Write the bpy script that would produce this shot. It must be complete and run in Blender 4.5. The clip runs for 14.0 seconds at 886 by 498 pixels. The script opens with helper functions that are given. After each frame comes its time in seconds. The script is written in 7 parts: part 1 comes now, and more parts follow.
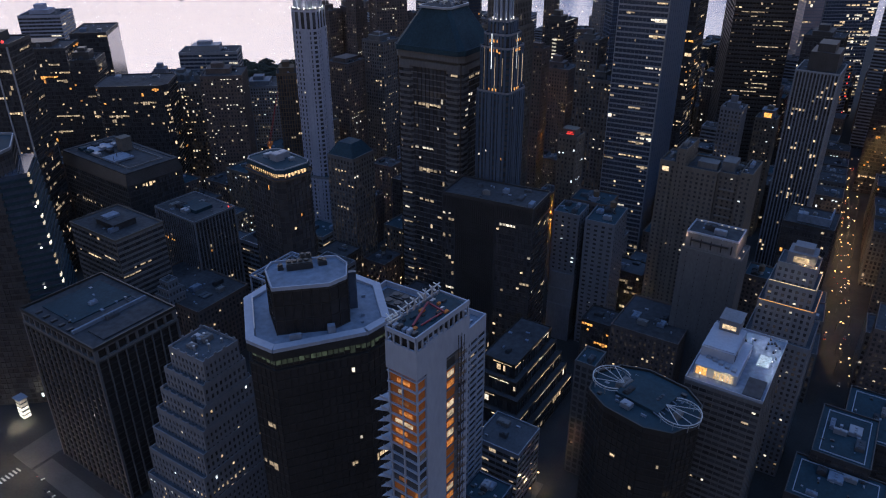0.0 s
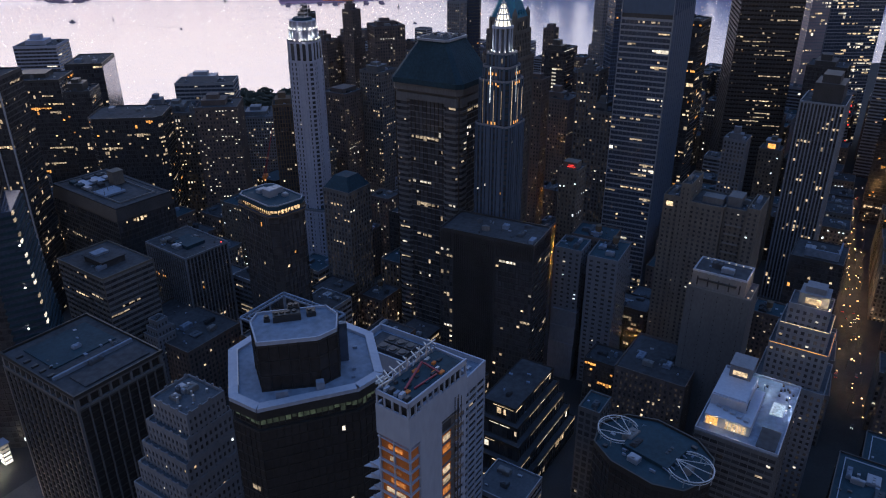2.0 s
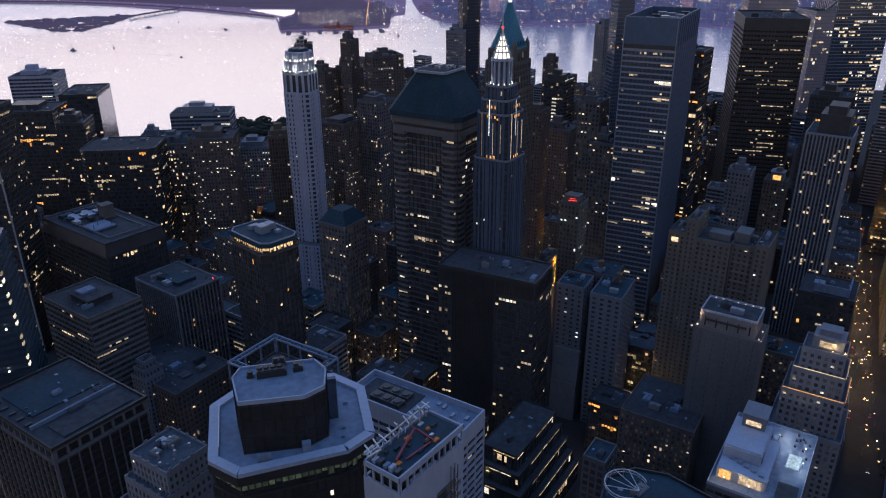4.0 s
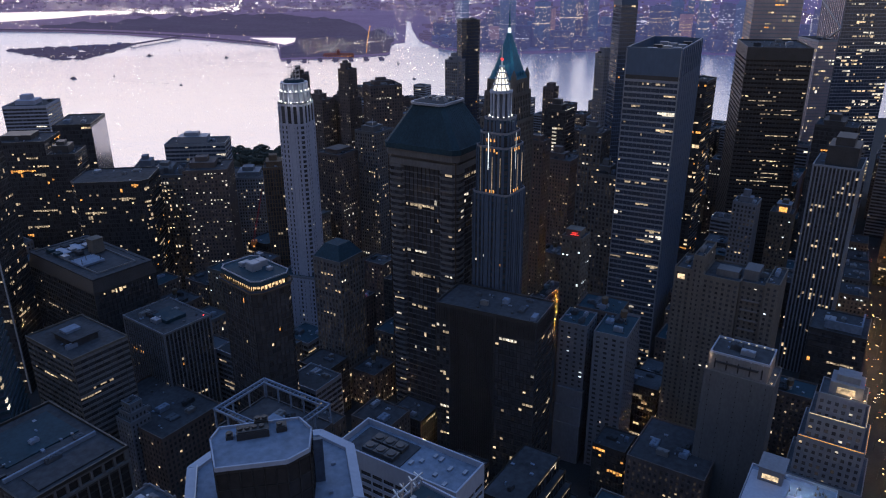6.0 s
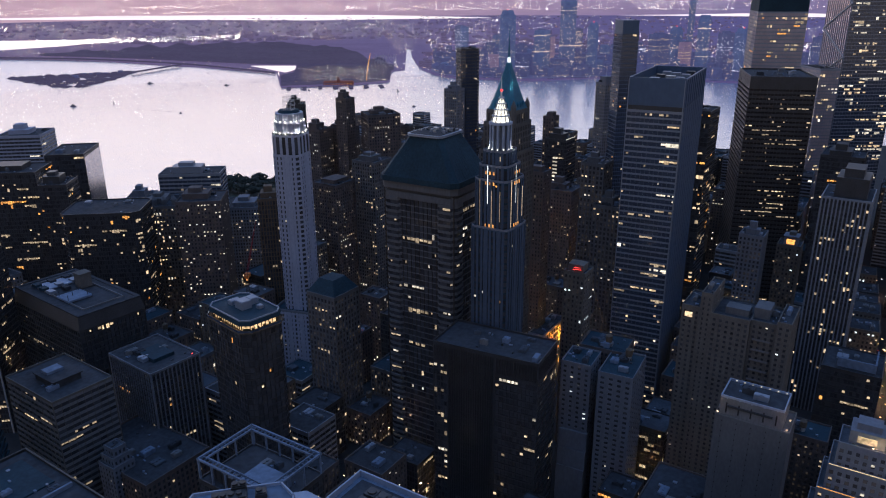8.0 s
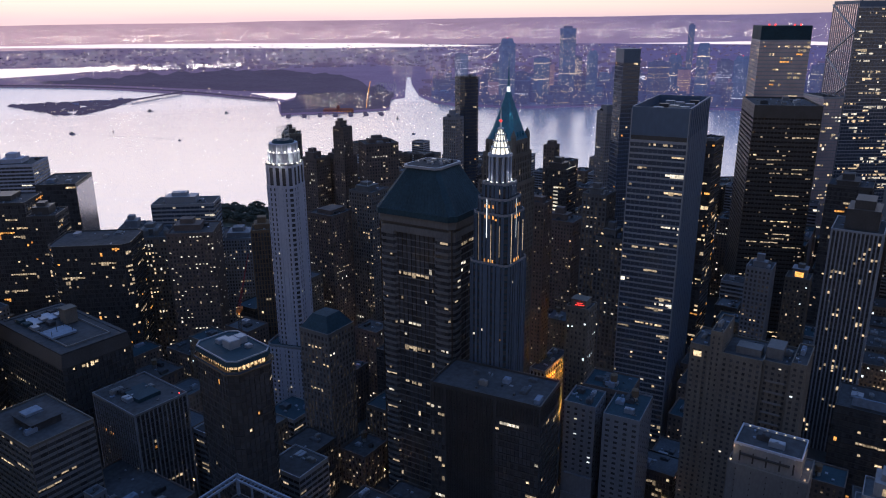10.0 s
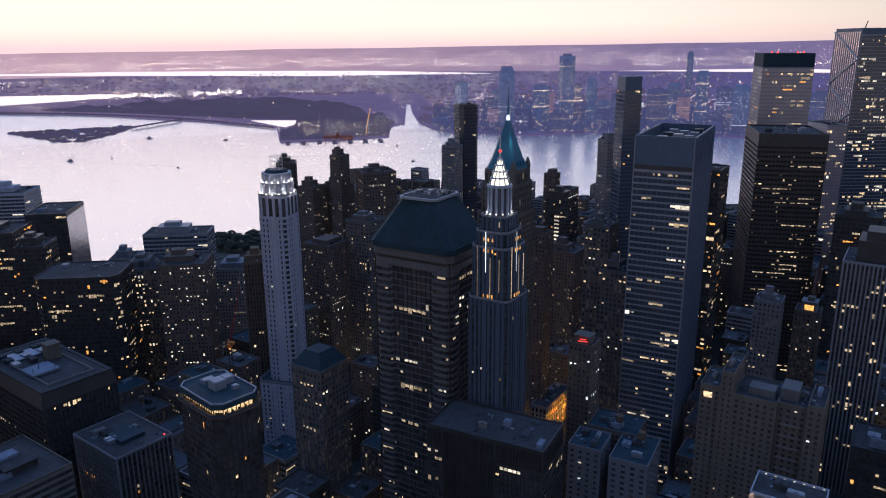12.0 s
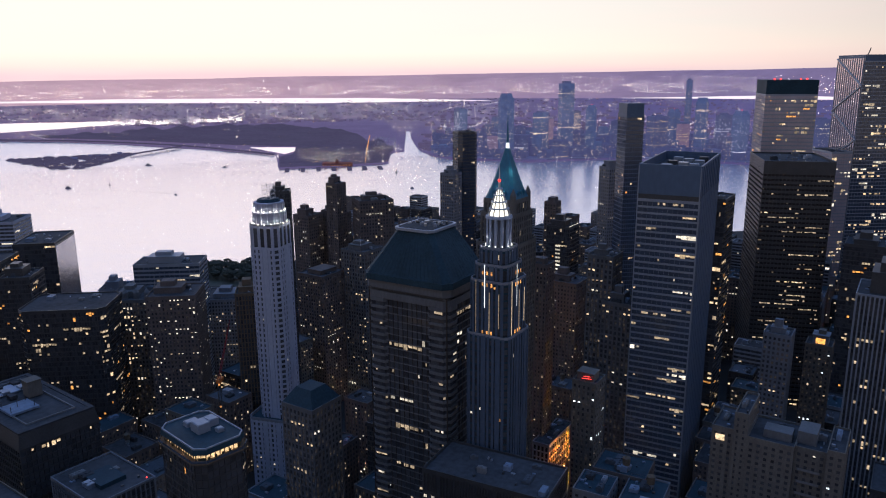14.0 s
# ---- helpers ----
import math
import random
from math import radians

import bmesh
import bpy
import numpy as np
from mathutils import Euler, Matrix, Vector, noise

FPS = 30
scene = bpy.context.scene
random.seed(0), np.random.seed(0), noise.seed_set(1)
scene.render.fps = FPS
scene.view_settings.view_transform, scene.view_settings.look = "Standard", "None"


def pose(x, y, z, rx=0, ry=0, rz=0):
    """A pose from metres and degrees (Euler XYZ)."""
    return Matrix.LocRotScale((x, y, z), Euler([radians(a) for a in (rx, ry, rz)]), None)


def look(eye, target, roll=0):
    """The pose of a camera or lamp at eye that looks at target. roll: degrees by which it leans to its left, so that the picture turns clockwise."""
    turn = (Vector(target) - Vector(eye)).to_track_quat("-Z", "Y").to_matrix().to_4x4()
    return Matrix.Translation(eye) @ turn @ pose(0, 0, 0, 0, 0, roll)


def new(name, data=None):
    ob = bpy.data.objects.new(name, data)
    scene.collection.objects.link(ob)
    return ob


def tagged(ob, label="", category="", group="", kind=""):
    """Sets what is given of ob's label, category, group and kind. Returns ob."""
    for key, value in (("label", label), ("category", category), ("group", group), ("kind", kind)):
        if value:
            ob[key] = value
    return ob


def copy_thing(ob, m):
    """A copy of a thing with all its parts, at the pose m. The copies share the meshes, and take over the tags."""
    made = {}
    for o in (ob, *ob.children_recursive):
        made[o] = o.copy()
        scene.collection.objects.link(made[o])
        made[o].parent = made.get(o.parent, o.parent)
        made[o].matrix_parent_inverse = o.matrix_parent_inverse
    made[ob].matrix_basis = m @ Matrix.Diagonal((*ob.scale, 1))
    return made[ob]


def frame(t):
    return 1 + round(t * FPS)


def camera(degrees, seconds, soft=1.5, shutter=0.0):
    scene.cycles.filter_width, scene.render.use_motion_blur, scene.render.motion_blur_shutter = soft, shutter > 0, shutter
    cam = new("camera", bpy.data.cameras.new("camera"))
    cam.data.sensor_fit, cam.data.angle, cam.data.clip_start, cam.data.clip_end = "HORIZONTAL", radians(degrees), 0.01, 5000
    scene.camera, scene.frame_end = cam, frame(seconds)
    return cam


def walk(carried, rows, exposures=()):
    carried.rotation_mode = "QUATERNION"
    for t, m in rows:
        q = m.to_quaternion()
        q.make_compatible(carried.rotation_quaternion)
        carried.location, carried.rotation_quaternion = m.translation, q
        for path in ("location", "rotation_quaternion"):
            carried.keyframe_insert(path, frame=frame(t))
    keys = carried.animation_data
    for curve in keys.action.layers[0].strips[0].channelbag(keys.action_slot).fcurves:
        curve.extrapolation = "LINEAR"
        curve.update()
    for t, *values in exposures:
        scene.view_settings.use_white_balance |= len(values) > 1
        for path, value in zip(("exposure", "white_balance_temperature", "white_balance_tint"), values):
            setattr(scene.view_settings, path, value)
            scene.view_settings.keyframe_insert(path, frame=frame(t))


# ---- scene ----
cam = camera(62.2, 14.0, 1.1)
ROWS = [
    (0.0, 0.258, -11.865, 305.000, 62.771, 0.040, -0.045),
    (0.5, 0.623, -7.801, 305.338, 63.235, 0.074, -0.057),
    (1.0, 0.990, -3.719, 305.654, 63.702, 0.106, -0.066),
    (1.5, 1.359, 0.382, 305.949, 64.172, 0.135, -0.074),
    (2.0, 1.729, 4.501, 306.221, 64.645, 0.161, -0.079),
    (2.5, 2.102, 8.637, 306.472, 65.121, 0.186, -0.083),
    (3.0, 2.475, 12.792, 306.700, 65.600, 0.208, -0.085),
    (3.5, 2.851, 16.965, 306.907, 66.082, 0.228, -0.086),
    (4.0, 3.228, 21.157, 307.091, 66.566, 0.246, -0.086),
    (4.5, 3.607, 25.366, 307.254, 67.052, 0.262, -0.085),
    (5.0, 3.987, 29.594, 307.395, 67.540, 0.276, -0.083),
    (5.5, 4.369, 33.839, 307.514, 68.031, 0.289, -0.080),
    (6.0, 4.753, 38.103, 307.611, 68.524, 0.301, -0.077),
    (6.5, 5.138, 42.385, 307.686, 69.018, 0.311, -0.074),
    (7.0, 5.526, 46.686, 307.739, 69.514, 0.319, -0.070),
    (7.5, 5.915, 51.004, 307.770, 70.012, 0.327, -0.065),
    (8.0, 6.305, 55.340, 307.780, 70.511, 0.334, -0.061),
    (8.5, 6.697, 59.695, 307.767, 71.011, 0.340, -0.057),
    (9.0, 7.091, 64.068, 307.732, 71.513, 0.346, -0.053),
    (9.5, 7.487, 68.459, 307.676, 72.015, 0.351, -0.050),
    (10.0, 7.884, 72.868, 307.597, 72.519, 0.356, -0.047),
    (10.5, 8.283, 77.295, 307.497, 73.023, 0.361, -0.044),
    (11.0, 8.684, 81.741, 307.375, 73.528, 0.365, -0.042),
    (11.5, 9.086, 86.204, 307.231, 74.033, 0.370, -0.041),
    (12.0, 9.490, 90.686, 307.065, 74.539, 0.376, -0.040),
    (12.5, 9.896, 95.186, 306.876, 75.045, 0.381, -0.040),
    (13.0, 10.303, 99.704, 306.667, 75.551, 0.387, -0.042),
    (13.5, 10.712, 104.240, 306.435, 76.057, 0.395, -0.044),
    (14.0, 11.123, 108.794, 306.181, 76.563, 0.403, -0.047),
]
walk(cam, [(row[0], pose(*row[1:])) for row in ROWS], exposures=((0.0, 0.42), (14.0, 0.39)))

# ---- world: clear dusk sky, afterglow low in the west, blue overhead ----
world = bpy.data.worlds.new("dusk_sky")
scene.world = world
world.use_nodes = True
wn, wl = world.node_tree.nodes, world.node_tree.links
wn.clear()


def wnode(kind, **inputs):
    n = wn.new(kind)
    for key, value in inputs.items():
        n.inputs[int(key[1:])].default_value = value
    return n


def ramp_node(nodes, stops):
    r = nodes.new("ShaderNodeValToRGB")
    els = r.color_ramp.elements
    while len(els) < len(stops):
        els.new(0.5)
    for el, (p, c) in zip(els, stops):
        el.position, el.color = p, (*c, 1)
    return r


coord = wn.new("ShaderNodeTexCoord")
xyz = wn.new("ShaderNodeSeparateXYZ")
wl.new(coord.outputs["Generated"], xyz.inputs[0])
# the afterglow's side: 1 towards the set sun, 0 away from it
SUN_AZ = 22.0
glow = wnode("ShaderNodeVectorMath")
glow.operation = "DOT_PRODUCT"
wl.new(coord.outputs["Generated"], glow.inputs[0])
glow.inputs[1].default_value = (-math.sin(radians(SUN_AZ)), math.cos(radians(SUN_AZ)), 0)
side = wn.new("ShaderNodeMapRange")
side.interpolation_type = "SMOOTHSTEP"
wl.new(glow.outputs["Value"], side.inputs[0])
for k, v in ((1, 0.1), (2, 1.0), (3, 0.0), (4, 1.0)):
    side.inputs[k].default_value = v
west = ramp_node(wn, [(0.0, (0.74, 0.54, 0.58)), (0.012, (0.88, 0.67, 0.62)), (0.028, (0.90, 0.77, 0.69)), (0.06, (0.77, 0.725, 0.69)), (0.11, (0.71, 0.69, 0.675)),
                      (0.18, (0.84, 0.79, 0.82)), (0.32, (0.50, 0.54, 0.72)), (0.52, (0.23, 0.33, 0.60)), (0.75, (0.158, 0.31, 0.67)), (1.0, (0.148, 0.315, 0.72))])
east = ramp_node(wn, [(0.0, (0.31, 0.26, 0.245)), (0.25, (0.21, 0.195, 0.21)), (0.55, (0.125, 0.19, 0.36)), (1.0, (0.148, 0.315, 0.72))])
wl.new(xyz.outputs[2], west.inputs[0])
wl.new(xyz.outputs[2], east.inputs[0])
# a faint bank of pink cloud low down
cloud = wn.new("ShaderNodeTexNoise")
stretch = wn.new("ShaderNodeMapping")
stretch.inputs["Scale"].default_value = (2.2, 2.2, 16)
wl.new(coord.outputs["Generated"], stretch.inputs[0])
wl.new(stretch.outputs[0], cloud.inputs["Vector"])
cloud.inputs["Scale"].default_value = 1.6
cloud.inputs["Detail"].default_value = 4
cl_fac = wn.new("ShaderNodeMapRange")
for k, v in ((1, 0.50), (2, 0.72), (3, 0.0), (4, 0.45)):
    cl_fac.inputs[k].default_value = v
wl.new(cloud.outputs[0], cl_fac.inputs[0])
cl_mix = wn.new("ShaderNodeMixRGB")
cl_mix.inputs[2].default_value = (0.88, 0.70, 0.68, 1)
wl.new(cl_fac.outputs[0], cl_mix.inputs[0])
wl.new(west.outputs[0], cl_mix.inputs[1])
sky_mix = wn.new("ShaderNodeMixRGB")
wl.new(side.outputs[0], sky_mix.inputs[0])
wl.new(east.outputs[0], sky_mix.inputs[1])
wl.new(cl_mix.outputs[0], sky_mix.inputs[2])
nishita = wn.new("ShaderNodeTexSky")
nishita.sky_type = "NISHITA"
nishita.sun_disc = False
nishita.sun_elevation = radians(-2.0)
nishita.sun_rotation = radians(-SUN_AZ)
add = wn.new("ShaderNodeMixRGB")
add.blend_type = "ADD"
add.inputs[0].default_value = 0.10
wl.new(sky_mix.outputs[0], add.inputs[1])
wl.new(nishita.outputs[0], add.inputs[2])
back = wn.new("ShaderNodeBackground")
back.inputs[1].default_value = 1.0
wl.new(add.outputs[0], back.inputs[0])
wl.new(back.outputs[0], wn.new("ShaderNodeOutputWorld").inputs[0])

# the last of the sun, just under the horizon's haze
sun = bpy.data.lights.new("sun", "SUN")
sun.energy, sun.angle, sun.color = 0.08, radians(40), (1.0, 0.62, 0.45)
sun_ob = new("sun", sun)
sun_ob.matrix_world = look((-900 * math.sin(radians(SUN_AZ)), 900 * math.cos(radians(SUN_AZ)), 60), (0, 0, 0))


# ---- materials ----
def material(name, color, rough=0.7, metal=0.0, size=4.0, vary=0.3, bump=0.2, spec=0.5, streak=1.0, rand=0.0):
    """A surface with stains (coarse) and grain (fine) in metres, and grain in relief."""
    m = bpy.data.materials.new(name)
    m.use_nodes = True
    n, k = m.node_tree.nodes, m.node_tree.links
    bsdf = n["Principled BSDF"]
    tc = n.new("ShaderNodeTexCoord")
    mp = n.new("ShaderNodeMapping")
    mp.inputs["Scale"].default_value = (1 / size, 1 / size, 1 / (size * streak))
    k.new(tc.outputs["Object"], mp.inputs[0])
    big, fine = n.new("ShaderNodeTexNoise"), n.new("ShaderNodeTexNoise")
    big.inputs["Scale"].default_value, fine.inputs["Scale"].default_value = 0.35, 4.0
    big.inputs["Detail"].default_value, fine.inputs["Detail"].default_value = 5, 6
    k.new(mp.outputs[0], big.inputs["Vector"])
    k.new(mp.outputs[0], fine.inputs["Vector"])
    mixf = n.new("ShaderNodeMath")
    mixf.operation = "MULTIPLY_ADD"
    k.new(fine.outputs[0], mixf.inputs[0])
    mixf.inputs[1].default_value = 0.5
    half = n.new("ShaderNodeMath")
    half.operation = "MULTIPLY"
    half.inputs[1].default_value = 0.5
    k.new(big.outputs[0], half.inputs[0])
    k.new(half.outputs[0], mixf.inputs[2])
    last = mixf
    if rand:
        isl, obi = n.new("ShaderNodeNewGeometry"), n.new("ShaderNodeObjectInfo")
        s = n.new("ShaderNodeMath")
        k.new(isl.outputs["Random Per Island"], s.inputs[0])
        k.new(obi.outputs["Random"], s.inputs[1])
        f = n.new("ShaderNodeMath")
        f.operation = "FRACT"
        k.new(s.outputs[0], f.inputs[0])
        g = n.new("ShaderNodeMath")
        g.operation = "MULTIPLY_ADD"
        k.new(f.outputs[0], g.inputs[0])
        g.inputs[1].default_value = rand
        k.new(mixf.outputs[0], g.inputs[2])
        last = g
    top = 1.0 + rand
    r = ramp_node(n, [(0.28, tuple(c * (1 - vary) for c in color)), (min(1.0, 0.72 * top), tuple(min(1.0, c * (1 + vary)) for c in color))])
    k.new(last.outputs[0], r.inputs[0])
    k.new(r.outputs[0], bsdf.inputs["Base Color"])
    bsdf.inputs["Roughness"].default_value = rough
    bsdf.inputs["Metallic"].default_value = metal
    bsdf.inputs["Specular IOR Level"].default_value = spec
    if bump:
        b = n.new("ShaderNodeBump")
        b.inputs["Strength"].default_value = bump
        b.inputs["Distance"].default_value = 0.1
        k.new(fine.outputs[0], b.inputs["Height"])
        k.new(b.outputs[0], bsdf.inputs["Normal"])
    return m


def lamp_material(name, color, strength, vary=0.6):
    """Lit glass or a lamp: each pane glows a little differently."""
    m = bpy.data.materials.new(name)
    m.use_nodes = True
    n, k = m.node_tree.nodes, m.node_tree.links
    bsdf = n["Principled BSDF"]
    bsdf.inputs["Base Color"].default_value = (0.05, 0.05, 0.05, 1)
    bsdf.inputs["Roughness"].default_value = 0.3
    bsdf.inputs["Emission Color"].default_value = (*color, 1)
    isl, obi = n.new("ShaderNodeNewGeometry"), n.new("ShaderNodeObjectInfo")
    s, f, r = n.new("ShaderNodeMath"), n.new("ShaderNodeMath"), n.new("ShaderNodeMapRange")
    k.new(isl.outputs["Random Per Island"], s.inputs[0])
    k.new(obi.outputs["Random"], s.inputs[1])
    f.operation = "FRACT"
    k.new(s.outputs[0], f.inputs[0])
    k.new(f.outputs[0], r.inputs[0])
    r.inputs[3].default_value, r.inputs[4].default_value = strength * (1 - vary), strength * (1 + vary)
    tc, no = n.new("ShaderNodeTexCoord"), n.new("ShaderNodeTexNoise")
    no.inputs["Scale"].default_value = 0.9
    k.new(tc.outputs["Object"], no.inputs["Vector"])
    mr, mu = n.new("ShaderNodeMapRange"), n.new("ShaderNodeMath")
    for i, v in ((1, 0.35), (2, 0.65), (3, 0.45), (4, 1.3)):
        mr.inputs[i].default_value = v
    mu.operation = "MULTIPLY"
    k.new(no.outputs[0], mr.inputs[0])
    k.new(mr.outputs[0], mu.inputs[0])
    k.new(r.outputs[0], mu.inputs[1])
    k.new(mu.outputs[0], bsdf.inputs["Emission Strength"])
    return m


M = {
    "glass": material("dark_glass", (0.036, 0.034, 0.034), 0.15, 0, 6, 0.5, 0.03, 0.15),
    "pane": material("window_glass", (0.046, 0.047, 0.053), 0.12, 0, 3, 0.6, 0.02, 0.4, rand=0.5),
    "clear": material("clear_window_glass", (0.050, 0.051, 0.056), 0.12, 0, 3, 0.6, 0.02, 0.35, rand=0.5),
    "blueglass": material("blue_glass", (0.050, 0.066, 0.098), 0.12, 0.0, 6, 0.4, 0.03, 0.9),
    "limestone": material("limestone", (0.165, 0.175, 0.20), 0.85, 0, 5, 0.25, 0.3, 0.3, 2.5),
    "grey_stone": material("grey_stone", (0.115, 0.115, 0.12), 0.85, 0, 5, 0.25, 0.3, 0.3, 2.5),
    "brown_brick": material("brown_brick", (0.115, 0.095, 0.09), 0.9, 0, 3, 0.3, 0.4, 0.2, 1.5),
    "red_brick": material("red_brick", (0.30, 0.10, 0.07), 0.9, 0, 3, 0.3, 0.4, 0.2, 1.5),
    "buff_brick": material("buff_brick", (0.13, 0.118, 0.106), 0.9, 0, 3, 0.3, 0.4, 0.2, 1.5),
    "concrete": material("concrete", (0.155, 0.155, 0.16), 0.85, 0, 4, 0.25, 0.35, 0.3, 3),
    # bluish base: part of the dusk sky's blue is put into the white
    "white_panel": material("white_panel", (0.29, 0.33, 0.41), 0.6, 0, 6, 0.16, 0.1, 0.4, 3),
    # paler than black_metal: gives farther tower walls the lift of haze
    "dark_metal": material("dark_metal", (0.055, 0.056, 0.060), 0.45, 0.3, 4, 0.4, 0.1),
    "black_metal": material("black_metal", (0.036, 0.035, 0.034), 0.45, 0.2, 4, 0.4, 0.1),
    "bronze": material("bronze", (0.05, 0.038, 0.03), 0.45, 0.4, 4, 0.4, 0.1),
    "alu": material("aluminium", (0.25, 0.28, 0.33), 0.5, 0.4, 5, 0.15, 0.08),
    "pale_alu": material("pale_aluminium", (0.36, 0.38, 0.42), 0.5, 0.2, 5, 0.15, 0.08),
    # pink of the reflected afterglow is put into this base colour
    "pink_glass": material("afterglow_tint_glass", (0.36, 0.31, 0.34), 0.3, 0.15, 6, 0.3, 0.03, 0.9),
    # near mirror; its pinkish base warms what it reflects
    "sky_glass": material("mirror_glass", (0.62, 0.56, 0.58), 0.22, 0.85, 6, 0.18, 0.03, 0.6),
    "pale_stone": material("pale_stone", (0.33, 0.35, 0.43), 0.85, 0, 5, 0.22, 0.3, 0.3, 2.5),
    "blue_panel": material("blue_grey_panel", (0.070, 0.110, 0.175), 0.5, 0.2, 8, 0.2, 0.05, 0.5, 3),
    "tower_stone": material("blue_grey_limestone", (0.062, 0.086, 0.125), 0.85, 0, 5, 0.25, 0.3, 0.3, 2.5),
    "copper": material("green_copper", (0.022, 0.125, 0.185), 0.6, 0.1, 5, 0.35, 0.2, 0.5, 2),
    "slate": material("slate_blue_roof", (0.016, 0.040, 0.056), 0.75, 0.0, 6, 0.4, 0.2, 0.25),
    "tar": material("tar_roof", (0.043, 0.046, 0.053), 0.9, 0, 12, 0.65, 0.5, 0.3),
    "gravel": material("gravel_roof", (0.070, 0.080, 0.095), 0.95, 0, 6, 0.4, 0.6, 0.2),
    # this roof's base also carries some of the blue skylight from above
    "pale_roof": material("pale_roof", (0.15, 0.19, 0.255), 0.85, 0, 9, 0.42, 0.3, 0.3),
    "steel": material("steel", (0.45, 0.46, 0.48), 0.4, 0.7, 2, 0.2, 0.1),
    "asphalt": material("asphalt", (0.034, 0.034, 0.035), 0.9, 0, 5, 0.35, 0.4, 0.3),
    "pavement": material("pavement", (0.085, 0.082, 0.08), 0.9, 0, 4, 0.3, 0.3, 0.3),
    "paint": material("white_paint", (0.6, 0.6, 0.58), 0.7, 0, 2, 0.25, 0.1),
    "wood": material("weathered_wood", (0.12, 0.09, 0.065), 0.85, 0, 1, 0.35, 0.3, 0.2, 6),
    "orange_net": material("orange_netting", (0.55, 0.16, 0.03), 0.8, 0, 2, 0.3, 0.2),
    "red_steel": material("red_steel", (0.22, 0.025, 0.04), 0.5, 0, 2, 0.2, 0.1),
    "car": material("car_paint", (0.08, 0.08, 0.09), 0.25, 0.2, 2, 0.6, 0.0, rand=0.8),
    "leaf": material("leaves", (0.028, 0.032, 0.020), 0.7, 0, 1, 0.4, 0.2, rand=0.4),
    "bark": material("bark", (0.07, 0.055, 0.04), 0.9, 0, 0.6, 0.3, 0.5),
    "land": material("far_ground", (0.05, 0.05, 0.055), 0.95, 0, 60, 0.4, 0.0),
    "warm": lamp_material("warm_light", (1.0, 0.72, 0.43), 0.70),
    "pale": lamp_material("pale_light", (1.0, 0.88, 0.70), 0.74),
    "cool": lamp_material("cool_light", (0.85, 0.95, 1.0), 1.2),
    "amber": lamp_material("amber_light", (1.0, 0.42, 0.10), 0.8),
    "dim": lamp_material("dim_light", (1.0, 0.76, 0.50), 0.38),
    # dim orange glow for open floors and nets that give off none
    "ember": lamp_material("orange_glow", (1.0, 0.34, 0.07), 0.30, 0.7),
    "lounge": lamp_material("lounge_light", (1.0, 0.66, 0.34), 0.95, 0.15),
    "green_dim": lamp_material("green_dim_light", (0.72, 1.0, 0.62), 0.035, 0.6),
    "flood": lamp_material("flood_light", (1.0, 0.93, 0.80), 1.7, 0.2),
    "street": lamp_material("street_light", (1.0, 0.60, 0.27), 3.6, 0.6),
    "far_warm": lamp_material("far_warm_light", (1.0, 0.70, 0.46), 9.0, 0.9),
    "far_pale": lamp_material("far_pale_light", (1.0, 0.88, 0.82), 10.0, 0.9),
    "head": lamp_material("headlight", (1.0, 0.95, 0.85), 3.0, 0.4),
    "tail": lamp_material("red_light", (1.0, 0.05, 0.04), 2.0, 0.4),
    "pool": lamp_material("pool_light", (0.55, 0.78, 1.0), 0.4, 0.2),
}


# some unlit panes get a faint warm glow, added to lift the dark walls
pn, pk = M["pane"].node_tree.nodes, M["pane"].node_tree.links
each_pane, obj, both, whole, faint = pn.new("ShaderNodeNewGeometry"), pn.new("ShaderNodeObjectInfo"), pn.new("ShaderNodeMath"), pn.new("ShaderNodeMath"), pn.new("ShaderNodeMapRange")
pk.new(each_pane.outputs["Random Per Island"], both.inputs[0])
pk.new(obj.outputs["Random"], both.inputs[1])
whole.operation = "FRACT"
pk.new(both.outputs[0], whole.inputs[0])
pk.new(whole.outputs[0], faint.inputs[0])
for i, v in ((1, 0.5), (2, 1.0), (3, 0.001), (4, 0.022)):
    faint.inputs[i].default_value = v
pn["Principled BSDF"].inputs["Emission Color"].default_value = (1.0, 0.74, 0.50, 1)
pk.new(faint.outputs[0], pn["Principled BSDF"].inputs["Emission Strength"])

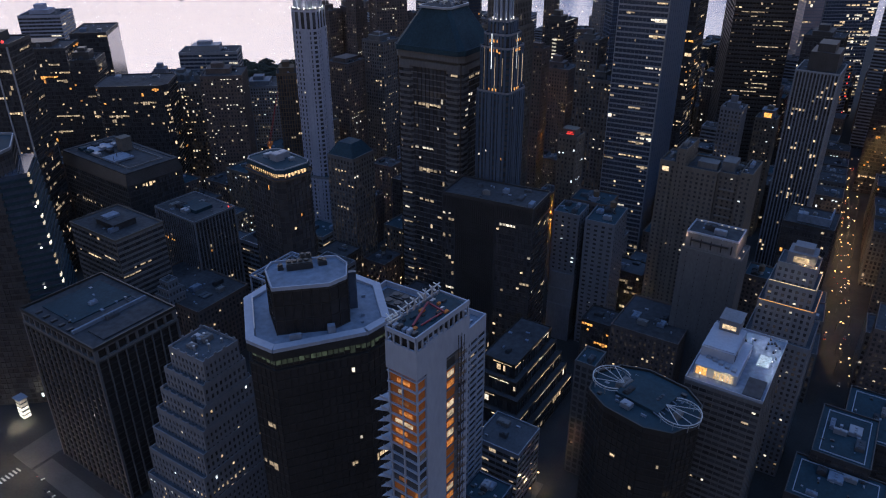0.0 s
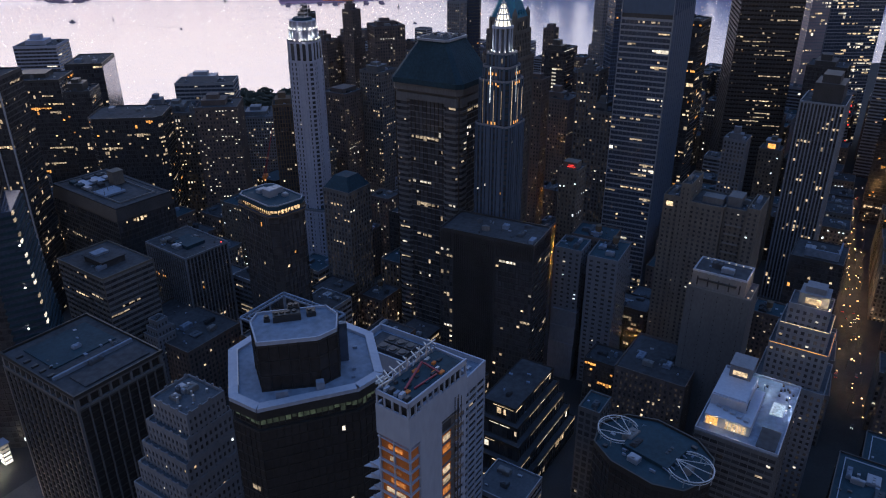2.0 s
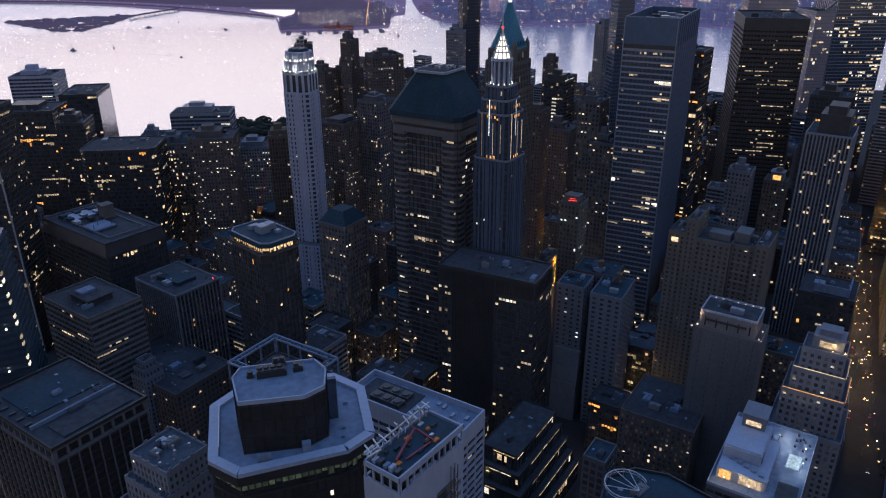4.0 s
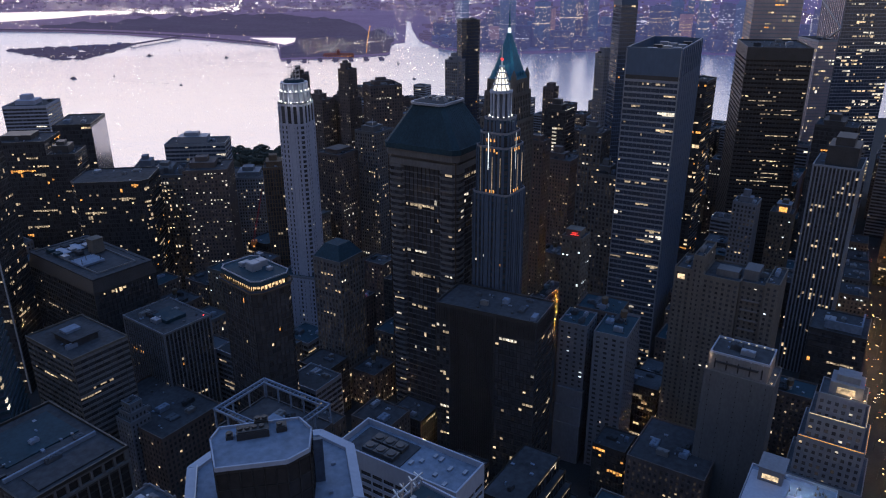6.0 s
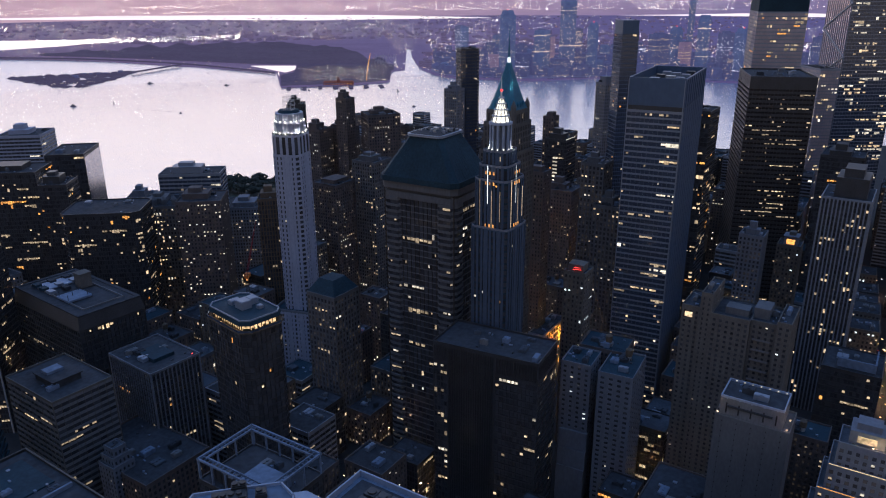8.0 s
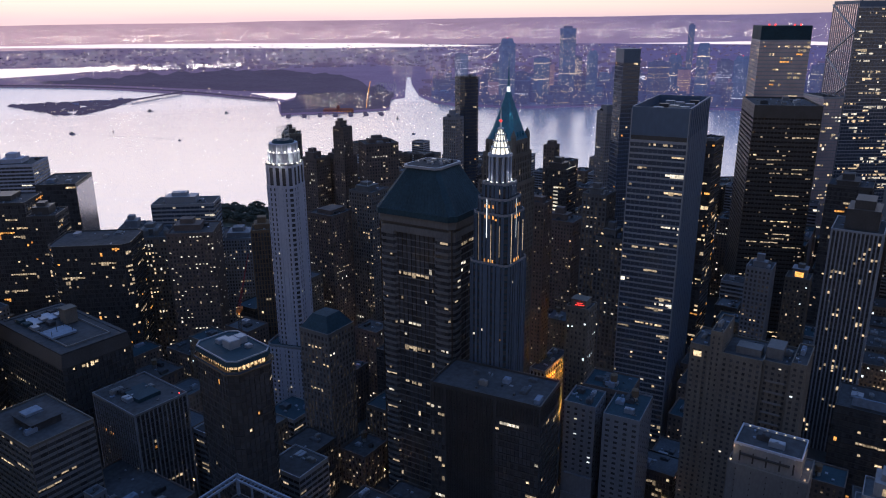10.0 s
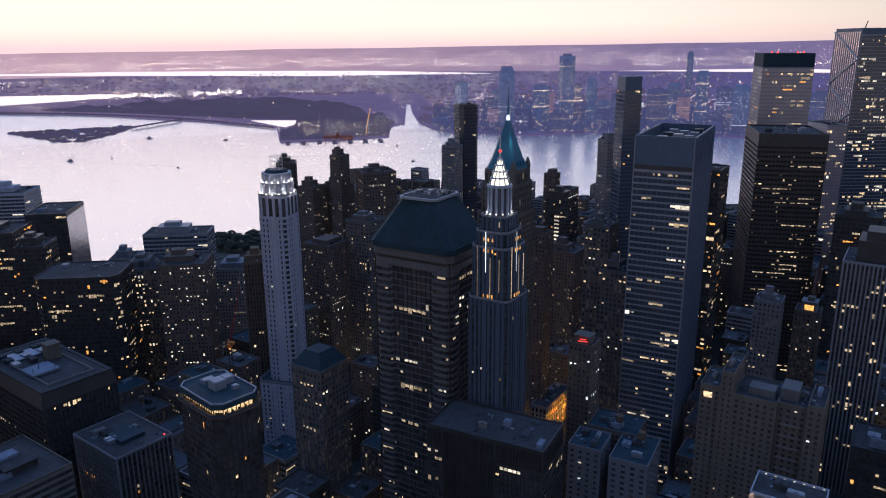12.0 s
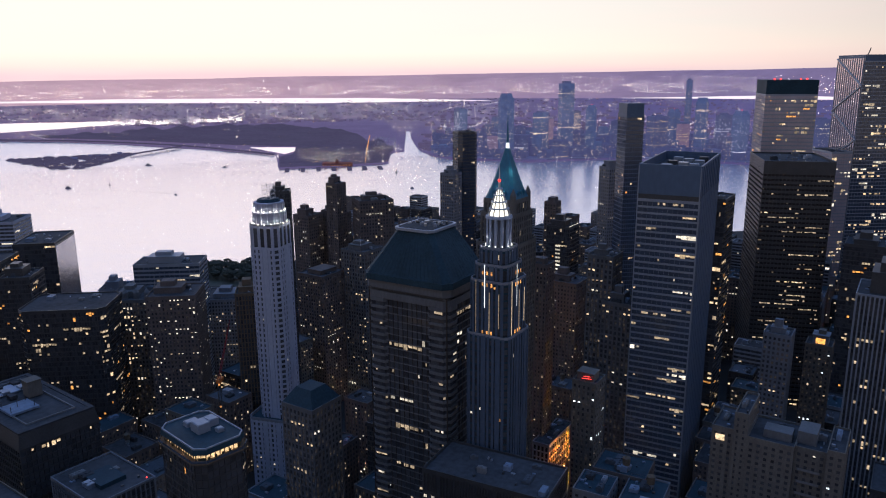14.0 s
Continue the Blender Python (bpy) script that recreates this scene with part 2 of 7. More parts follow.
# ---- mesh tools ----
class Shape:
    """Collects boxes, prisms and quads into one mesh."""

    def __init__(self):
        self.v, self.f = [], []

    def box(self, x0, y0, z0, x1, y1, z1):
        b = len(self.v)
        self.v += [(x0, y0, z0), (x1, y0, z0), (x1, y1, z0), (x0, y1, z0), (x0, y0, z1), (x1, y0, z1), (x1, y1, z1), (x0, y1, z1)]
        self.f += [(b, b + 3, b + 2, b + 1), (b + 4, b + 5, b + 6, b + 7), (b, b + 1, b + 5, b + 4), (b + 1, b + 2, b + 6, b + 5), (b + 2, b + 3, b + 7, b + 6), (b + 3, b, b + 4, b + 7)]
        return self

    def quad(self, a, b, c, d):
        n = len(self.v)
        self.v += [a, b, c, d]
        self.f.append((n, n + 1, n + 2, n + 3))
        return self

    def loft(self, low, z0, high, z1):
        """A prism or frustum from the polygon low at z0 to high at z1 (same number of corners, counter-clockwise)."""
        n, b = len(low), len(self.v)
        self.v += [(x, y, z0) for x, y in low] + [(x, y, z1) for x, y in high]
        self.f += [(b + i, b + (i + 1) % n, b + n + (i + 1) % n, b + n + i) for i in range(n)]
        self.f += [tuple(b + n - 1 - i for i in range(n)), tuple(b + n + i for i in range(n))]
        return self

    def ring(self, outer, inner, z0, z1):
        """A closed frame between two polygons of as many corners."""
        n, b = len(outer), len(self.v)
        for z in (z0, z1):
            self.v += [(x, y, z) for x, y in outer] + [(x, y, z) for x, y in inner]
        for i in range(n):
            j = (i + 1) % n
            self.f += [(b + i, b + j, b + 2 * n + j, b + 2 * n + i), (b + n + j, b + n + i, b + 3 * n + i, b + 3 * n + j),
                       (b + 2 * n + i, b + 2 * n + j, b + 3 * n + j, b + 3 * n + i), (b + j, b + i, b + n + i, b + n + j)]
        return self

    def tube(self, x, y, z0, z1, r0, r1=None, n=12):
        ring = [(math.cos(6.28319 * i / n), math.sin(6.28319 * i / n)) for i in range(n)]
        r1 = r0 if r1 is None else r1
        return self.loft([(x + r0 * c, y + r0 * s) for c, s in ring], z0, [(x + r1 * c, y + r1 * s) for c, s in ring], z1)

    def bar(self, p, q, w):
        """A square bar from p to q, w thick."""
        p, q = Vector(p), Vector(q)
        d = (q - p).normalized()
        a = d.cross(Vector((0, 0, 1)) if abs(d.z) < 0.9 else Vector((1, 0, 0))).normalized() * w / 2
        c = d.cross(a).normalized() * w / 2
        b = len(self.v)
        for o in (p, q):
            self.v += [tuple(o + a + c), tuple(o - a + c), tuple(o - a - c), tuple(o + a - c)]
        self.f += [(b, b + 1, b + 2, b + 3), (b + 7, b + 6, b + 5, b + 4)] + [(b + i, b + 4 + i, b + 4 + (i + 1) % 4, b + (i + 1) % 4) for i in range(4)]
        return self

    def mesh(self, name, mat):
        me = bpy.data.meshes.new(name)
        me.from_pydata(self.v, [], self.f)
        me.materials.append(M[mat])
        return me


class Gather:
    """Joins the parts of many far blocks, by name and material, into one thing of kind stuff."""

    def __init__(self):
        self.made, self.m = {}, None

    def take(self, name, shape, mat):
        s = self.made.setdefault((name, mat), Shape())
        n = len(s.v)
        s.v += [tuple(self.m @ Vector(p)) for p in shape.v]
        s.f += [tuple(i + n for i in f) for f in shape.f]

    def finish(self, name, label, category):
        b = tagged(new(name), label, category, "", "stuff")
        for (part_name, mat), s in self.made.items():
            part(part_name, s, mat, b, kind="stuff")


def part(name, shape, mat, parent, label="", kind=""):
    if isinstance(parent, Gather):
        return parent.take(name, shape, mat)
    ob = new(name, shape.mesh(name, mat))
    ob.parent = parent
    return tagged(ob, label, "", "", kind)


def thing(name, label, category, m, group="", kind=""):
    ob = new(name)
    ob.empty_display_size = 1
    ob.matrix_world = m
    return tagged(ob, label, category, group, kind)


PANE = {}
FOOT = []
# stretch of the plan into metres, across and along the flight, fitted to the camera's view
WIDE, LONG = 0.9973, 1.0808


def pane_mesh(mat):
    """A lit pane of unit width (x) and height (z), 4 cm thick, its face towards -y."""
    if mat not in PANE:
        PANE[mat] = Shape().box(0, -0.04, 0, 1, 0, 1).mesh("window", mat)
    return PANE[mat]


def rect(x0, y0, x1, y1, cut=0.0):
    """A rectangle, counter-clockwise, its corners cut off if asked."""
    if not cut:
        return [(x0, y0), (x1, y0), (x1, y1), (x0, y1)]
    c = cut
    return [(x0 + c, y0), (x1 - c, y0), (x1, y0 + c), (x1, y1 - c), (x1 - c, y1), (x0 + c, y1), (x0, y1 - c), (x0, y0 + c)]


def inset(poly, d):
    """The polygon moved inwards by d."""
    out, n = [], len(poly)
    for i in range(n):
        p, q, r = Vector(poly[i - 1]), Vector(poly[i]), Vector(poly[(i + 1) % n])
        a, b = (q - p).normalized(), (r - q).normalized()
        na, nb = Vector((-a.y, a.x)), Vector((-b.y, b.x))
        m = (na + nb) / max(0.2, 1 + na.dot(nb))
        out.append(tuple(q + m * d))
    return out


def sides(poly):
    """The walls round a polygon: start, direction, length; outside lies to the right of the direction."""
    made = []
    for i, p in enumerate(poly):
        q = poly[(i + 1) % len(poly)]
        l = math.hypot(q[0] - p[0], q[1] - p[1])
        made.append((p, ((q[0] - p[0]) / l, (q[1] - p[1]) / l), l))
    return made


def slab_on(shape, start, way, a, b, out, z0, z1, sink=0.0):
    """A box on a wall from a to b along it, out metres proud of it, sink metres into it."""
    nx, ny = way[1], -way[0]
    p = [(start[0] + way[0] * s + nx * o, start[1] + way[1] * s + ny * o) for s, o in ((a, out), (b, out), (b, -sink), (a, -sink))]
    shape.loft(p, z0, p, z1)


def facade(parent, rng, poly, z0, z1, wall="concrete", band=None, fh=3.8, bay=3.2, pier=0.8, span=1.3, deep=0.35, core="glass", lit=0.06, run=0.05, tones=("warm", "pale", "dim"), single=14, band_top=1.2, walls=None, panes=True, ribs=False, joined=False, sunk=0.07, major=0, pane="clear"):
    """One block of a building: a glazed core behind piers and floor bands, a pane in every bay, some of them lit."""
    part("core", Shape().loft(inset(poly, deep), z0, inset(poly, deep), z1 - 0.05), core, parent)
    piers, dark, glow = Shape(), Shape(), {}
    floors = max(1, int((z1 - z0 - band_top) / fh))
    step = (z1 - z0 - band_top) / floors
    inner = inset(poly, deep)
    for w, ((start, way, length), (outer, _, full)) in enumerate(zip(sides(inner), sides(poly))):
        n = max(1, round(length / bay))
        bw = length / n
        made = None
        if pier > 0:
            for i in range(n + 1):
                if ribs and 0 < i < n:
                    if made is None:
                        s = Shape()
                        slab_on(s, (0, 0), way, -pier / 2, pier / 2, deep, z0, z1)
                        made = s.mesh("rib", wall)
                    ob = new("rib", made)
                    ob.parent = parent
                    ob.location = (start[0] + way[0] * i * bw, start[1] + way[1] * i * bw, 0)
                    continue
                wide = pier * (1.0 if major and i % major == 0 else 0.5)
                a, b = (i * bw - wide, i * bw + wide) if 0 < i < n else ((-deep * 0.95, pier * 0.5) if i == 0 else (length - pier * 0.5, length + deep * 0.95))
                slab_on(piers, start, way, a, b, deep, z0, z1)
        if walls is not None and w not in walls:
            continue
        for j in range(floors):
            r = rng.random()
            runs = (-1, -1)
            if r < run * 1.25:
                s = rng.randrange(n)
                runs = (s, s + rng.randint(2, max(3, n // 2)))
            tone = rng.choice(tones)
            for i in range(n):
                gap = 0.08 if pier > 0.1 else 0.01
                a, b = i * bw + pier / 2 + gap, (i + 1) * bw - pier / 2 - gap
                c, d = z0 + j * step + span * 0.5 + 0.05, z0 + (j + 1) * step - span * 0.5 - 0.05
                if b - a < 0.25 or d - c < 0.25:
                    continue
                on = runs[0] <= i < runs[1] and rng.random() < 0.85 or rng.random() < lit * 0.85
                if on:
                    if rng.random() < 0.85:
                        c += (d - c) * rng.choice((0.35, 0.35, 0.5))
                        d -= (d - c) * 0.15
                    if b - a > 1.9 and rng.random() < (0.3 if runs[0] <= i < runs[1] else 0.95):
                        m = a + (b - a) * rng.uniform(0.35, 0.65)
                        a, b = rng.choice(((a, m - 0.1), (m + 0.1, b)))
                    glow.setdefault(tone if runs[0] <= i < runs[1] else rng.choice(tones), []).append((start, way, a, b, c, d))
                elif panes:
                    nx, ny = way[1] * 0.05, -way[0] * 0.05
                    p = [(start[0] + way[0] * s + nx, start[1] + way[1] * s + ny) for s in (a, b)]
                    dark.quad((*p[0], c), (*p[1], c), (*p[1], d), (*p[0], d))
    if piers.f:
        part("pier_frame", piers, wall, parent, kind="stuff")
    edge = inset(poly, sunk)
    if span > 0 and joined:
        mid = Shape()
        for j in range(1, floors):
            mid.ring(edge, inner, z0 + j * step - span / 2, z0 + j * step + span / 2)
        part("banding", mid, band or wall, parent, kind="stuff")
    elif span > 0:
        shared = Shape().ring(edge, inner, -span / 2, span / 2).mesh("floor_band", band or wall)
        for j in range(1, floors):
            ob = new("floor_band", shared)
            ob.parent = parent
            ob.location = (0, 0, z0 + j * step)
    edge = inset(poly, 0.06)
    part("cornice", Shape().ring(edge, inner, z1 - band_top - span / 2, z1 - 0.02), band or wall, parent)
    if not joined:
        part("base_course", Shape().ring(edge, inner, z0, z0 + max(0.4, span / 2)), band or wall, parent)
    if dark.f:
        part("glazing", dark, pane, parent, kind="stuff")
    for tone, cells in glow.items():
        rng.shuffle(cells)
        rest = Shape()
        for k, (start, way, a, b, c, d) in enumerate(cells):
            nx, ny = way[1], -way[0]
            if k < single * 0.06:
                ob = new("window", pane_mesh(tone))
                ob.parent = parent
                ob.matrix_basis = Matrix(((way[0] * (b - a), -nx, 0, start[0] + way[0] * a + nx * 0.06), (way[1] * (b - a), -ny, 0, start[1] + way[1] * a + ny * 0.06), (0, 0, d - c, c), (0, 0, 0, 1)))
            else:
                slab_on(rest, start, way, a, b, 0.10, c, d, -0.06)
        if rest.f:
            part("lit_glazing", rest, tone, parent, kind="stuff")


def roof(parent, rng, poly, z, mat="tar", rim=1.0, wall="concrete", units=3, thick=0.5, tank=False, clutter=6, joined=False):
    """A flat roof with a parapet, air handlers, a stair head, vents and perhaps a water tank."""
    low = inset(poly, 0.4)
    part("roof", Shape().loft(low, z - 0.4, low, z), mat, parent)
    part("parapet", Shape().ring(inset(poly, 0.01), inset(poly, thick), z - 0.4, z + rim), wall, parent)
    xs, ys = [q[0] for q in poly], [q[1] for q in poly]
    x0, y0 = min(xs) + (max(xs) - min(xs)) * 0.12, min(ys) + (max(ys) - min(ys)) * 0.12
    w, d = (max(xs) - min(xs)) * 0.76, (max(ys) - min(ys)) * 0.76
    for _ in range(units):
        a, b, h = rng.uniform(2.0, max(2.2, min(8, w * 0.4))), rng.uniform(2.0, max(2.2, min(7, d * 0.4))), rng.uniform(1.2, 3.0)
        x, y = x0 + rng.random() * (w - a), y0 + rng.random() * (d - b)
        u = Shape().box(x, y, z, x + a, y + b, z + h).box(x + 0.3, y + 0.3, z + h, x + a - 0.3, y + b - 0.3, z + h + 0.25)
        for k in range(int(a / 2)):
            u.tube(x + 1 + 2 * k, y + b / 2, z + h + 0.25, z + h + 0.7, 0.75, 0.7, 10)
        part("roof_unit", u, rng.choice(("alu", "gravel", "pale_roof", "concrete", "tar")), parent)
    bits = Shape()
    for _ in range(clutter):
        x, y = x0 + rng.random() * w * 0.95, y0 + rng.random() * d * 0.95
        v = Shape().box(x, y, z, x + rng.uniform(0.5, 1.6), y + rng.uniform(0.5, 2.4), z + rng.uniform(0.4, 1.2))
        if joined:
            n = len(bits.v)
            bits.v += v.v
            bits.f += [tuple(i + n for i in f) for f in v.f]
        else:
            part("roof_vent", v, rng.choice(("alu", "dark_metal", "pale_roof")), parent)
    if bits.f:
        part("roof_ductwork", bits, "alu", parent, kind="stuff")
    if tank:
        x, y = x0 + w * rng.uniform(0.2, 0.8), y0 + d * rng.uniform(0.3, 0.8)
        t = Shape().tube(x, y, z + 3, z + 7, 2.0, 2.0, 14).tube(x, y, z + 7, z + 8.3, 2.15, 0.1, 14)
        tank_part = part("water_tank", t, "wood", parent, "round wooden water tank with cone lid")
        part("tank_stand", Shape().tube(x, y, z, z + 3, 1.6, 1.5, 4), "steel", parent if isinstance(parent, Gather) else tank_part)


def site(name, label, category, x, y, turn, poly, group=""):
    """A building's Empty on its plot; the plot is noted, so that no filler stands on it."""
    c, n = math.cos(radians(turn)), math.sin(radians(turn))
    m = pose(x, y, 0, 0, 0, turn) @ Matrix.Diagonal((math.hypot(WIDE * c, LONG * n), math.hypot(WIDE * n, LONG * c), 1, 1))
    xs, ys = [p[0] for p in poly], [p[1] for p in poly]
    FOOT.append((m.inverted(), min(xs), min(ys), max(xs), max(ys)))
    return thing(name, label, category, m, group)


def block(name, label, x, y, turn, wr, wl, z, seed, category="building", rim=1.0, units=3, roof_mat="tar", clutter=6, tank=False, cut=0.0, group="", into=None, **style):
    """A plain block: the near corner at (x, y), wr metres along turn and wl metres along turn + 90 degrees."""
    rng = random.Random(seed)
    poly = rect(0, 0, wr, wl, cut)
    if into is None:
        b = site(name, label, category, x, y, turn, poly, group)
    else:
        b, into.m = into, pose(x, y, 0, 0, 0, turn)
    facade(b, rng, poly, 0, z, **style)
    roof(b, rng, poly, z, roof_mat, rim, style.get("wall", "concrete"), units, 0.5, tank, clutter, style.get("joined", False))
    return b, rng


def bulb(parent, x, y, z, mat, r=0.5, name="lamp"):
    return part(name, Shape().tube(x, y, z, z + r, r * 0.6, r).tube(x, y, z + r, z + 1.8 * r, r, r * 0.3), mat, parent)


def point_lamp(name, m, power, color, r=0.6):
    """A point light, at a lamp that shows or added where none stands."""
    l = bpy.data.lights.new(name, "POINT")
    l.energy, l.color, l.shadow_soft_size = power, color, r
    ob = new(name, l)
    ob.matrix_world = m
    return ob


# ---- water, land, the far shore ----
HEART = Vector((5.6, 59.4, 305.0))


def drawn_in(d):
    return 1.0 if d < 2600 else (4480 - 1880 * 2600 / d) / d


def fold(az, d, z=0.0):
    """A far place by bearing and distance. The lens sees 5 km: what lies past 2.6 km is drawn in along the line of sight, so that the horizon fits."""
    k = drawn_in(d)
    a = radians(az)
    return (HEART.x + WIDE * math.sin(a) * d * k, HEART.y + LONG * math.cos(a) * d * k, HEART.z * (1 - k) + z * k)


def water_material():
    m = bpy.data.materials.new("harbour_water")
    m.use_nodes = True
    n, k = m.node_tree.nodes, m.node_tree.links
    b = n["Principled BSDF"]
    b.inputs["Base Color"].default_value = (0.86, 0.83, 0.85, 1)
    # metallic with a pale base, so the water mirrors a bright sky
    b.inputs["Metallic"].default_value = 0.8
    # tint by x stands in for the reflected sky: warm harbour, paler bluer river
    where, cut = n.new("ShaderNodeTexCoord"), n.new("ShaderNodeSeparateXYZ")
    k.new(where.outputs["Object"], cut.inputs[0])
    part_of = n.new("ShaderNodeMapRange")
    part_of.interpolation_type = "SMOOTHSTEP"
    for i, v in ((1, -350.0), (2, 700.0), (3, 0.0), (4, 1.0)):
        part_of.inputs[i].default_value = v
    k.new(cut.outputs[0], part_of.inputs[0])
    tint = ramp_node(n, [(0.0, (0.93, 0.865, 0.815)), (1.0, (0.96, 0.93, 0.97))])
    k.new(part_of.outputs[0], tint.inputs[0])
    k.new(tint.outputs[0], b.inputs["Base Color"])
    b.inputs["Roughness"].default_value = 0.25
    b.inputs["IOR"].default_value = 1.7
    tc = n.new("ShaderNodeTexCoord")
    mp = n.new("ShaderNodeMapping")
    mp.inputs["Scale"].default_value = (0.012, 0.035, 0.035)
    k.new(tc.outputs["Object"], mp.inputs[0])
    waves = n.new("ShaderNodeTexNoise")
    waves.inputs["Scale"].default_value, waves.inputs["Detail"].default_value, waves.inputs["Roughness"].default_value = 1.0, 8, 0.6
    k.new(mp.outputs[0], waves.inputs["Vector"])
    bp = n.new("ShaderNodeBump")
    bp.inputs["Strength"].default_value, bp.inputs["Distance"].default_value = 0.62, 2.0
    swell, blend = n.new("ShaderNodeTexNoise"), n.new("ShaderNodeMath")
    swell.inputs["Scale"].default_value, swell.inputs["Detail"].default_value = 0.16, 4
    k.new(mp.outputs[0], swell.inputs["Vector"])
    blend.operation = "MULTIPLY_ADD"
    blend.inputs[1].default_value = 2.5
    k.new(swell.outputs[0], blend.inputs[0])
    k.new(waves.outputs[0], blend.inputs[2])
    k.new(blend.outputs[0], bp.inputs["Height"])
    k.new(bp.outputs[0], b.inputs["Normal"])
    return m


M["water"] = water_material()


def far_glow_material(name, color, glow, north=None):
    """Far land, its evening haze painted as glow; away from the afterglow it may take another tone."""
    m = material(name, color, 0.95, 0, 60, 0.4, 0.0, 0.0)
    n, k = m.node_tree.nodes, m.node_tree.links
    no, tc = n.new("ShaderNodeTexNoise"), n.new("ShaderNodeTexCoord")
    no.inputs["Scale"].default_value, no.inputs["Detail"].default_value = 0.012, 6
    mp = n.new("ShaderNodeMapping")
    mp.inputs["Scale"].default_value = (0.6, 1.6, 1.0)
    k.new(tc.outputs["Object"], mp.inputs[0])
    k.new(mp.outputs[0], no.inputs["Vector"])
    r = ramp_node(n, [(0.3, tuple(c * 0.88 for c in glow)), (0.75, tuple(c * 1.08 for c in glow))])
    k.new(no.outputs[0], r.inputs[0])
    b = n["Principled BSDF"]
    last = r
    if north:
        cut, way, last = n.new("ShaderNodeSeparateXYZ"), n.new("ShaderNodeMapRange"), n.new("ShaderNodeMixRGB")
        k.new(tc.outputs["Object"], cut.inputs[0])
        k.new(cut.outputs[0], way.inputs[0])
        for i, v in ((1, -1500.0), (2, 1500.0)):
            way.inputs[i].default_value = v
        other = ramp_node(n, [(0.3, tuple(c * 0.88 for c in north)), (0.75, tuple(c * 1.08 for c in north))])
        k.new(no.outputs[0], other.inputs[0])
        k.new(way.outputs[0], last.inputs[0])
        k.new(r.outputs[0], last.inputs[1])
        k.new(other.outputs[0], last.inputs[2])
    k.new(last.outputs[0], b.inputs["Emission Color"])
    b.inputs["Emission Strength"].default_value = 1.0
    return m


# the glow colours of the land are painted haze, not light it gives off
M["far_land"] = far_glow_material("far_land", (0.05, 0.05, 0.06), (0.100, 0.074, 0.148), (0.064, 0.056, 0.160))
M["far_hills"] = far_glow_material("far_hills", (0.05, 0.05, 0.06), (0.40, 0.26, 0.32), (0.15, 0.115, 0.225))
M["far_park"] = far_glow_material("far_park", (0.03, 0.035, 0.03), (0.046, 0.037, 0.080))
# tower walls glow faintly in place of the haze before them
M["far_tower"] = far_glow_material("far_tower", (0.10, 0.11, 0.14), (0.034, 0.036, 0.095))
M["far_glass"] = far_glow_material("far_glass", (0.10, 0.12, 0.16), (0.034, 0.046, 0.115))
M["far_stone"] = far_glow_material("far_stone", (0.14, 0.12, 0.14), (0.110, 0.075, 0.130))
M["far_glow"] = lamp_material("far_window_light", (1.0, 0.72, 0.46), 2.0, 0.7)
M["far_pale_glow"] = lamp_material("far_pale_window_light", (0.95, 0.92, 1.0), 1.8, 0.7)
# far water glows evenly in place of the low sky it would reflect
M["far_bay"] = far_glow_material("far_bay", (0.3, 0.3, 0.3), (0.80, 0.66, 0.68))
# town roofs and pier: haze painted as glow again
M["far_roof"] = far_glow_material("far_roof", (0.06, 0.06, 0.07), (0.070, 0.054, 0.115))
M["far_pier"] = far_glow_material("far_pier", (0.05, 0.05, 0.06), (0.038, 0.030, 0.064))


def polar_sheet(name, mat, az0, az1, inner, outer, label, category, kind="structure", lift=0.0, na=60, nd=26, rise=None):
    """A sheet of far ground between two distances, each given by bearing."""
    s = Shape()
    for i in range(na + 1):
        az = az0 + (az1 - az0) * i / na
        a, b = inner(az), outer(az)
        for j in range(nd + 1):
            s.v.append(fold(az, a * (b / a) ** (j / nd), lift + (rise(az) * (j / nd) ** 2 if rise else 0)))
    for i in range(na):
        for j in range(nd):
            p = i * (nd + 1) + j
            s.f.append((p, p + nd + 1, p + nd + 2, p + 1))
    ob = new(name, s.mesh(name, mat))
    return tagged(ob, label, category, "", kind)


def between(*stops):
    xs, ys = [p[0] for p in stops], [p[1] for p in stops]
    return lambda az: float(np.interp(az, xs, ys))


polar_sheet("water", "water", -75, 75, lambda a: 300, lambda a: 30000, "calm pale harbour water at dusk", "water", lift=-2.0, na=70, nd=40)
shore = between((-75, 4600), (-32.6, 4050), (-28.6, 3820), (-21.5, 3260), (-16.2, 2965), (-13.45, 2790), (-13.28, 2372), (-12.4, 2376), (-8.4, 2380), (-4.65, 2437), (-4.35, 2470), (-4.3, 2650), (-4.2, 2770), (-3.06, 2815),
                (-3.0, 3300), (-2.98, 3500), (-2.9, 3850), (-2.62, 3850), (-2.5, 3400), (-2.15, 3041), (-1.71, 2815), (-0.53, 2618), (0.9, 2528), (7.4, 2460), (12.8, 2562), (23.8, 2549), (75, 2700))
polar_sheet("ground", "far_land", -75, 75, shore, lambda a: 9500, "flat dark far shore, evening haze painted as glow", "ground", lift=0.0, na=1500, nd=8)


def far_edge(a):
    return 26000 + 5000 * noise.noise((a * 0.15, 0, 0))


def hill_top(a):
    return 150 + 4.0 * (a + 33) + 25 * noise.noise((a * 0.12, 3, 0))


def hill(a, d):
    """The height of the far hills over the plain."""
    return 0.0 if d < 8800 else 2 + hill_top(a) * (math.log(d / 8800) / math.log(far_edge(a) / 8800)) ** 2


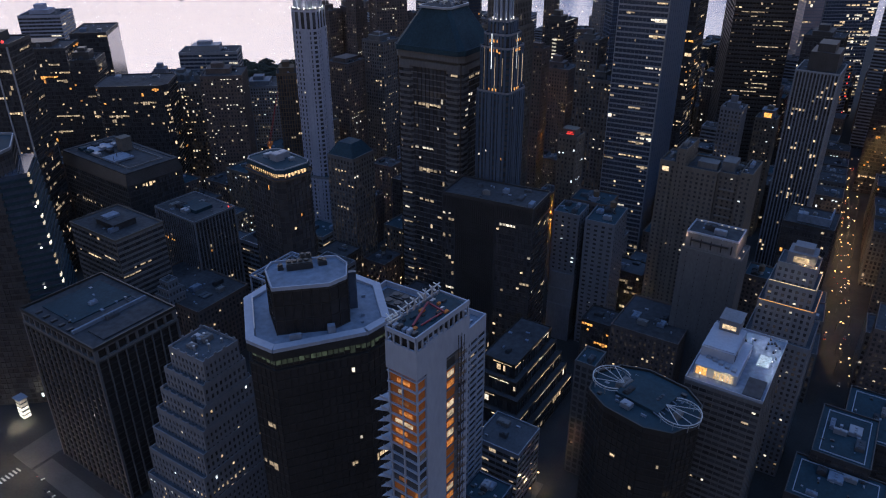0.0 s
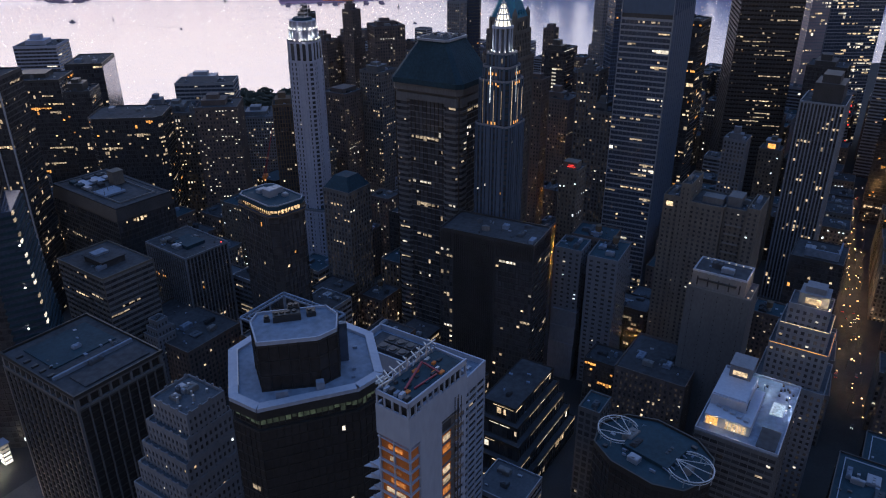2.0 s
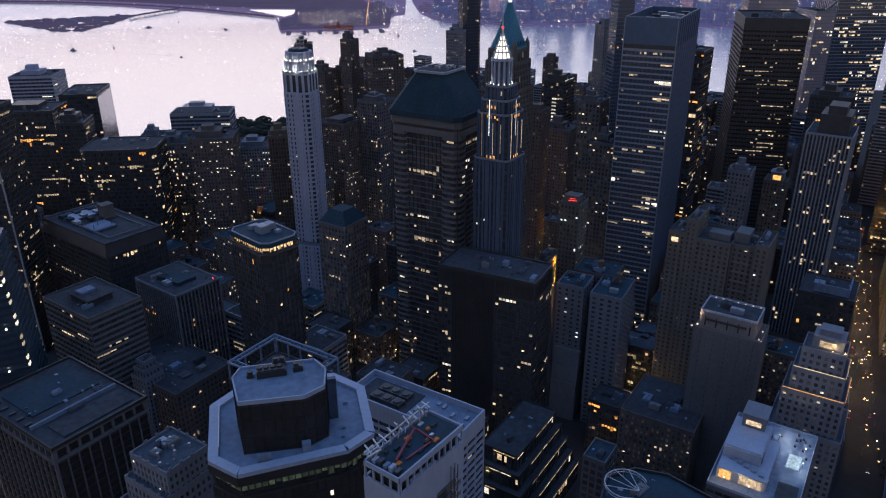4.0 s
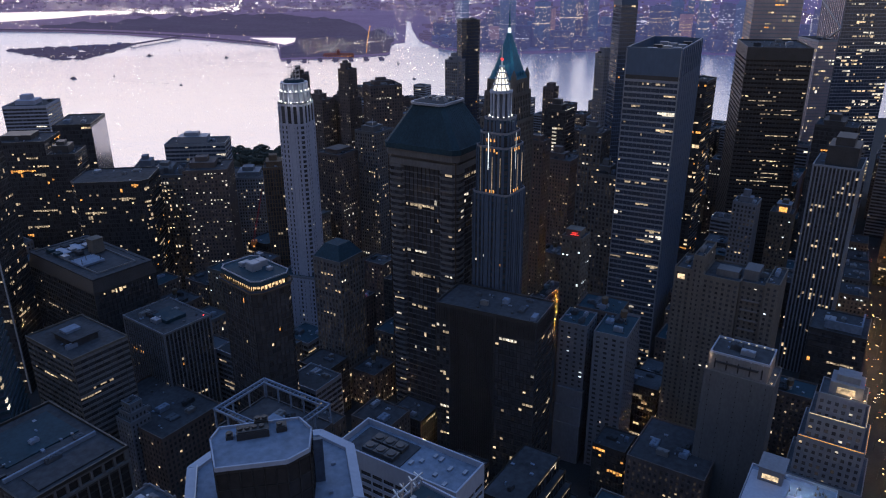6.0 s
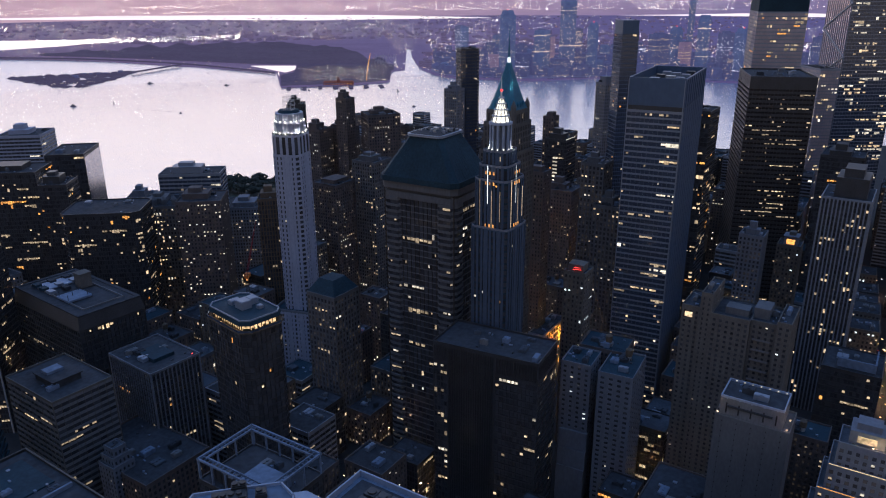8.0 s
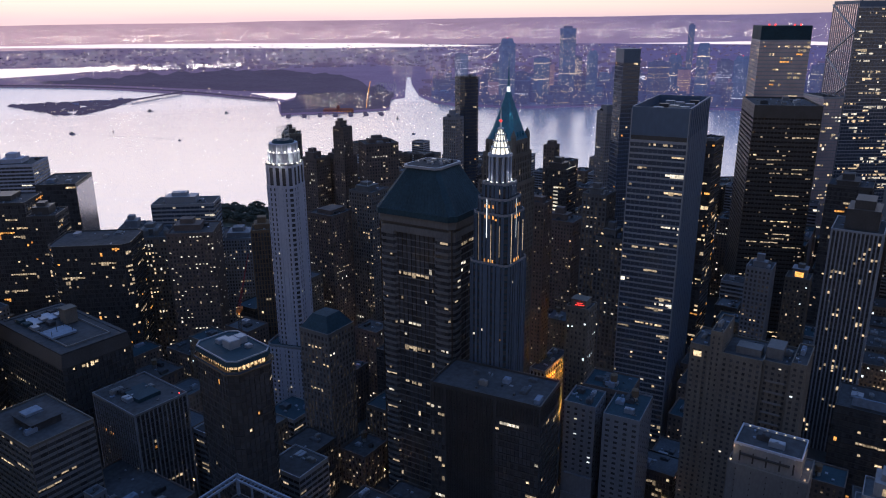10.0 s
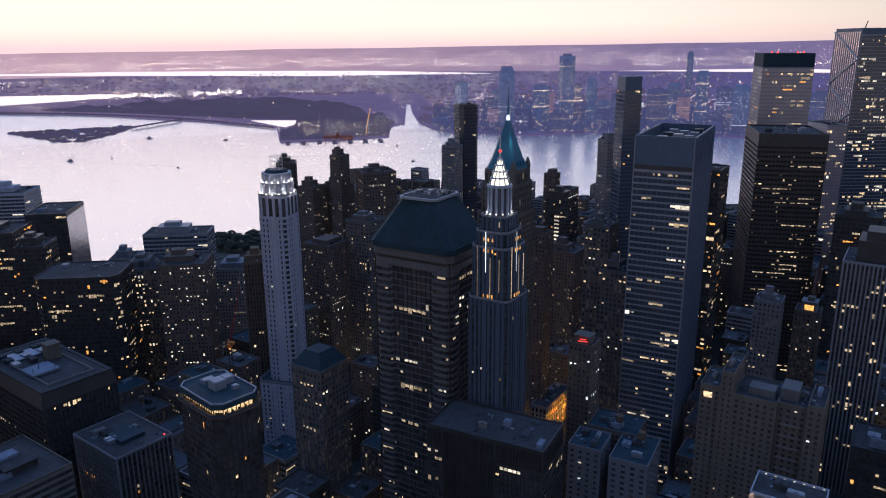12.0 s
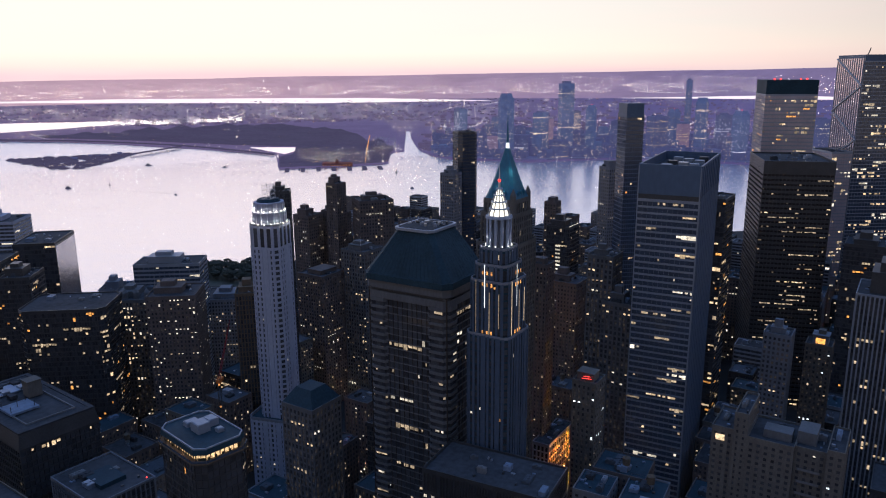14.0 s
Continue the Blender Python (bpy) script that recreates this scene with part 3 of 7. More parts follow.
polar_sheet("backdrop", "far_hills", -75, 75, lambda a: 8800, far_edge, "purple land at the horizon, haze painted as glow", "backdrop", lift=2.0, na=200, nd=10, rise=hill_top)
# these bright sheets shine by painted glow, not by reflection
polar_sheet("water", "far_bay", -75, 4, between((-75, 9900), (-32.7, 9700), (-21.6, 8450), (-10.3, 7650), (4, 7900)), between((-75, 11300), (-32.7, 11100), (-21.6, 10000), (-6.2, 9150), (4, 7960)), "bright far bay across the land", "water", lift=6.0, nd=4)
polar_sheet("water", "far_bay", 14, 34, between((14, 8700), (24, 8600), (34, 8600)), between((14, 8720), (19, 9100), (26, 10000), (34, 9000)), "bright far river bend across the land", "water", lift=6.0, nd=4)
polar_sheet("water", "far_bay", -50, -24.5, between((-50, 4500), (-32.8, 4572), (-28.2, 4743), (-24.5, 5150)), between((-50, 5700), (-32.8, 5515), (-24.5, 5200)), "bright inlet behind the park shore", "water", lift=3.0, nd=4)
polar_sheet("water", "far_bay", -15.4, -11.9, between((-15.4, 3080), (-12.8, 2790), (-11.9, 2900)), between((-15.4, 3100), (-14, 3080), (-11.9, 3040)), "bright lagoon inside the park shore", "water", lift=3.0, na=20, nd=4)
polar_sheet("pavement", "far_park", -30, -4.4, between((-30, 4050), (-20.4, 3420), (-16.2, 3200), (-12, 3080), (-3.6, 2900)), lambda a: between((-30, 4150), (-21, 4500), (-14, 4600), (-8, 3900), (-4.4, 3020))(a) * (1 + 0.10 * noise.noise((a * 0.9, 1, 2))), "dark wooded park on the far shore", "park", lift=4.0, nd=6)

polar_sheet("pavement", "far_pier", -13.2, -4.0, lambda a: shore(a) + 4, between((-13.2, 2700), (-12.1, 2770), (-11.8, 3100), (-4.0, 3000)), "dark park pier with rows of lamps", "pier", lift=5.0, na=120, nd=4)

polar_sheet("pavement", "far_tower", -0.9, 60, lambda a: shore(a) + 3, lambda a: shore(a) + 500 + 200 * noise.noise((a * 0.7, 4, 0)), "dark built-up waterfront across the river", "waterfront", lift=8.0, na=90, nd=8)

# the island: a low wooded shore with houses
isl = Shape()
rng = random.Random(5)
for i in range(240):
    az = -31.9 + 7.7 * rng.random()
    mid = 3090 + 200 * math.sin((az + 24.0) * 0.4)
    d = mid + rng.uniform(-215, 215) * math.sin((az + 31.95) / 7.8 * 3.14)
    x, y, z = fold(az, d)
    r = rng.uniform(9, 22)
    isl.tube(x, y, z - 1, z + rng.uniform(1.0, 4.5), r, r * rng.uniform(0.3, 0.7), 7)
ob = new("island", isl.mesh("island", "far_park"))
tagged(ob, "low dark wooded island in the bay", "island", "", "structure")
isl = Shape()
for i in range(7):
    x, y, z = fold(-29.5 + 4.5 * rng.random(), 3050 + rng.uniform(-60, 60))
    w = rng.uniform(10, 30)
    isl.box(x, y, z - 1, x + w, y + 12, z + rng.uniform(4, 7))
tagged(new("island_house", isl.mesh("island_house", "far_tower")), "low halls among the island's trees", "house", "", "stuff")


def far_lights(name, label, n, seed, az0, az1, d0, d1, tones, r0=1.1, r1=2.6, inner=None):
    """Lamps scattered over the far land, as small lanterns."""
    rg = random.Random(seed)
    made = {}
    for _ in range(n):
        az = rg.uniform(az0, az1)
        a = max(d0, inner(az) + 15) if inner else d0
        if a >= d1:
            continue
        d = a * (d1 / a) ** (rg.random() ** 1.2)
        if noise.noise((az * 0.45, 9 * math.log(d), seed)) < rg.uniform(-0.4, 0.5) or -29 < az < -4 and 2960 < d < 4500 and rg.random() < 0.9:
            continue
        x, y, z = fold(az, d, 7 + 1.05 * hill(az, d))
        r = r0 + (r1 - r0) * rg.random() ** 2.2
        made.setdefault(rg.choice(tones), Shape()).tube(x, y, z, z + 1.6 * r, r, r * 0.6, 4)
    for tone, s in made.items():
        tagged(new(name, s.mesh(name, tone)), label, "lamps", "", "stuff")


far_lights("far_lamps", "scattered town lamps on the far shore", 8500, 11, -38, 40, 2450, 8600, ("far_warm", "far_pale", "far_pale", "far_warm", "amber"), 0.4, 1.3, shore)
far_lights("far_lamps", "bright lamps of the towns along the far bay", 6500, 12, -38, 40, 10600, 14500, ("far_pale", "far_pale", "far_warm"), 0.4, 1.25)
far_lights("far_lamps", "scattered town lamps near the horizon", 4000, 17, -38, 40, 13500, 20000, ("far_pale", "far_pale", "far_warm"), 0.4, 0.9)
far_lights("far_lamps", "dense lamps of the docks beyond the park", 2400, 15, -34, 12, 4900, 7600, ("far_pale", "far_pale", "far_warm"), 0.45, 1.4)
far_lights("far_lamps", "floodlights of the dock yards", 700, 18, -30, -16, 4750, 5300, ("far_pale",), 0.8, 2.0)
far_lights("far_lamps", "lamps of the streets across the river", 6500, 16, -1, 36, 2480, 4600, ("far_warm", "far_pale", "amber", "far_pale"), 0.5, 1.3, shore)
far_lights("shore_lamps", "string of promenade lamps along the far shore", 160, 13, -33, -12.5, 2700, 2750, ("pale",), 1.0, 1.6)
far_lights("pier_lamps", "rows of amber lamps on the park pier", 420, 14, -11.4, -4.6, 2480, 2950, ("far_warm", "warm", "far_pale"), 0.4, 0.9)
marina = Shape()
rg = random.Random(19)
for _ in range(220):
    x, y, z = fold(rg.uniform(-5.6, -3.75), rg.uniform(2900, 3450))
    marina.tube(x, y, z, z + rg.uniform(4, 9), 0.7, 0.3, 4)
tagged(new("marina_masts", marina.mesh("marina_masts", "paint")), "crowd of white masts in the canal marina", "masts", "", "stuff")

# low houses and sheds of the far town
rng = random.Random(21)
town, quay, quay_light = Shape(), Shape(), Shape()
for _ in range(2600):
    az = rng.uniform(-2.0, 40) if rng.random() < 0.75 else rng.uniform(-38, -2)
    a = shore(az) + 25
    if az < -2:
        a = max(a, 4700)
    d = a * (8500 / a) ** (rng.random() ** 1.6)
    if az < -24 and 4350 < d < 5800 or -16 < az < -11 and d < 3150:
        continue
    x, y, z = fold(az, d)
    k = min(1.0, 2600 / d * 1.2)
    w, e, h = rng.uniform(14, 45) * k, rng.uniform(12, 30) * k, rng.uniform(6, 24) * k * (1.9 if az > -1 and d < 3600 else 0.8)
    if az > -1 and d < 3600:
        quay.box(x, y, z - 2, x + w, y + e, z + h)
        for _ in range(rng.randint(1, 7)):
            a, b = x + rng.random() * (w - 3), z + 2 + rng.random() * (h - 4)
            quay_light.box(a, y - 0.6, b, a + rng.uniform(1.2, 3.0), y - 0.2, b + 1.6)
    else:
        town.box(x, y, z - 2, x + w, y + e, z + h)
tagged(new("far_town", town.mesh("far_town", "far_roof")), "low far shore town blocks, haze painted as glow", "town", "", "stuff")

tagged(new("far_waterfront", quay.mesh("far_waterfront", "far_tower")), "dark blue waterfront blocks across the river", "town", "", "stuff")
tagged(new("far_windows", quay_light.mesh("far_windows", "far_glow")), "lit windows of the waterfront blocks", "windows", "", "stuff")


def far_tower(az, d, w, e, h, seed, crown=0, lit=0.10, mat=None):
    """A high building on the far shore: shaft, set-back crown, floors of windows."""
    rg = random.Random(seed)
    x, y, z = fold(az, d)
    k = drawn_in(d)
    b = thing("far_tower", "glass high-rise on the far shore with painted haze glow and many small lit windows", "skyscraper", pose(x, y, z, 0, 0, rg.choice((-20, 10, 25, 57))) @ Matrix.Scale(k, 4), "towers of the far shore")
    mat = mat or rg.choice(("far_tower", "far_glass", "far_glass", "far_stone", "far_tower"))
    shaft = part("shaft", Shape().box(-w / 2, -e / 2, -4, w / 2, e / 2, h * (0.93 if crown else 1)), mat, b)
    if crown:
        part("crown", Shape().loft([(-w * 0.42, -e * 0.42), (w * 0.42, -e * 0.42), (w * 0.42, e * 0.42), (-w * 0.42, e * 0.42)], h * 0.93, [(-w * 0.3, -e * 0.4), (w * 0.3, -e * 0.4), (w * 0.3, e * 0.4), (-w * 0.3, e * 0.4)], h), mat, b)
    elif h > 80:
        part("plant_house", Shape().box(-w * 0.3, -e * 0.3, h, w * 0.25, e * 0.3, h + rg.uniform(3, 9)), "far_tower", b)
    bands, glow = Shape(), Shape()
    for j in range(int(h * 0.92 / 4.4)):
        if j % 2:
            bands.box(-w / 2 - 0.3, -e / 2 - 0.3, j * 4.4, w / 2 + 0.3, e / 2 + 0.3, j * 4.4 + 1.0)
        full = rg.random() < 0.07
        for i in range(int(w / 3.2)):
            if rg.random() < (0.8 if full else lit):
                glow.box(-w / 2 + i * 3.2 + 0.6, -e / 2 - 0.6, j * 4.4 + 1.6, -w / 2 + i * 3.2 + rg.uniform(2.0, 2.8), -e / 2 - 0.2, j * 4.4 + 3.4)
        for i in range(int(e / 3.2)):
            if rg.random() < (0.8 if full else lit):
                glow.box(-w / 2 - 0.6, -e / 2 + i * 3.2 + 0.6, j * 4.4 + 1.6, -w / 2 - 0.2, -e / 2 + i * 3.2 + rg.uniform(2.0, 2.8), j * 4.4 + 3.4)
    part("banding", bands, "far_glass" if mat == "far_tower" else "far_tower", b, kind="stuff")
    if glow.f:
        part("lit_glazing", glow, rg.choice(("far_glow", "warm", "pale", "far_pale_glow")), shaft, kind="stuff")
    if h > 120 and rg.random() < 0.4:
        part("beacon", Shape().tube(0, 0, h, h + 3, 1.6, 1.0, 6), "tail", b, "red roof beacon")


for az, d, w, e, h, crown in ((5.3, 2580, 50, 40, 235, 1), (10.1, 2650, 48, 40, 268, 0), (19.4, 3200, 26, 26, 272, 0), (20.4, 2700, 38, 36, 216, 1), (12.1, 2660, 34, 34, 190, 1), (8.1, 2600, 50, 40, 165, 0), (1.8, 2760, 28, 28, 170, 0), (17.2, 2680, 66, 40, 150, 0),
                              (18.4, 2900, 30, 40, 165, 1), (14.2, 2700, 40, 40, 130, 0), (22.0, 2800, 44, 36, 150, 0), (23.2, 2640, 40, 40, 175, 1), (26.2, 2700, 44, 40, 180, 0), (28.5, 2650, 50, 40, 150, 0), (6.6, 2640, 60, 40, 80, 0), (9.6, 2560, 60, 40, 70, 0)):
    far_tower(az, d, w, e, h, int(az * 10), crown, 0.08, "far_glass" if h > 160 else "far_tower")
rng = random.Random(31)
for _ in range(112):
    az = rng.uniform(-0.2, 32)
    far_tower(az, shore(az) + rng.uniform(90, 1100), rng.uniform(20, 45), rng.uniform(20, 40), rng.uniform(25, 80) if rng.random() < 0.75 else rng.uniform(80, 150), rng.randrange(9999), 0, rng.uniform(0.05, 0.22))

# the island we fly over: one slab of city ground
coast = [(-897, -972), (1695, -972), (1695, 1567), (897, 1545), (418, 1513), (59, 1437), (-119, 1372), (-249, 1313), (-329, 1286), (-403, 1242), (-468, 1156), (-558, 972), (-897, 756)]
city = Shape().loft(coast, -3.0, coast, 0.0)
tagged(new("ground", city.mesh("ground", "asphalt")), "dark asphalt city ground between the towers", "ground", "", "structure")

# ---- the towers, near to far ----
def ring_poly(cx, cy, r, n=24, squash=1.0):
    return [(cx + r * math.cos(6.28319 * i / n), cy + squash * r * math.sin(6.28319 * i / n)) for i in range(n)]


def octagon_tower():
    """Black glass octagon: dark curtain wall, a pale roof terrace with a broad coping, and a glazed penthouse."""
    rng = random.Random(41)
    poly = [(-18, -23), (14, -20.5), (23, -15), (24, 9), (15, 19), (-16, 20), (-26, 11), (-26, -15)]
    b = site("office_tower", "black glass octagonal tower with pale roof terrace and penthouse", "skyscraper", -44.9, 216.7, 15, poly)
    facade(b, rng, poly, 0, 158, wall="black_metal", fh=3.9, bay=2.4, pier=0.14, span=0.5, deep=0.2, lit=0.012, run=0.05, tones=("dim", "dim", "pale", "warm"), single=40, band_top=0.6, pane="glass")
    slot = inset(poly, 1.0)
    facade(b, rng, slot, 158, 162.5, wall="black_metal", fh=4, bay=2.0, pier=0.2, span=0.4, deep=0.2, lit=1.2, run=0.9, tones=("green_dim",), single=10, band_top=0.4)
    part("terrace_edge", Shape().loft(inset(poly, -0.4), 162.5, inset(poly, -0.4), 165.6), "black_metal", b)
    part("terrace", Shape().loft(inset(poly, 0.6), 165.6, inset(poly, 0.6), 165.9), "pale_roof", b, "pale paved roof terrace")
    for s, way, l in sides(inset(poly, 2.6)):
        c = Shape()
        p = [(s[0] + way[0] * k + way[1] * o, s[1] + way[1] * k - way[0] * o) for k, o in ((-1.15, 2.9), (l + 1.15, 2.9), (l, 0), (0, 0))]
        c.loft(p, 165.6, p, 167.0)
        part("coping", c, "white_panel", b, "broad pale coping")
    pent = [(-16, -14), (3, -15.5), (9.5, -12), (11, -3), (8, 3), (-15, 4), (-17.5, -1)]
    facade(b, rng, pent, 165.9, 183.6, wall="black_metal", fh=5.5, bay=3.2, pier=0.25, span=0.35, deep=0.25, lit=0.0, run=0, band_top=0.8, pane="glass")
    pent_roof = part("penthouse_roof", Shape().loft(inset(pent, 0.5), 183.6, inset(pent, 0.5), 184.0), "pale_roof", b, "pale blue flat penthouse roof")
    rim = Shape()
    for s, way, l in sides(inset(pent, 0.5)):
        slab_on(rim, s, way, -0.3, l + 0.3, 0.45, 183.5, 184.9)
    part("parapet", rim, "white_panel", b)
    for x, y, w, d, h in ((-10, -3, 9, 4, 2.2), (-5, 0.4, 4, 2.6, 3.0), (1, -2, 3, 3, 1.6), (-13, -2, 2, 2, 1.2)):
        u = Shape().box(x, y, 184, x + w, y + d, 184 + h).box(x + 0.3, y + 0.3, 184 + h, x + w - 0.3, y + d - 0.3, 184.3 + h)
        for k in range(int(w / 2)):
            u.tube(x + 1 + 2 * k, y + d / 2, 184.3 + h, 184.8 + h, 0.8, 0.8, 10)
        part("cooling_unit", u, "black_metal", pent_roof)
    for x, y, w, d, h in ((1, -18.5, 2.6, 2.2, 3.6), (-12, -19, 4, 1.0, 2.8), (14, -10, 1, 1, 1), (16, 2, 1.4, 1, 1), (13, -14, 1.0, 1, 0.8)):
        part("terrace_unit", Shape().box(x, y, 165.9, x + w, y + d, 165.9 + h), "pale_roof", b)
    for i in range(8):
        part("rail_post", Shape().box(-23.2, -12 + i * 3, 165.9, -23.0, -11.8 + i * 3, 168.6), "steel", b)
    part("rail", Shape().box(-23.25, -12, 168.5, -22.95, 9.2, 168.7), "steel", b)
    part("side_screen", Shape().box(10.8, -4, 165.9, 13.6, -2.6, 181), "blueglass", b, "blue glass stair shaft")
    b.scale.z = 0.987
    for i in range(5):
        bulb(b, -24 + i * 0.8, -16.4 + i * 0.4, 163.5, "amber" if i < 2 else "dim", 0.4)


octagon_tower()


def unfinished_tower():
    """Slender tower under construction: white concrete, open orange floors, jutting balconies, steel on the roof."""
    rng = random.Random(42)
    b = site("apartment_tower", "slender unfinished white concrete tower with open orange floors", "skyscraper", -7.0, 154.6, 53, rect(0, 0, 24, 11))
    b.scale.z = 0.984
    part("core_wall", Shape().box(4.2, 0, 0, 13.2, 0.9, 191), "white_panel", b, "bare white concrete shear wall")
    part("core", Shape().box(5.0, 0.9, 0, 23, 10.2, 184), "concrete", b)
    part("rear_wall", Shape().box(13.2, 10.2, 0, 24, 11, 191), "white_panel", b)
    part("end_wall", Shape().box(23.2, 0, 0, 24, 10.2, 191), "white_panel", b)
    z, k = 4.0, 0
    while z < 180:
        part("floor_slab", Shape().box(0.0, 0.0, z - 0.35, 5.0, 11.0, z), "white_panel", b)
        if z < 170:
            w = 3.4 + 0.8 * math.sin(k * 1.7)
            bal = Shape().loft([(0.2, 11), (4.5, 11), (4.5, 11 + w * 0.55), (-1.6, 11 + w)], z - 0.3, [(0.2, 11), (4.5, 11), (4.5, 11 + w * 0.55), (-1.6, 11 + w)], z)
            bal.box(-0.2, 11.2, z, 0.0, 11 + w * 0.75, z + 1.0)
            part("balcony", bal, "white_panel", b, "jutting white balcony slab")
        lively = 150 < z < 180
        skin = rng.choice(("orange_net", "orange_net", "blueglass")) if lively or rng.random() < 0.25 else rng.choice(("blueglass", "clear", "clear"))
        part("front_bay", Shape().box(0.7, 0.7, z, 0.9, 10.4, z + 3.1), skin, b)
        part("side_bay", Shape().box(0.9, 0.7, z, 4.2, 0.9, z + 3.1), skin if lively else "pane", b)
        # glowing boxes, not lamps, give the open floors their orange
        if lively and rng.random() < 0.7 or rng.random() < 0.16:
            part("work_lamp", Shape().box(0.3, rng.uniform(2, 7), z + 1.0, 0.6, rng.uniform(7, 9), z + 2.2), rng.choice(("ember", "ember", "ember", "dim")), b)
        if not lively and rng.random() < 0.45:
            part("work_lamp", Shape().box(0.3, 0.6, z + 0.8, 0.6, 1.8, z + 3.0), "ember", b)
        nets = 175 > z > 120 or rng.random() < 0.3
        part("opening_floor", Shape().box(13.2, 0.1, z - 0.35, 23.2, 2.0, z), "concrete", b)
        part("side_net", Shape().box(13.5, 0.5, z, 17.8, 0.7, z + 3.2), "orange_net" if nets else "dark_metal", b)
        # a further glowing box brightens the net
        if nets and rng.random() < 0.75:
            part("net_lamp", Shape().box(14.0, 0.2, z + 0.6, 17.0, 0.42, z + 2.6), rng.choice(("ember", "ember", "dim")), b)
        part("glazed_bay", Shape().box(20.0, 0.5, z, 23.6, 0.7, z + 3.2), "pane", b)
        part("spandrel", Shape().box(19.9, -0.05, z - 1.2, 23.9, 0.6, z + 0.7), "white_panel", b)
        z += 3.9
        k += 1
    for x, y in ((0.2, 0.2), (0.2, 5.4), (0.2, 10.3), (4.0, 0.1)):
        part("column", Shape().box(x, y, 0, x + 0.5, y + 0.5, 180), "white_panel", b)
    for i in range(4):
        part("hoist_mast", Shape().box(18.0 + 1.6 * (i % 2), -1.6 + 0.9 * (i // 2), 0, 18.15 + 1.6 * (i % 2), -1.45 + 0.9 * (i // 2), 186), "dark_metal", b)
    for i in range(46):
        part("hoist_rung", Shape().bar((18, -1.6, i * 4), (19.7, -1.6, i * 4 + 4), 0.12), "dark_metal", b)
    # crown: white band, a row of dark openings, steel standing up from the roof
    poly = rect(-0.1, -0.1, 24.1, 11.1)
    band = Shape()
    for s, way, l in sides(inset(poly, 0.6)):
        slab_on(band, s, way, -0.59, l + 0.59, 0.6, 180.5, 190.2)
    part("crown_wall", band, "white_panel", b)
    for s, way, l in sides(inset(poly, 0.5)):
        n = max(2, round(l / 2.4))
        for i in range(n + 1):
            p = Shape()
            slab_on(p, s, way, i * l / n - 0.22, i * l / n + 0.22, 0.48, 190.2, 193.4)
            part("crown_post", p, "white_panel", b)
        p = Shape()
        slab_on(p, s, way, -0.45, l + 0.45, 0.45, 193.4, 194.8 if way[0] < 0.5 else 195.2)
        part("crown_beam", p, "white_panel", b)
    part("crown_core", Shape().box(1.2, 1.2, 186, 22.8, 9.8, 194), "black_metal", b)
    part("roof_deck", Shape().box(0.9, 0.9, 194, 23, 10, 194.4), "slate", b, "wet dark green roof deck")
    for i in range(26):
        y = 10.4 - (i % 3) * 0.5
        x = 0.5 + i * 0.9
        part("roof_steel", Shape().bar((x, y, 195), (x + rng.uniform(-1.2, 1.2), y + rng.uniform(-0.6, 1.0), 195 + rng.uniform(1.0, 3.6)), 0.22), "steel", b)
    part("roof_beam", Shape().bar((0, 10.7, 196.6), (24, 10.7, 197.2), 0.35), "steel", b)
    for i in range(9):
        part("roof_beam", Shape().bar((1.0 + i * 2.7, 9.4, 196.9), (1.6 + i * 2.7 + rng.uniform(-0.5, 0.5), 12.2, 197.4), 0.3), "paint", b)
    for i in range(5):
        part("formwork", Shape().box(0.9, 1.4 + i * 1.7, 194.4, 2.6, 2.4 + i * 1.7, 195.4 + 0.4 * (i % 2)), rng.choice(("white_panel", "dark_metal", "pale_roof")), b)
    for i in range(3):
        part("roof_beam", Shape().bar((0.2, 9.6 + 0.6 * i, 196.4 + 0.3 * i), (3.4, 8.4 + 1.3 * i, 197.0), 0.28), "paint", b)
    part("red_crane", Shape().bar((4, 4.5, 195.2), (15, 8.0, 196.0), 0.5).bar((15, 2.2, 194.9), (15.6, 8.0, 195.3), 0.45).bar((6, 3.2, 194.8), (14, 2.4, 194.9), 0.4), "red_steel", b, "red roof crane jib and formwork")
    for i in range(14):
        x, y = rng.uniform(3, 21), rng.uniform(1.6, 8.6)
        part("roof_crate", Shape().box(x, y, 194.4, x + rng.uniform(0.6, 2.2), y + rng.uniform(0.4, 1.2), 194.6 + rng.uniform(0.2, 0.7)), rng.choice(("slate", "tar", "steel", "orange_net")), b)


unfinished_tower()


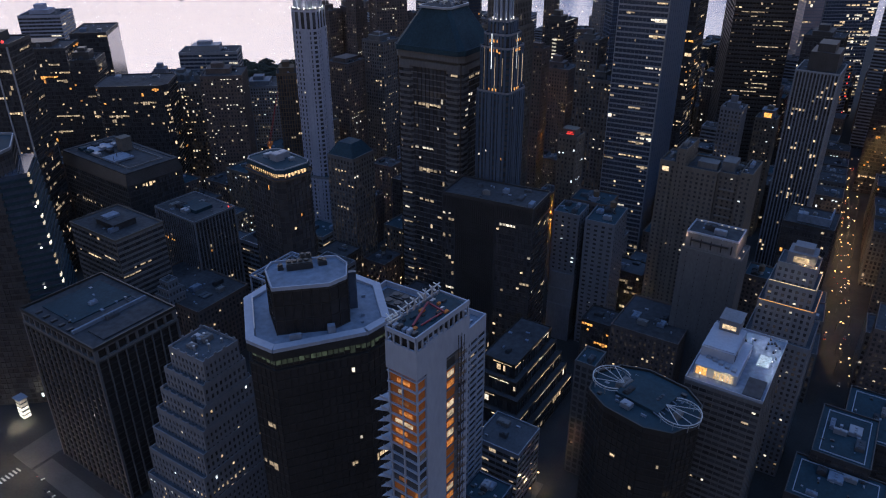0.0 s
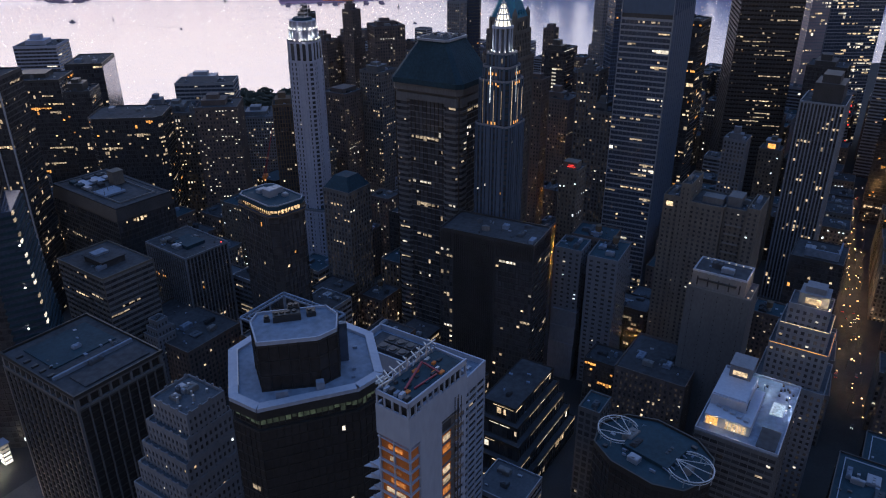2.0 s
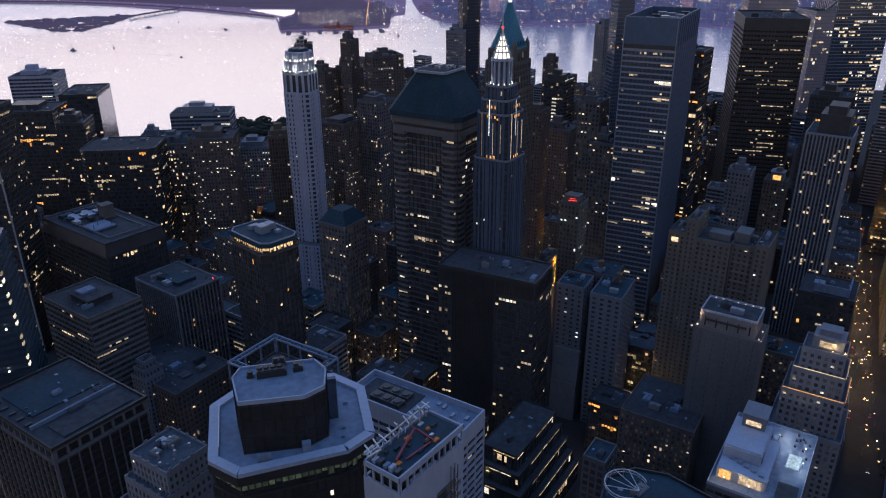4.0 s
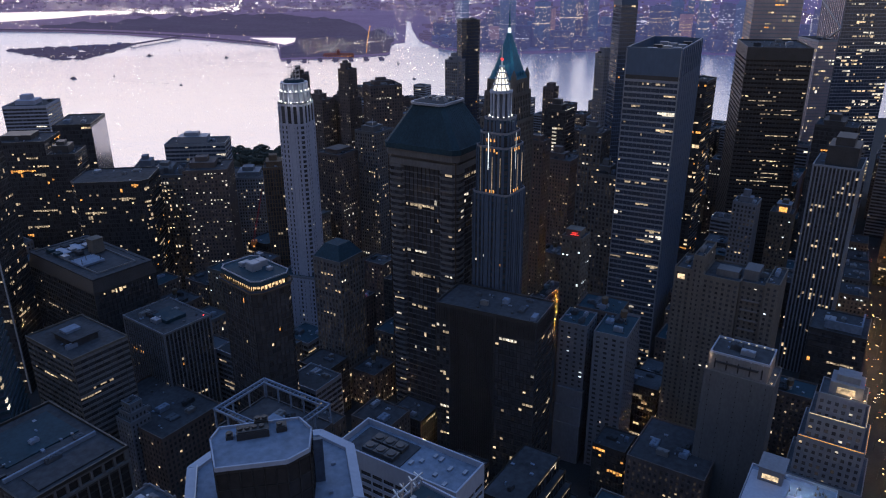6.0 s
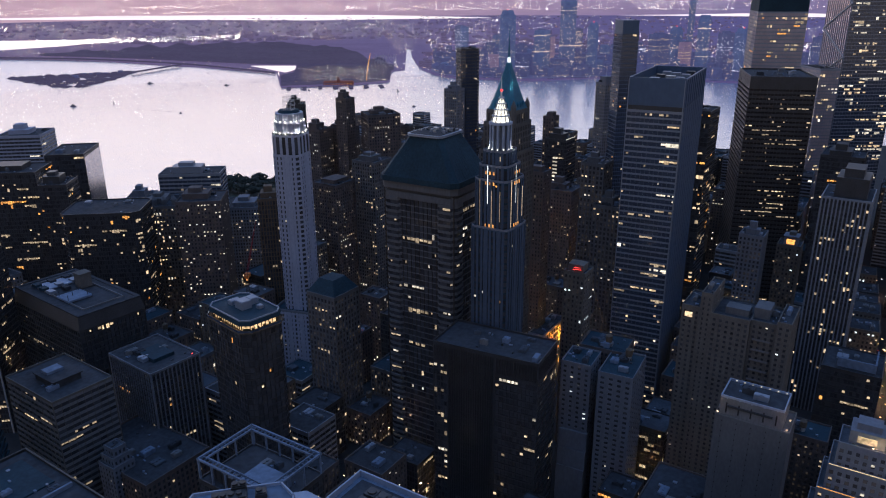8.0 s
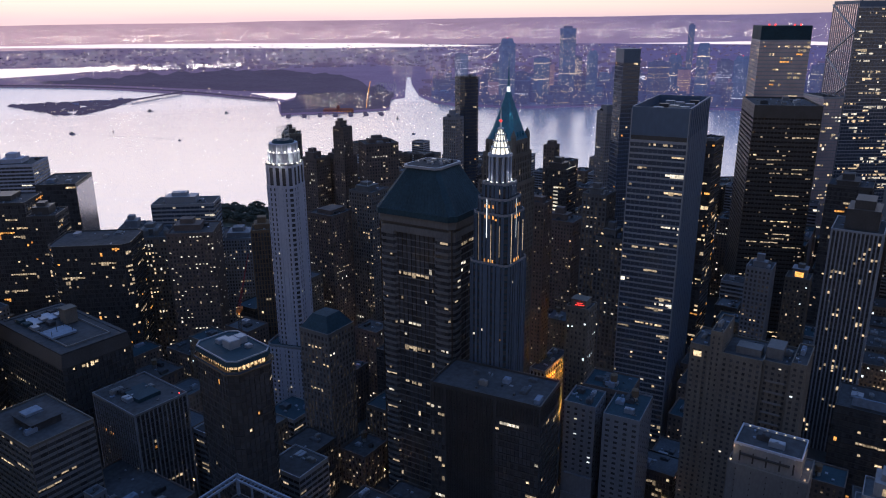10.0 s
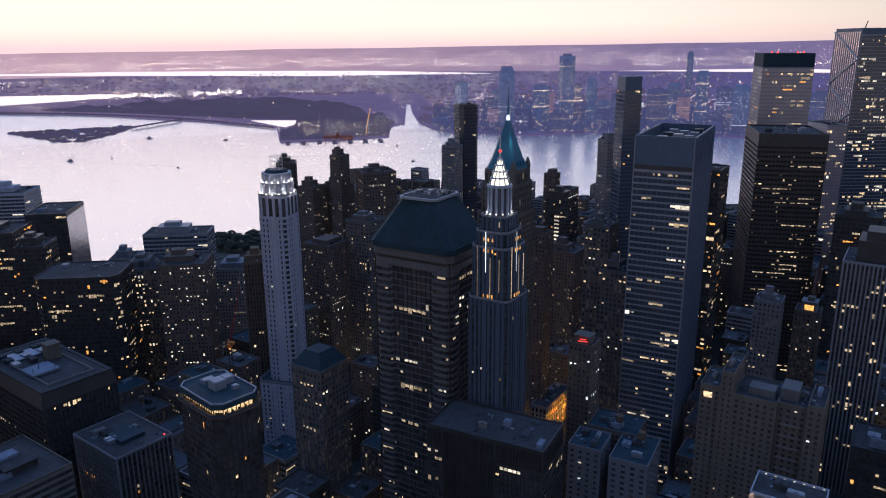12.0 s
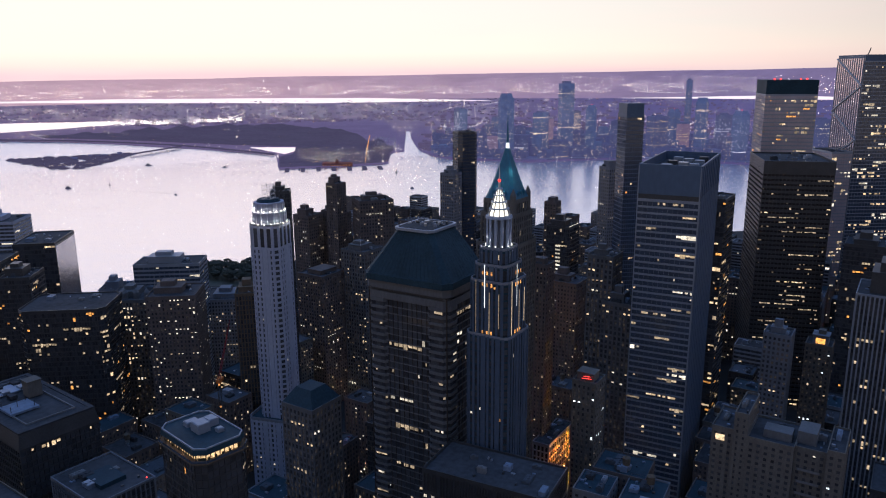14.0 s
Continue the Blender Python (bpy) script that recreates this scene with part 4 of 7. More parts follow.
def cake_tower():
    """White masonry tower that steps back floor by floor."""
    rng = random.Random(43)
    b = site("office_tower", "stepped white masonry tower like a wedding cake", "skyscraper", -97.7, 233.5, 57, rect(-15, -8, 34, 38))
    last = None
    for o, z0, z1 in ((0, 104, 127), (2.6, 96, 117), (5.0, 86, 107), (7.4, 74, 97), (9.8, 62, 87), (12.2, 48, 76), (14.6, 0, 62)):
        z0 = 0 if o == 14.6 else z0
        poly = rect(-o, -o * 0.35, 18 + o * 0.6, 21 + o * 0.8)
        facade(b, rng, poly, z0, z1 - 1.2, wall="limestone", fh=3.4, bay=2.3, pier=1.15, span=1.5, deep=0.35, lit=0.04 if o < 3 else 0.09, run=0.03, tones=("pale", "warm", "cool", "dim"), single=16)
        roof(b, rng, poly, z1 - 1.2, "gravel", 1.2, "limestone", 1 if o else 4, 0.4, False, 5)
        for s, way, l in sides(poly):
            for i in range(int(l / 4.6) if o < 8 else 0):
                t = Shape()
                slab_on(t, s, way, i * 4.6 + 1.2, i * 4.6 + 2.3, 0.02, z1 - 0.05, z1 + 0.9, 0.35)
                part("merlon", t, "limestone", b)
    for i in range(7):
        part("roof_vent", Shape().tube(2 + i * 2.1, 6 + (i % 3) * 4, 125.8, 127.6 + i % 2, 0.5), "steel", b)


cake_tower()

# dark ribbed block by the waterfront
b, rng = block("office_tower", "dark office tower with closely set stone ribs and flat roof", -168.3, 280.5, 55.5, 45.5, 65, 92, 1, wall="grey_stone", band="black_metal", sunk=0.7, pane="glass", fh=4.0, bay=5.0, pier=0.6, span=0.9, deep=0.9, lit=0.003, run=0, tones=("dim",), units=0, clutter=0, band_top=1, ribs=True, core="glass")
facade(b, rng, rect(0.3, 0.3, 45.2, 64.7), 92.4, 99, wall="grey_stone", fh=5.5, bay=5.0, pier=1.1, span=0.5, deep=1.3, lit=0, run=0, panes=False)
roof(b, rng, rect(0, 0, 45.5, 65), 99.2, "tar", 1.3, "black_metal", 3, 0.8, False, 12)
part("roof_screen", Shape().box(2.5, 20.8, 99.2, 43, 21.9, 101.2), "pale_roof", b, "long pale roof screen wall")
part("plant_room", Shape().box(8, 30, 99.2, 40, 58, 99.8), "slate", b)
part("plant_step", Shape().box(8, 4, 99.2, 41, 17, 100.0), "tar", b)
for i in range(5):
    part("roof_duct", Shape().box(2.5, 25 + i * 7, 99.2, 5.5, 26.6 + i * 7, 100.2), "dark_metal", b)
# ribbon-window block
b, rng = block("office_tower", "mid-rise office block with pale concrete bands and ribbon windows", -207.4, 404.2, 55, 34, 50, 96, 2, wall="buff_brick", fh=3.9, bay=4, pier=0.15, span=1.7, deep=0.4, band="concrete", lit=0.012, run=0.12, tones=("warm", "dim", "dim"), units=1)
part("plant_room", Shape().box(9, 14, 96, 24, 34, 100).box(8, 13, 100, 25, 35, 100.5), "tar", b)
part("roof_unit", Shape().box(11, 24, 100.5, 20, 31, 102), "pale_roof", b, "pale cooling unit")
# finned block
b, rng = block("office_tower", "mid-rise office block with pale vertical fins and flat roof", -173.5, 452.9, 53, 34, 46, 86, 3, wall="limestone", fh=3.7, bay=2.6, pier=0.6, span=0.35, deep=0.8, band="dark_metal", lit=0.02, run=0.06, tones=("amber", "dim", "dim"), units=4, clutter=10, ribs=True)
part("plant_room", Shape().box(10, 12, 86, 24, 30, 88.5), "slate", b)
bulb(b, 30, 2, 87, "tail", 0.5)


def terrace_tower():
    """Dark tower with a lit restaurant terrace under its flat roof."""
    rng = random.Random(44)
    poly = rect(0, 0, 25, 37, 4)
    b = site("office_tower", "dark tower with a warm lit terrace under its roof", "skyscraper", -98.7, 404.2, 47, rect(0, 0, 26, 38))
    facade(b, rng, poly, 0, 136.5, wall="dark_metal", fh=3.8, bay=2.6, pier=0.3, span=0.8, deep=0.25, lit=0.012, run=0.02, tones=("amber", "dim", "warm"), single=60)
    deck = part("terrace", Shape().loft(inset(poly, -1.4), 136.5, inset(poly, -1.4), 137.2), "wood", b, "timber terrace deck")
    part("glass_rail", Shape().ring(inset(poly, -1.2), inset(poly, -1.1), 137.2, 138.4), "blueglass", deck)
    lounge = inset(poly, 1.4)
    part("lounge_glow", Shape().loft(inset(lounge, 0.5), 137.2, inset(lounge, 0.5), 141.4), "lounge", b, "warm glowing restaurant hall")
    for s, way, l in sides(lounge):
        n = max(1, round(l / 2.2))
        for i in range(n + 1):
            p = Shape()
            slab_on(p, s, way, i * l / n - 0.12, i * l / n + 0.12, 0.2, 137.2, 141.4, 0.4)
            part("mullion", p, "bronze", b)
    part("roof", Shape().loft(inset(poly, -0.2), 140.6, inset(poly, 0.1), 143.0), "slate", b, "flat blue-grey overhanging roof")
    part("roof_kerb", Shape().ring(inset(poly, 0.4), inset(poly, 0.9), 143, 143.7), "alu", b)
    for x, y, w, d, h in ((9, 15, 6, 7, 4.5), (16, 18, 5, 6, 3.5), (9, 25, 6, 4, 2.4), (16, 10, 3, 3, 2)):
        part("roof_unit", Shape().box(x, y, 142.6, x + w, y + d, 142.8 + h).box(x + 0.4, y + 0.4, 142.6 + h, x + w - 0.4, y + d - 0.4, 143.1 + h), "alu", b)
    for x, y in ((1.2, 14), (1.2, 24), (10, 1.2), (17, 1.2)):
        point_lamp("terrace_light", b.matrix_world @ pose(x, y, 140.4), 260, (1.0, 0.6, 0.28), 0.4)
        bulb(b, x, y, 140.6, "street", 0.3)
    for i in range(16):
        s, way, l = sides(inset(poly, 1.6))[(7, 0, 1, 6)[i % 4]]
        p = Shape()
        slab_on(p, s, way, 0.6 + (i // 4) * l * 0.22, 1.6 + (i // 4) * l * 0.22, 0.6, 136.8, 138.4)
        part("planter", p, "leaf", deck)


terrace_tower()
# low court block between them
b, rng = block("office_building", "low dark courtyard block with cluttered tar roof", -159.6, 395.6, 57, 42, 66, 48, 45, wall="brown_brick", fh=3.6, bay=3, pier=1.4, span=1.5, deep=0.3, lit=0.03, run=0, tones=("warm", "dim"), units=6, clutter=14)
for k in range(3):
    facade(b, rng, rect(-4 + k * 1.6, 22 + k * 1.4, 9 - k, 36 - k * 1.4), 48 + k * 5 if k else 0, 53 + k * 5, wall="limestone", fh=3.2, bay=2.6, pier=1.3, span=1.4, deep=0.3, lit=0.04, run=0, tones=("pale",))
    roof(b, rng, rect(-4 + k * 1.6, 22 + k * 1.4, 9 - k, 36 - k * 1.4), 53 + k * 5, "gravel", 0.8, "limestone", 1, 0.4, False, 3)


def deep_roof_block():
    rng = random.Random(46)
    b = site("office_tower", "broad dark stone block with sloping parapet and sunk roof", "office block", -232.4, 490.7, 53, rect(0, 0, 45, 88))
    facade(b, rng, rect(0, 0, 45, 88), 0, 98, wall="dark_metal", fh=4.0, bay=2.8, pier=0.5, span=0.9, deep=0.5, lit=0.004, run=0.05, tones=("dim", "warm"), single=30)
    out = rect(-0.3, -0.3, 45.3, 88.3)
    part("sloped_parapet", Shape().loft(out, 98, inset(out, 1.6), 106.8), "dark_metal", b)
    part("roof_rim", Shape().ring(inset(out, 1.4), inset(out, 4), 106.6, 107.6), "tar", b)
    part("inner_kerb", Shape().ring(inset(out, 9), inset(out, 9.6), 107, 108.2), "concrete", b)
    part("roof_deck", Shape().loft(inset(out, 2), 106.9, inset(out, 2), 107.1), "tar", b)
    part("tarp", Shape().box(8, 26, 107.8, 24, 42, 109.2), "pale_roof", b, "white flat roof canopy")
    for x, y in ((9, 28), (22, 28), (9, 40), (22, 40), (15, 34)):
        part("mast", Shape().box(x, y, 109.2, x + 0.3, y + 0.3, 113), "dark_metal", b)
    part("stair_head", Shape().box(26, 44, 107.8, 34, 52, 118).box(25.6, 43.6, 118, 34.4, 52.4, 118.5), "buff_brick", b, "pale yellow brick lift head")
    # an unlit white canopy like the tarp, without glazing
    part("skylight", Shape().box(12, 60, 107.8, 30, 74, 108.6), "white_panel", b, "pale flat roof canopy")
    for i in range(9):
        part("roof_unit", Shape().box(8 + (i % 3) * 10, 50 + (i // 3) * 10, 107.8, 12 + (i % 3) * 10, 56 + (i // 3) * 10, 110), rng.choice(("tar", "alu", "slate")), b)


deep_roof_block()


def blue_stepped_tower():
    """Blue-banded tower with a many-sided roof and lit stair ends."""
    rng = random.Random(47)
    poly = [(0, -14), (14, -16), (22, -4), (20, 22), (0, 30), (-24, 20), (-24, -8)]
    b = site("office_tower", "blue banded glass tower with many-sided roof and lit corners", "skyscraper", -265.3, 378.3, 20, poly)
    facade(b, rng, poly, 0, 166, wall="dark_metal", fh=4.0, bay=3.0, pier=0.1, span=1.2, deep=0.3, lit=0.006, run=0.03, tones=("pale", "cool"), core="glass")
    roof(b, rng, poly, 166, "slate", 1.2, "alu", 4, 0.6, False, 10)
    low = [(14, -22), (34, -18), (34, 20), (14, 24)]
    for k in range(31):
        z = 24 + k * 4.2
        o = k * 0.22
        p = [(14, -24 + o), (36 - o, -20 + o), (36 - o, 20), (14, 24)]
        part("terrace_floor", Shape().loft(p, z, p, z + 1.7), "slate", b)
        part("glazed_floor", Shape().loft(inset(p, 0.8), z + 1.7, inset(p, 0.8), z + 4.2), "blueglass", b)
        if k % 3 != 1:
            part("corner_lamp", Shape().box(35.0 - o, -19.6 + o, z + 1.9, 35.9 - o, -16.5 + o, z + 3.6), rng.choice(("pale", "dim", "dim")), b)
        if k % 6 == 2:
            bulb(b, 20 + rng.uniform(0, 10), -23.5 + o, z + 2, "head", 0.6)
    part("plinth", Shape().loft([(14, -24), (36, -20), (36, 20), (14, 24)], 0, [(14, -24), (36, -20), (36, 20), (14, 24)], 24), "dark_metal", b)
    part("entrance_glow", Shape().box(30, -24.5, 1, 36.6, -20.2, 9), "flood", b, "bright white entrance lighting")


blue_stepped_tower()


def hipped_tower():
    """Broad tower with banded corner pavilions, a recessed dark middle and a steep hipped roof."""
    rng = random.Random(48)
    b = site("skyscraper", "broad dark office tower with a steep blue-green hipped roof", "skyscraper", 13.0, 474.5, 59, rect(0, 0, 40, 52))
    facade(b, rng, rect(1.2, 1.2, 38.8, 50.8), 0, 191, wall="bronze", fh=4.0, bay=3.1, pier=0.15, span=0.7, deep=0.4, lit=0.03, run=0.14, tones=("pale", "dim", "dim"), single=50, band="grey_stone", joined=True)
    for x, y in ((0, 0), (27, 0), (0, 37.5), (27, 37.5)):
        c = rect(x, y, x + 13, y + 14.5, 3.2)
        facade(b, rng, c, 0, 186, wall="grey_stone", fh=4.0, bay=3.0, pier=0.0, span=1.6, deep=0.7, lit=0.04, run=0.1, tones=("pale", "dim", "dim"), single=10, joined=True)
    for o, z0, z1, m in ((0.3, 186, 190, "grey_stone"), (1.2, 190, 192, "dark_metal"), (-0.6, 192, 196.5, "grey_stone"), (-1.8, 196.5, 200, "slate")):
        p = inset(rect(0, 0, 40, 52, 3), o)
        part("cornice", Shape().loft(p, z0, p, z1), m, b)
    base = inset(rect(0, 0, 40, 52, 3), -1.0)
    top = rect(7, 14, 32, 36.5, 2)
    part("hipped_roof", Shape().loft(base, 200, top, 224), "slate", b, "steep blue-grey hipped roof")
    part("roof_rim", Shape().loft(inset(top, -1.2), 224, inset(top, -1.2), 225.4), "alu", b)
    part("roof_deck", Shape().loft(inset(top, 0.4), 225.4, inset(top, 0.4), 225.6), "tar", b)
    for i in range(14):
        x, y = rng.uniform(14, 25), rng.uniform(14, 36)
        part("roof_unit", Shape().box(x, y, 225.6, x + rng.uniform(0.6, 2.5), y + rng.uniform(0.6, 2.5), 225.6 + rng.uniform(0.5, 2.0)), rng.choice(("steel", "alu", "dark_metal")), b)
    seams = Shape()
    for (s0, w0, l0), (s1, w1, l1) in zip(sides(base), sides(top)):
        n = max(1, int(l0 / 2.6))
        for i in range(1, n):
            p = (s0[0] + w0[0] * l0 * i / n, s0[1] + w0[1] * l0 * i / n, 200.1)
            q = (s1[0] + w1[0] * l1 * i / n, s1[1] + w1[1] * l1 * i / n, 224.0)
            seams.bar(p, q, 0.16)
    part("roof_seam", seams, "slate", b, kind="stuff")


hipped_tower()


def lantern_tower():
    """Slender stepped stone tower with floodlit crown and lantern."""
    rng = random.Random(49)
    b = site("skyscraper", "slender stepped stone skyscraper with a floodlit white crown", "skyscraper", 38.9, 469.1, 57, rect(-14, -14, 14, 14))
    style = dict(joined=True, wall="tower_stone", fh=3.7, bay=2.7, pier=1.35, span=1.0, deep=0.4, lit=0.02, run=0.0, tones=("dim", "amber", "pale"), band="slate", sunk=0.3, major=3)
    for h, cut, z0, z1 in ((12.2, 2.5, 0, 178), (11, 2.8, 178, 206), (9.4, 2.6, 206, 214), (7.6, 2.2, 214, 222)):
        facade(b, rng, rect(-h, -h, h, h, cut), z0, z1 - 0.8, **style)
        roof(b, rng, rect(-h, -h, h, h, cut), z1 - 0.8, "slate", 1.0, "limestone", 0, 0.5, False, 0)
    for s, way, l in sides(rect(-11, -11, 11, 11, 2.8)):
        if l < 5:
            continue
        for a, z0, z1, tone in ((l * 0.12, 178, 206, "dim"), (l * 0.42, 192, 214, "cool"), (l * 0.58, 174, 200, "dim"), (l * 0.9, 182, 200, "dim")):
            p = Shape()
            slab_on(p, s, way, a - 0.1, a + 0.1, 0.25, z0, z1)
            part("light_strip", p, tone, b, "vertical strip of facade lighting")
        for z in (209, 203, 178, 170, 150):
            for a in (0.35, 0.5, 0.65):
                p = Shape()
                slab_on(p, s, way, l * a - 0.4, l * a + 0.4, 0.1, z, z + 1.8)
                part("window", p, "amber", b)
    for i in range(12):
        a = i * 30 + 15
        x, y = 5.6 * math.cos(radians(a)), 5.6 * math.sin(radians(a))
        part("crown_column", Shape().box(x - 0.55, y - 0.55, 222, x + 0.55, y + 0.55, 236), "white_panel", b, "white floodlit crown column")
        bulb(b, 6.6 * math.cos(radians(a)), 6.6 * math.sin(radians(a)), 222.2, "flood", 0.35)
    part("crown_core", Shape().tube(0, 0, 221, 236, 4.6, 4.6, 12), "limestone", b)
    part("crown_ledge", Shape().tube(0, 0, 236, 237.4, 6.6, 6.4, 12), "white_panel", b)
    for z0, z1, r0, r1 in ((237.4, 240.6, 4.6, 4.3), (241.2, 244.0, 3.7, 3.3), (244.6, 247.2, 2.7, 2.2), (247.8, 250.4, 1.7, 1.0)):
        tier = part("lantern", Shape().tube(0, 0, z0, z1, r0, r1, 12), "flood", b, "glowing white glass lantern")
        part("lantern_ledge", Shape().tube(0, 0, z1, z1 + 0.6, r1 + 0.7, r1 + 0.5, 12), "white_panel", tier)
    for i in range(12):
        a = radians(i * 30)
        part("lantern_rib", Shape().bar((5.6 * math.cos(a), 5.6 * math.sin(a), 237.4), (1.2 * math.cos(a), 1.2 * math.sin(a), 250.6), 0.35), "limestone", b)
    part("spire", Shape().tube(0, 0, 250.5, 256, 0.6, 0.4, 8).tube(0, 0, 256, 262, 0.35, 0.1, 8), "steel", b)
    bulb(b, 0, 0, 254, "tail", 0.9)
    for a in (30, 150, 270):
        point_lamp("crown_light", b.matrix_world @ pose(9 * math.cos(radians(a)), 9 * math.sin(radians(a)), 224), 500, (1.0, 0.95, 0.88), 0.5)


lantern_tower()


def copper_spire_tower():
    """Stone tower under a steep green copper pyramid."""
    rng = random.Random(50)
    b = site("skyscraper", "stone skyscraper with a steep green copper pyramid roof", "skyscraper", 53.9, 596.6, 57, rect(-15, -15, 15, 15))
    for h, z0, z1 in ((15, 0, 196), (13, 196, 216), (11.6, 216, 225)):
        facade(b, rng, rect(-h, -h, h, h, 1.5), z0, z1 - 0.6, wall="buff_brick", fh=3.8, bay=2.4, pier=1.1, span=1.1, deep=0.4, lit=0.02, run=0, tones=("dim",), joined=True)
        roof(b, rng, rect(-h, -h, h, h, 1.5), z1 - 0.6, "slate", 1.2, "buff_brick", 0, 0.5, False, 4)
    r = Shape()
    steps = ((11.4, 225), (8.6, 232), (6.2, 240), (4.0, 248), (2.2, 254), (1.4, 258))
    for (h0, z0), (h1, z1) in zip(steps, steps[1:]):
        r.loft(rect(-h0, -h0, h0, h0, h0 * 0.25), z0, rect(-h1, -h1, h1, h1, h1 * 0.25), z1)
    part("copper_roof", r, "copper", b, "green weathered copper pyramid roof")
    for i in range(4):
        for k in (-4, 0, 4):
            d = Shape().box(k - 0.9, -10.6, 226, k + 0.9, -8.2, 229.4).loft([(k - 1.1, -10.8), (k + 1.1, -10.8), (k + 1.1, -7.6), (k - 1.1, -7.6)], 229.4, [(k - 0.1, -10.8), (k + 0.1, -10.8), (k + 0.1, -7.0), (k - 0.1, -7.0)], 231)
            ob = part("dormer", d, "copper", b)
            ob.rotation_euler = (0, 0, i * math.pi / 2)
    part("lantern", Shape().tube(0, 0, 258, 261.5, 1.3, 1.1, 8), "cool", b, "bright lamp under the spire")
    part("spire", Shape().tube(0, 0, 261.5, 272, 0.9, 0.4, 8).tube(0, 0, 272, 283, 0.35, 0.08, 8), "copper", b)
    for s in (-1, 1):
        part("turret", Shape().tube(s * 10, -10, 216, 228, 2.2, 2.0, 8).tube(s * 10, -10, 228, 233, 2.2, 0.1, 8), "buff_brick", b)
    # two cyan lights hung beside the roof, without fixtures, brighten its copper
    point_lamp("copper_fill_light", b.matrix_world @ pose(-5, -8, 244), 600, (0.4, 0.95, 1.0), 0.5)
    point_lamp("copper_fill_light", b.matrix_world @ pose(-12, 2, 236), 500, (0.4, 0.95, 1.0), 0.5)


copper_spire_tower()


def white_crown_tower():
    """Slender pale stone tower with cut corners and a ring of floodlights at its crown."""
    rng = random.Random(51)
    b = site("skyscraper", "slender pale stone skyscraper with a floodlit round crown", "skyscraper", -108.7, 606.3, 74, rect(-15, -15, 15, 15))
    style = dict(joined=True, wall="pale_stone", fh=3.7, bay=3.3, pier=1.9, span=1.5, deep=0.35, lit=0.03, run=0.0, tones=("dim", "pale", "cool"), band="pale_stone", sunk=0.12, single=30, major=3)
    facade(b, rng, rect(-17, -17, 17, 17, 3), 0, 66, **style)
    roof(b, rng, rect(-17, -17, 17, 17, 3), 66, "slate", 2, "limestone", 2, 0.6)
    facade(b, rng, rect(-11.2, -11.2, 11.2, 11.2, 3.4), 66, 192, **style)
    top = rect(-11, -11, 11, 11, 3.4)
    style.update(fh=9, bay=4.4, pier=2.0, span=1.5, lit=0.0)
    facade(b, rng, top, 192, 207, **style)
    roof(b, rng, top, 207, "slate", 1.0, "limestone", 0, 0.6, False, 0)
    drum = part("crown", Shape().tube(0, 0, 207, 214.5, 10.6, 10.6, 16).tube(0, 0, 214.5, 215.6, 11.4, 11.4, 16), "pale_stone", b, "round lower drum of the crown")
    upper = part("upper_crown", Shape().tube(0, 0, 215.6, 221, 9.6, 9.6, 16).tube(0, 0, 221, 222, 10.2, 10.2, 16), "pale_stone", b, "round upper drum of the crown")
    part("crown_cap", Shape().tube(0, 0, 222, 224, 8.2, 7, 12), "slate", b)
    for i in range(16):
        a = radians(i * 22.5)
        part("crown_column", Shape().tube(11.0 * math.cos(a), 11.0 * math.sin(a), 207, 214.5, 0.5, 0.5, 6), "pale_stone", drum)
        part("upper_column", Shape().tube(10.0 * math.cos(a), 10.0 * math.sin(a), 215.6, 221, 0.4, 0.4, 6), "pale_stone", upper)
        bulb(b, 11.7 * math.cos(a + 0.2), 11.7 * math.sin(a + 0.2), 207.3, "flood", 0.6)
        bulb(b, 10.6 * math.cos(a + 0.2), 10.6 * math.sin(a + 0.2), 215.7, "flood", 0.6)
    for i in range(8):
        a = radians(i * 45 + 11)
        point_lamp("crown_light", b.matrix_world @ pose(13.2 * math.cos(a), 13.2 * math.sin(a), 208.6), 800, (1.0, 0.95, 0.84), 0.4)
        point_lamp("crown_light", b.matrix_world @ pose(11.6 * math.cos(a), 11.6 * math.sin(a), 216.6), 350, (1.0, 0.95, 0.84), 0.4)
    sc = [(-4, -4), (2, -4), (2, 2), (-4, 2)]
    for x, y in sc:
        part("scaffold_pole", Shape().box(x - 0.1, y - 0.1, 220, x + 0.1, y + 0.1, 234), "steel", b)
    for z in (224, 227, 230, 233):
        for (x0, y0), (x1, y1) in zip(sc, sc[1:] + sc[:1]):
            part("scaffold_bar", Shape().bar((x0, y0, z), (x1, y1, z), 0.16).bar((x0, y0, z), (x1, y1, z + 1.4), 0.12), "steel", b)


white_crown_tower()


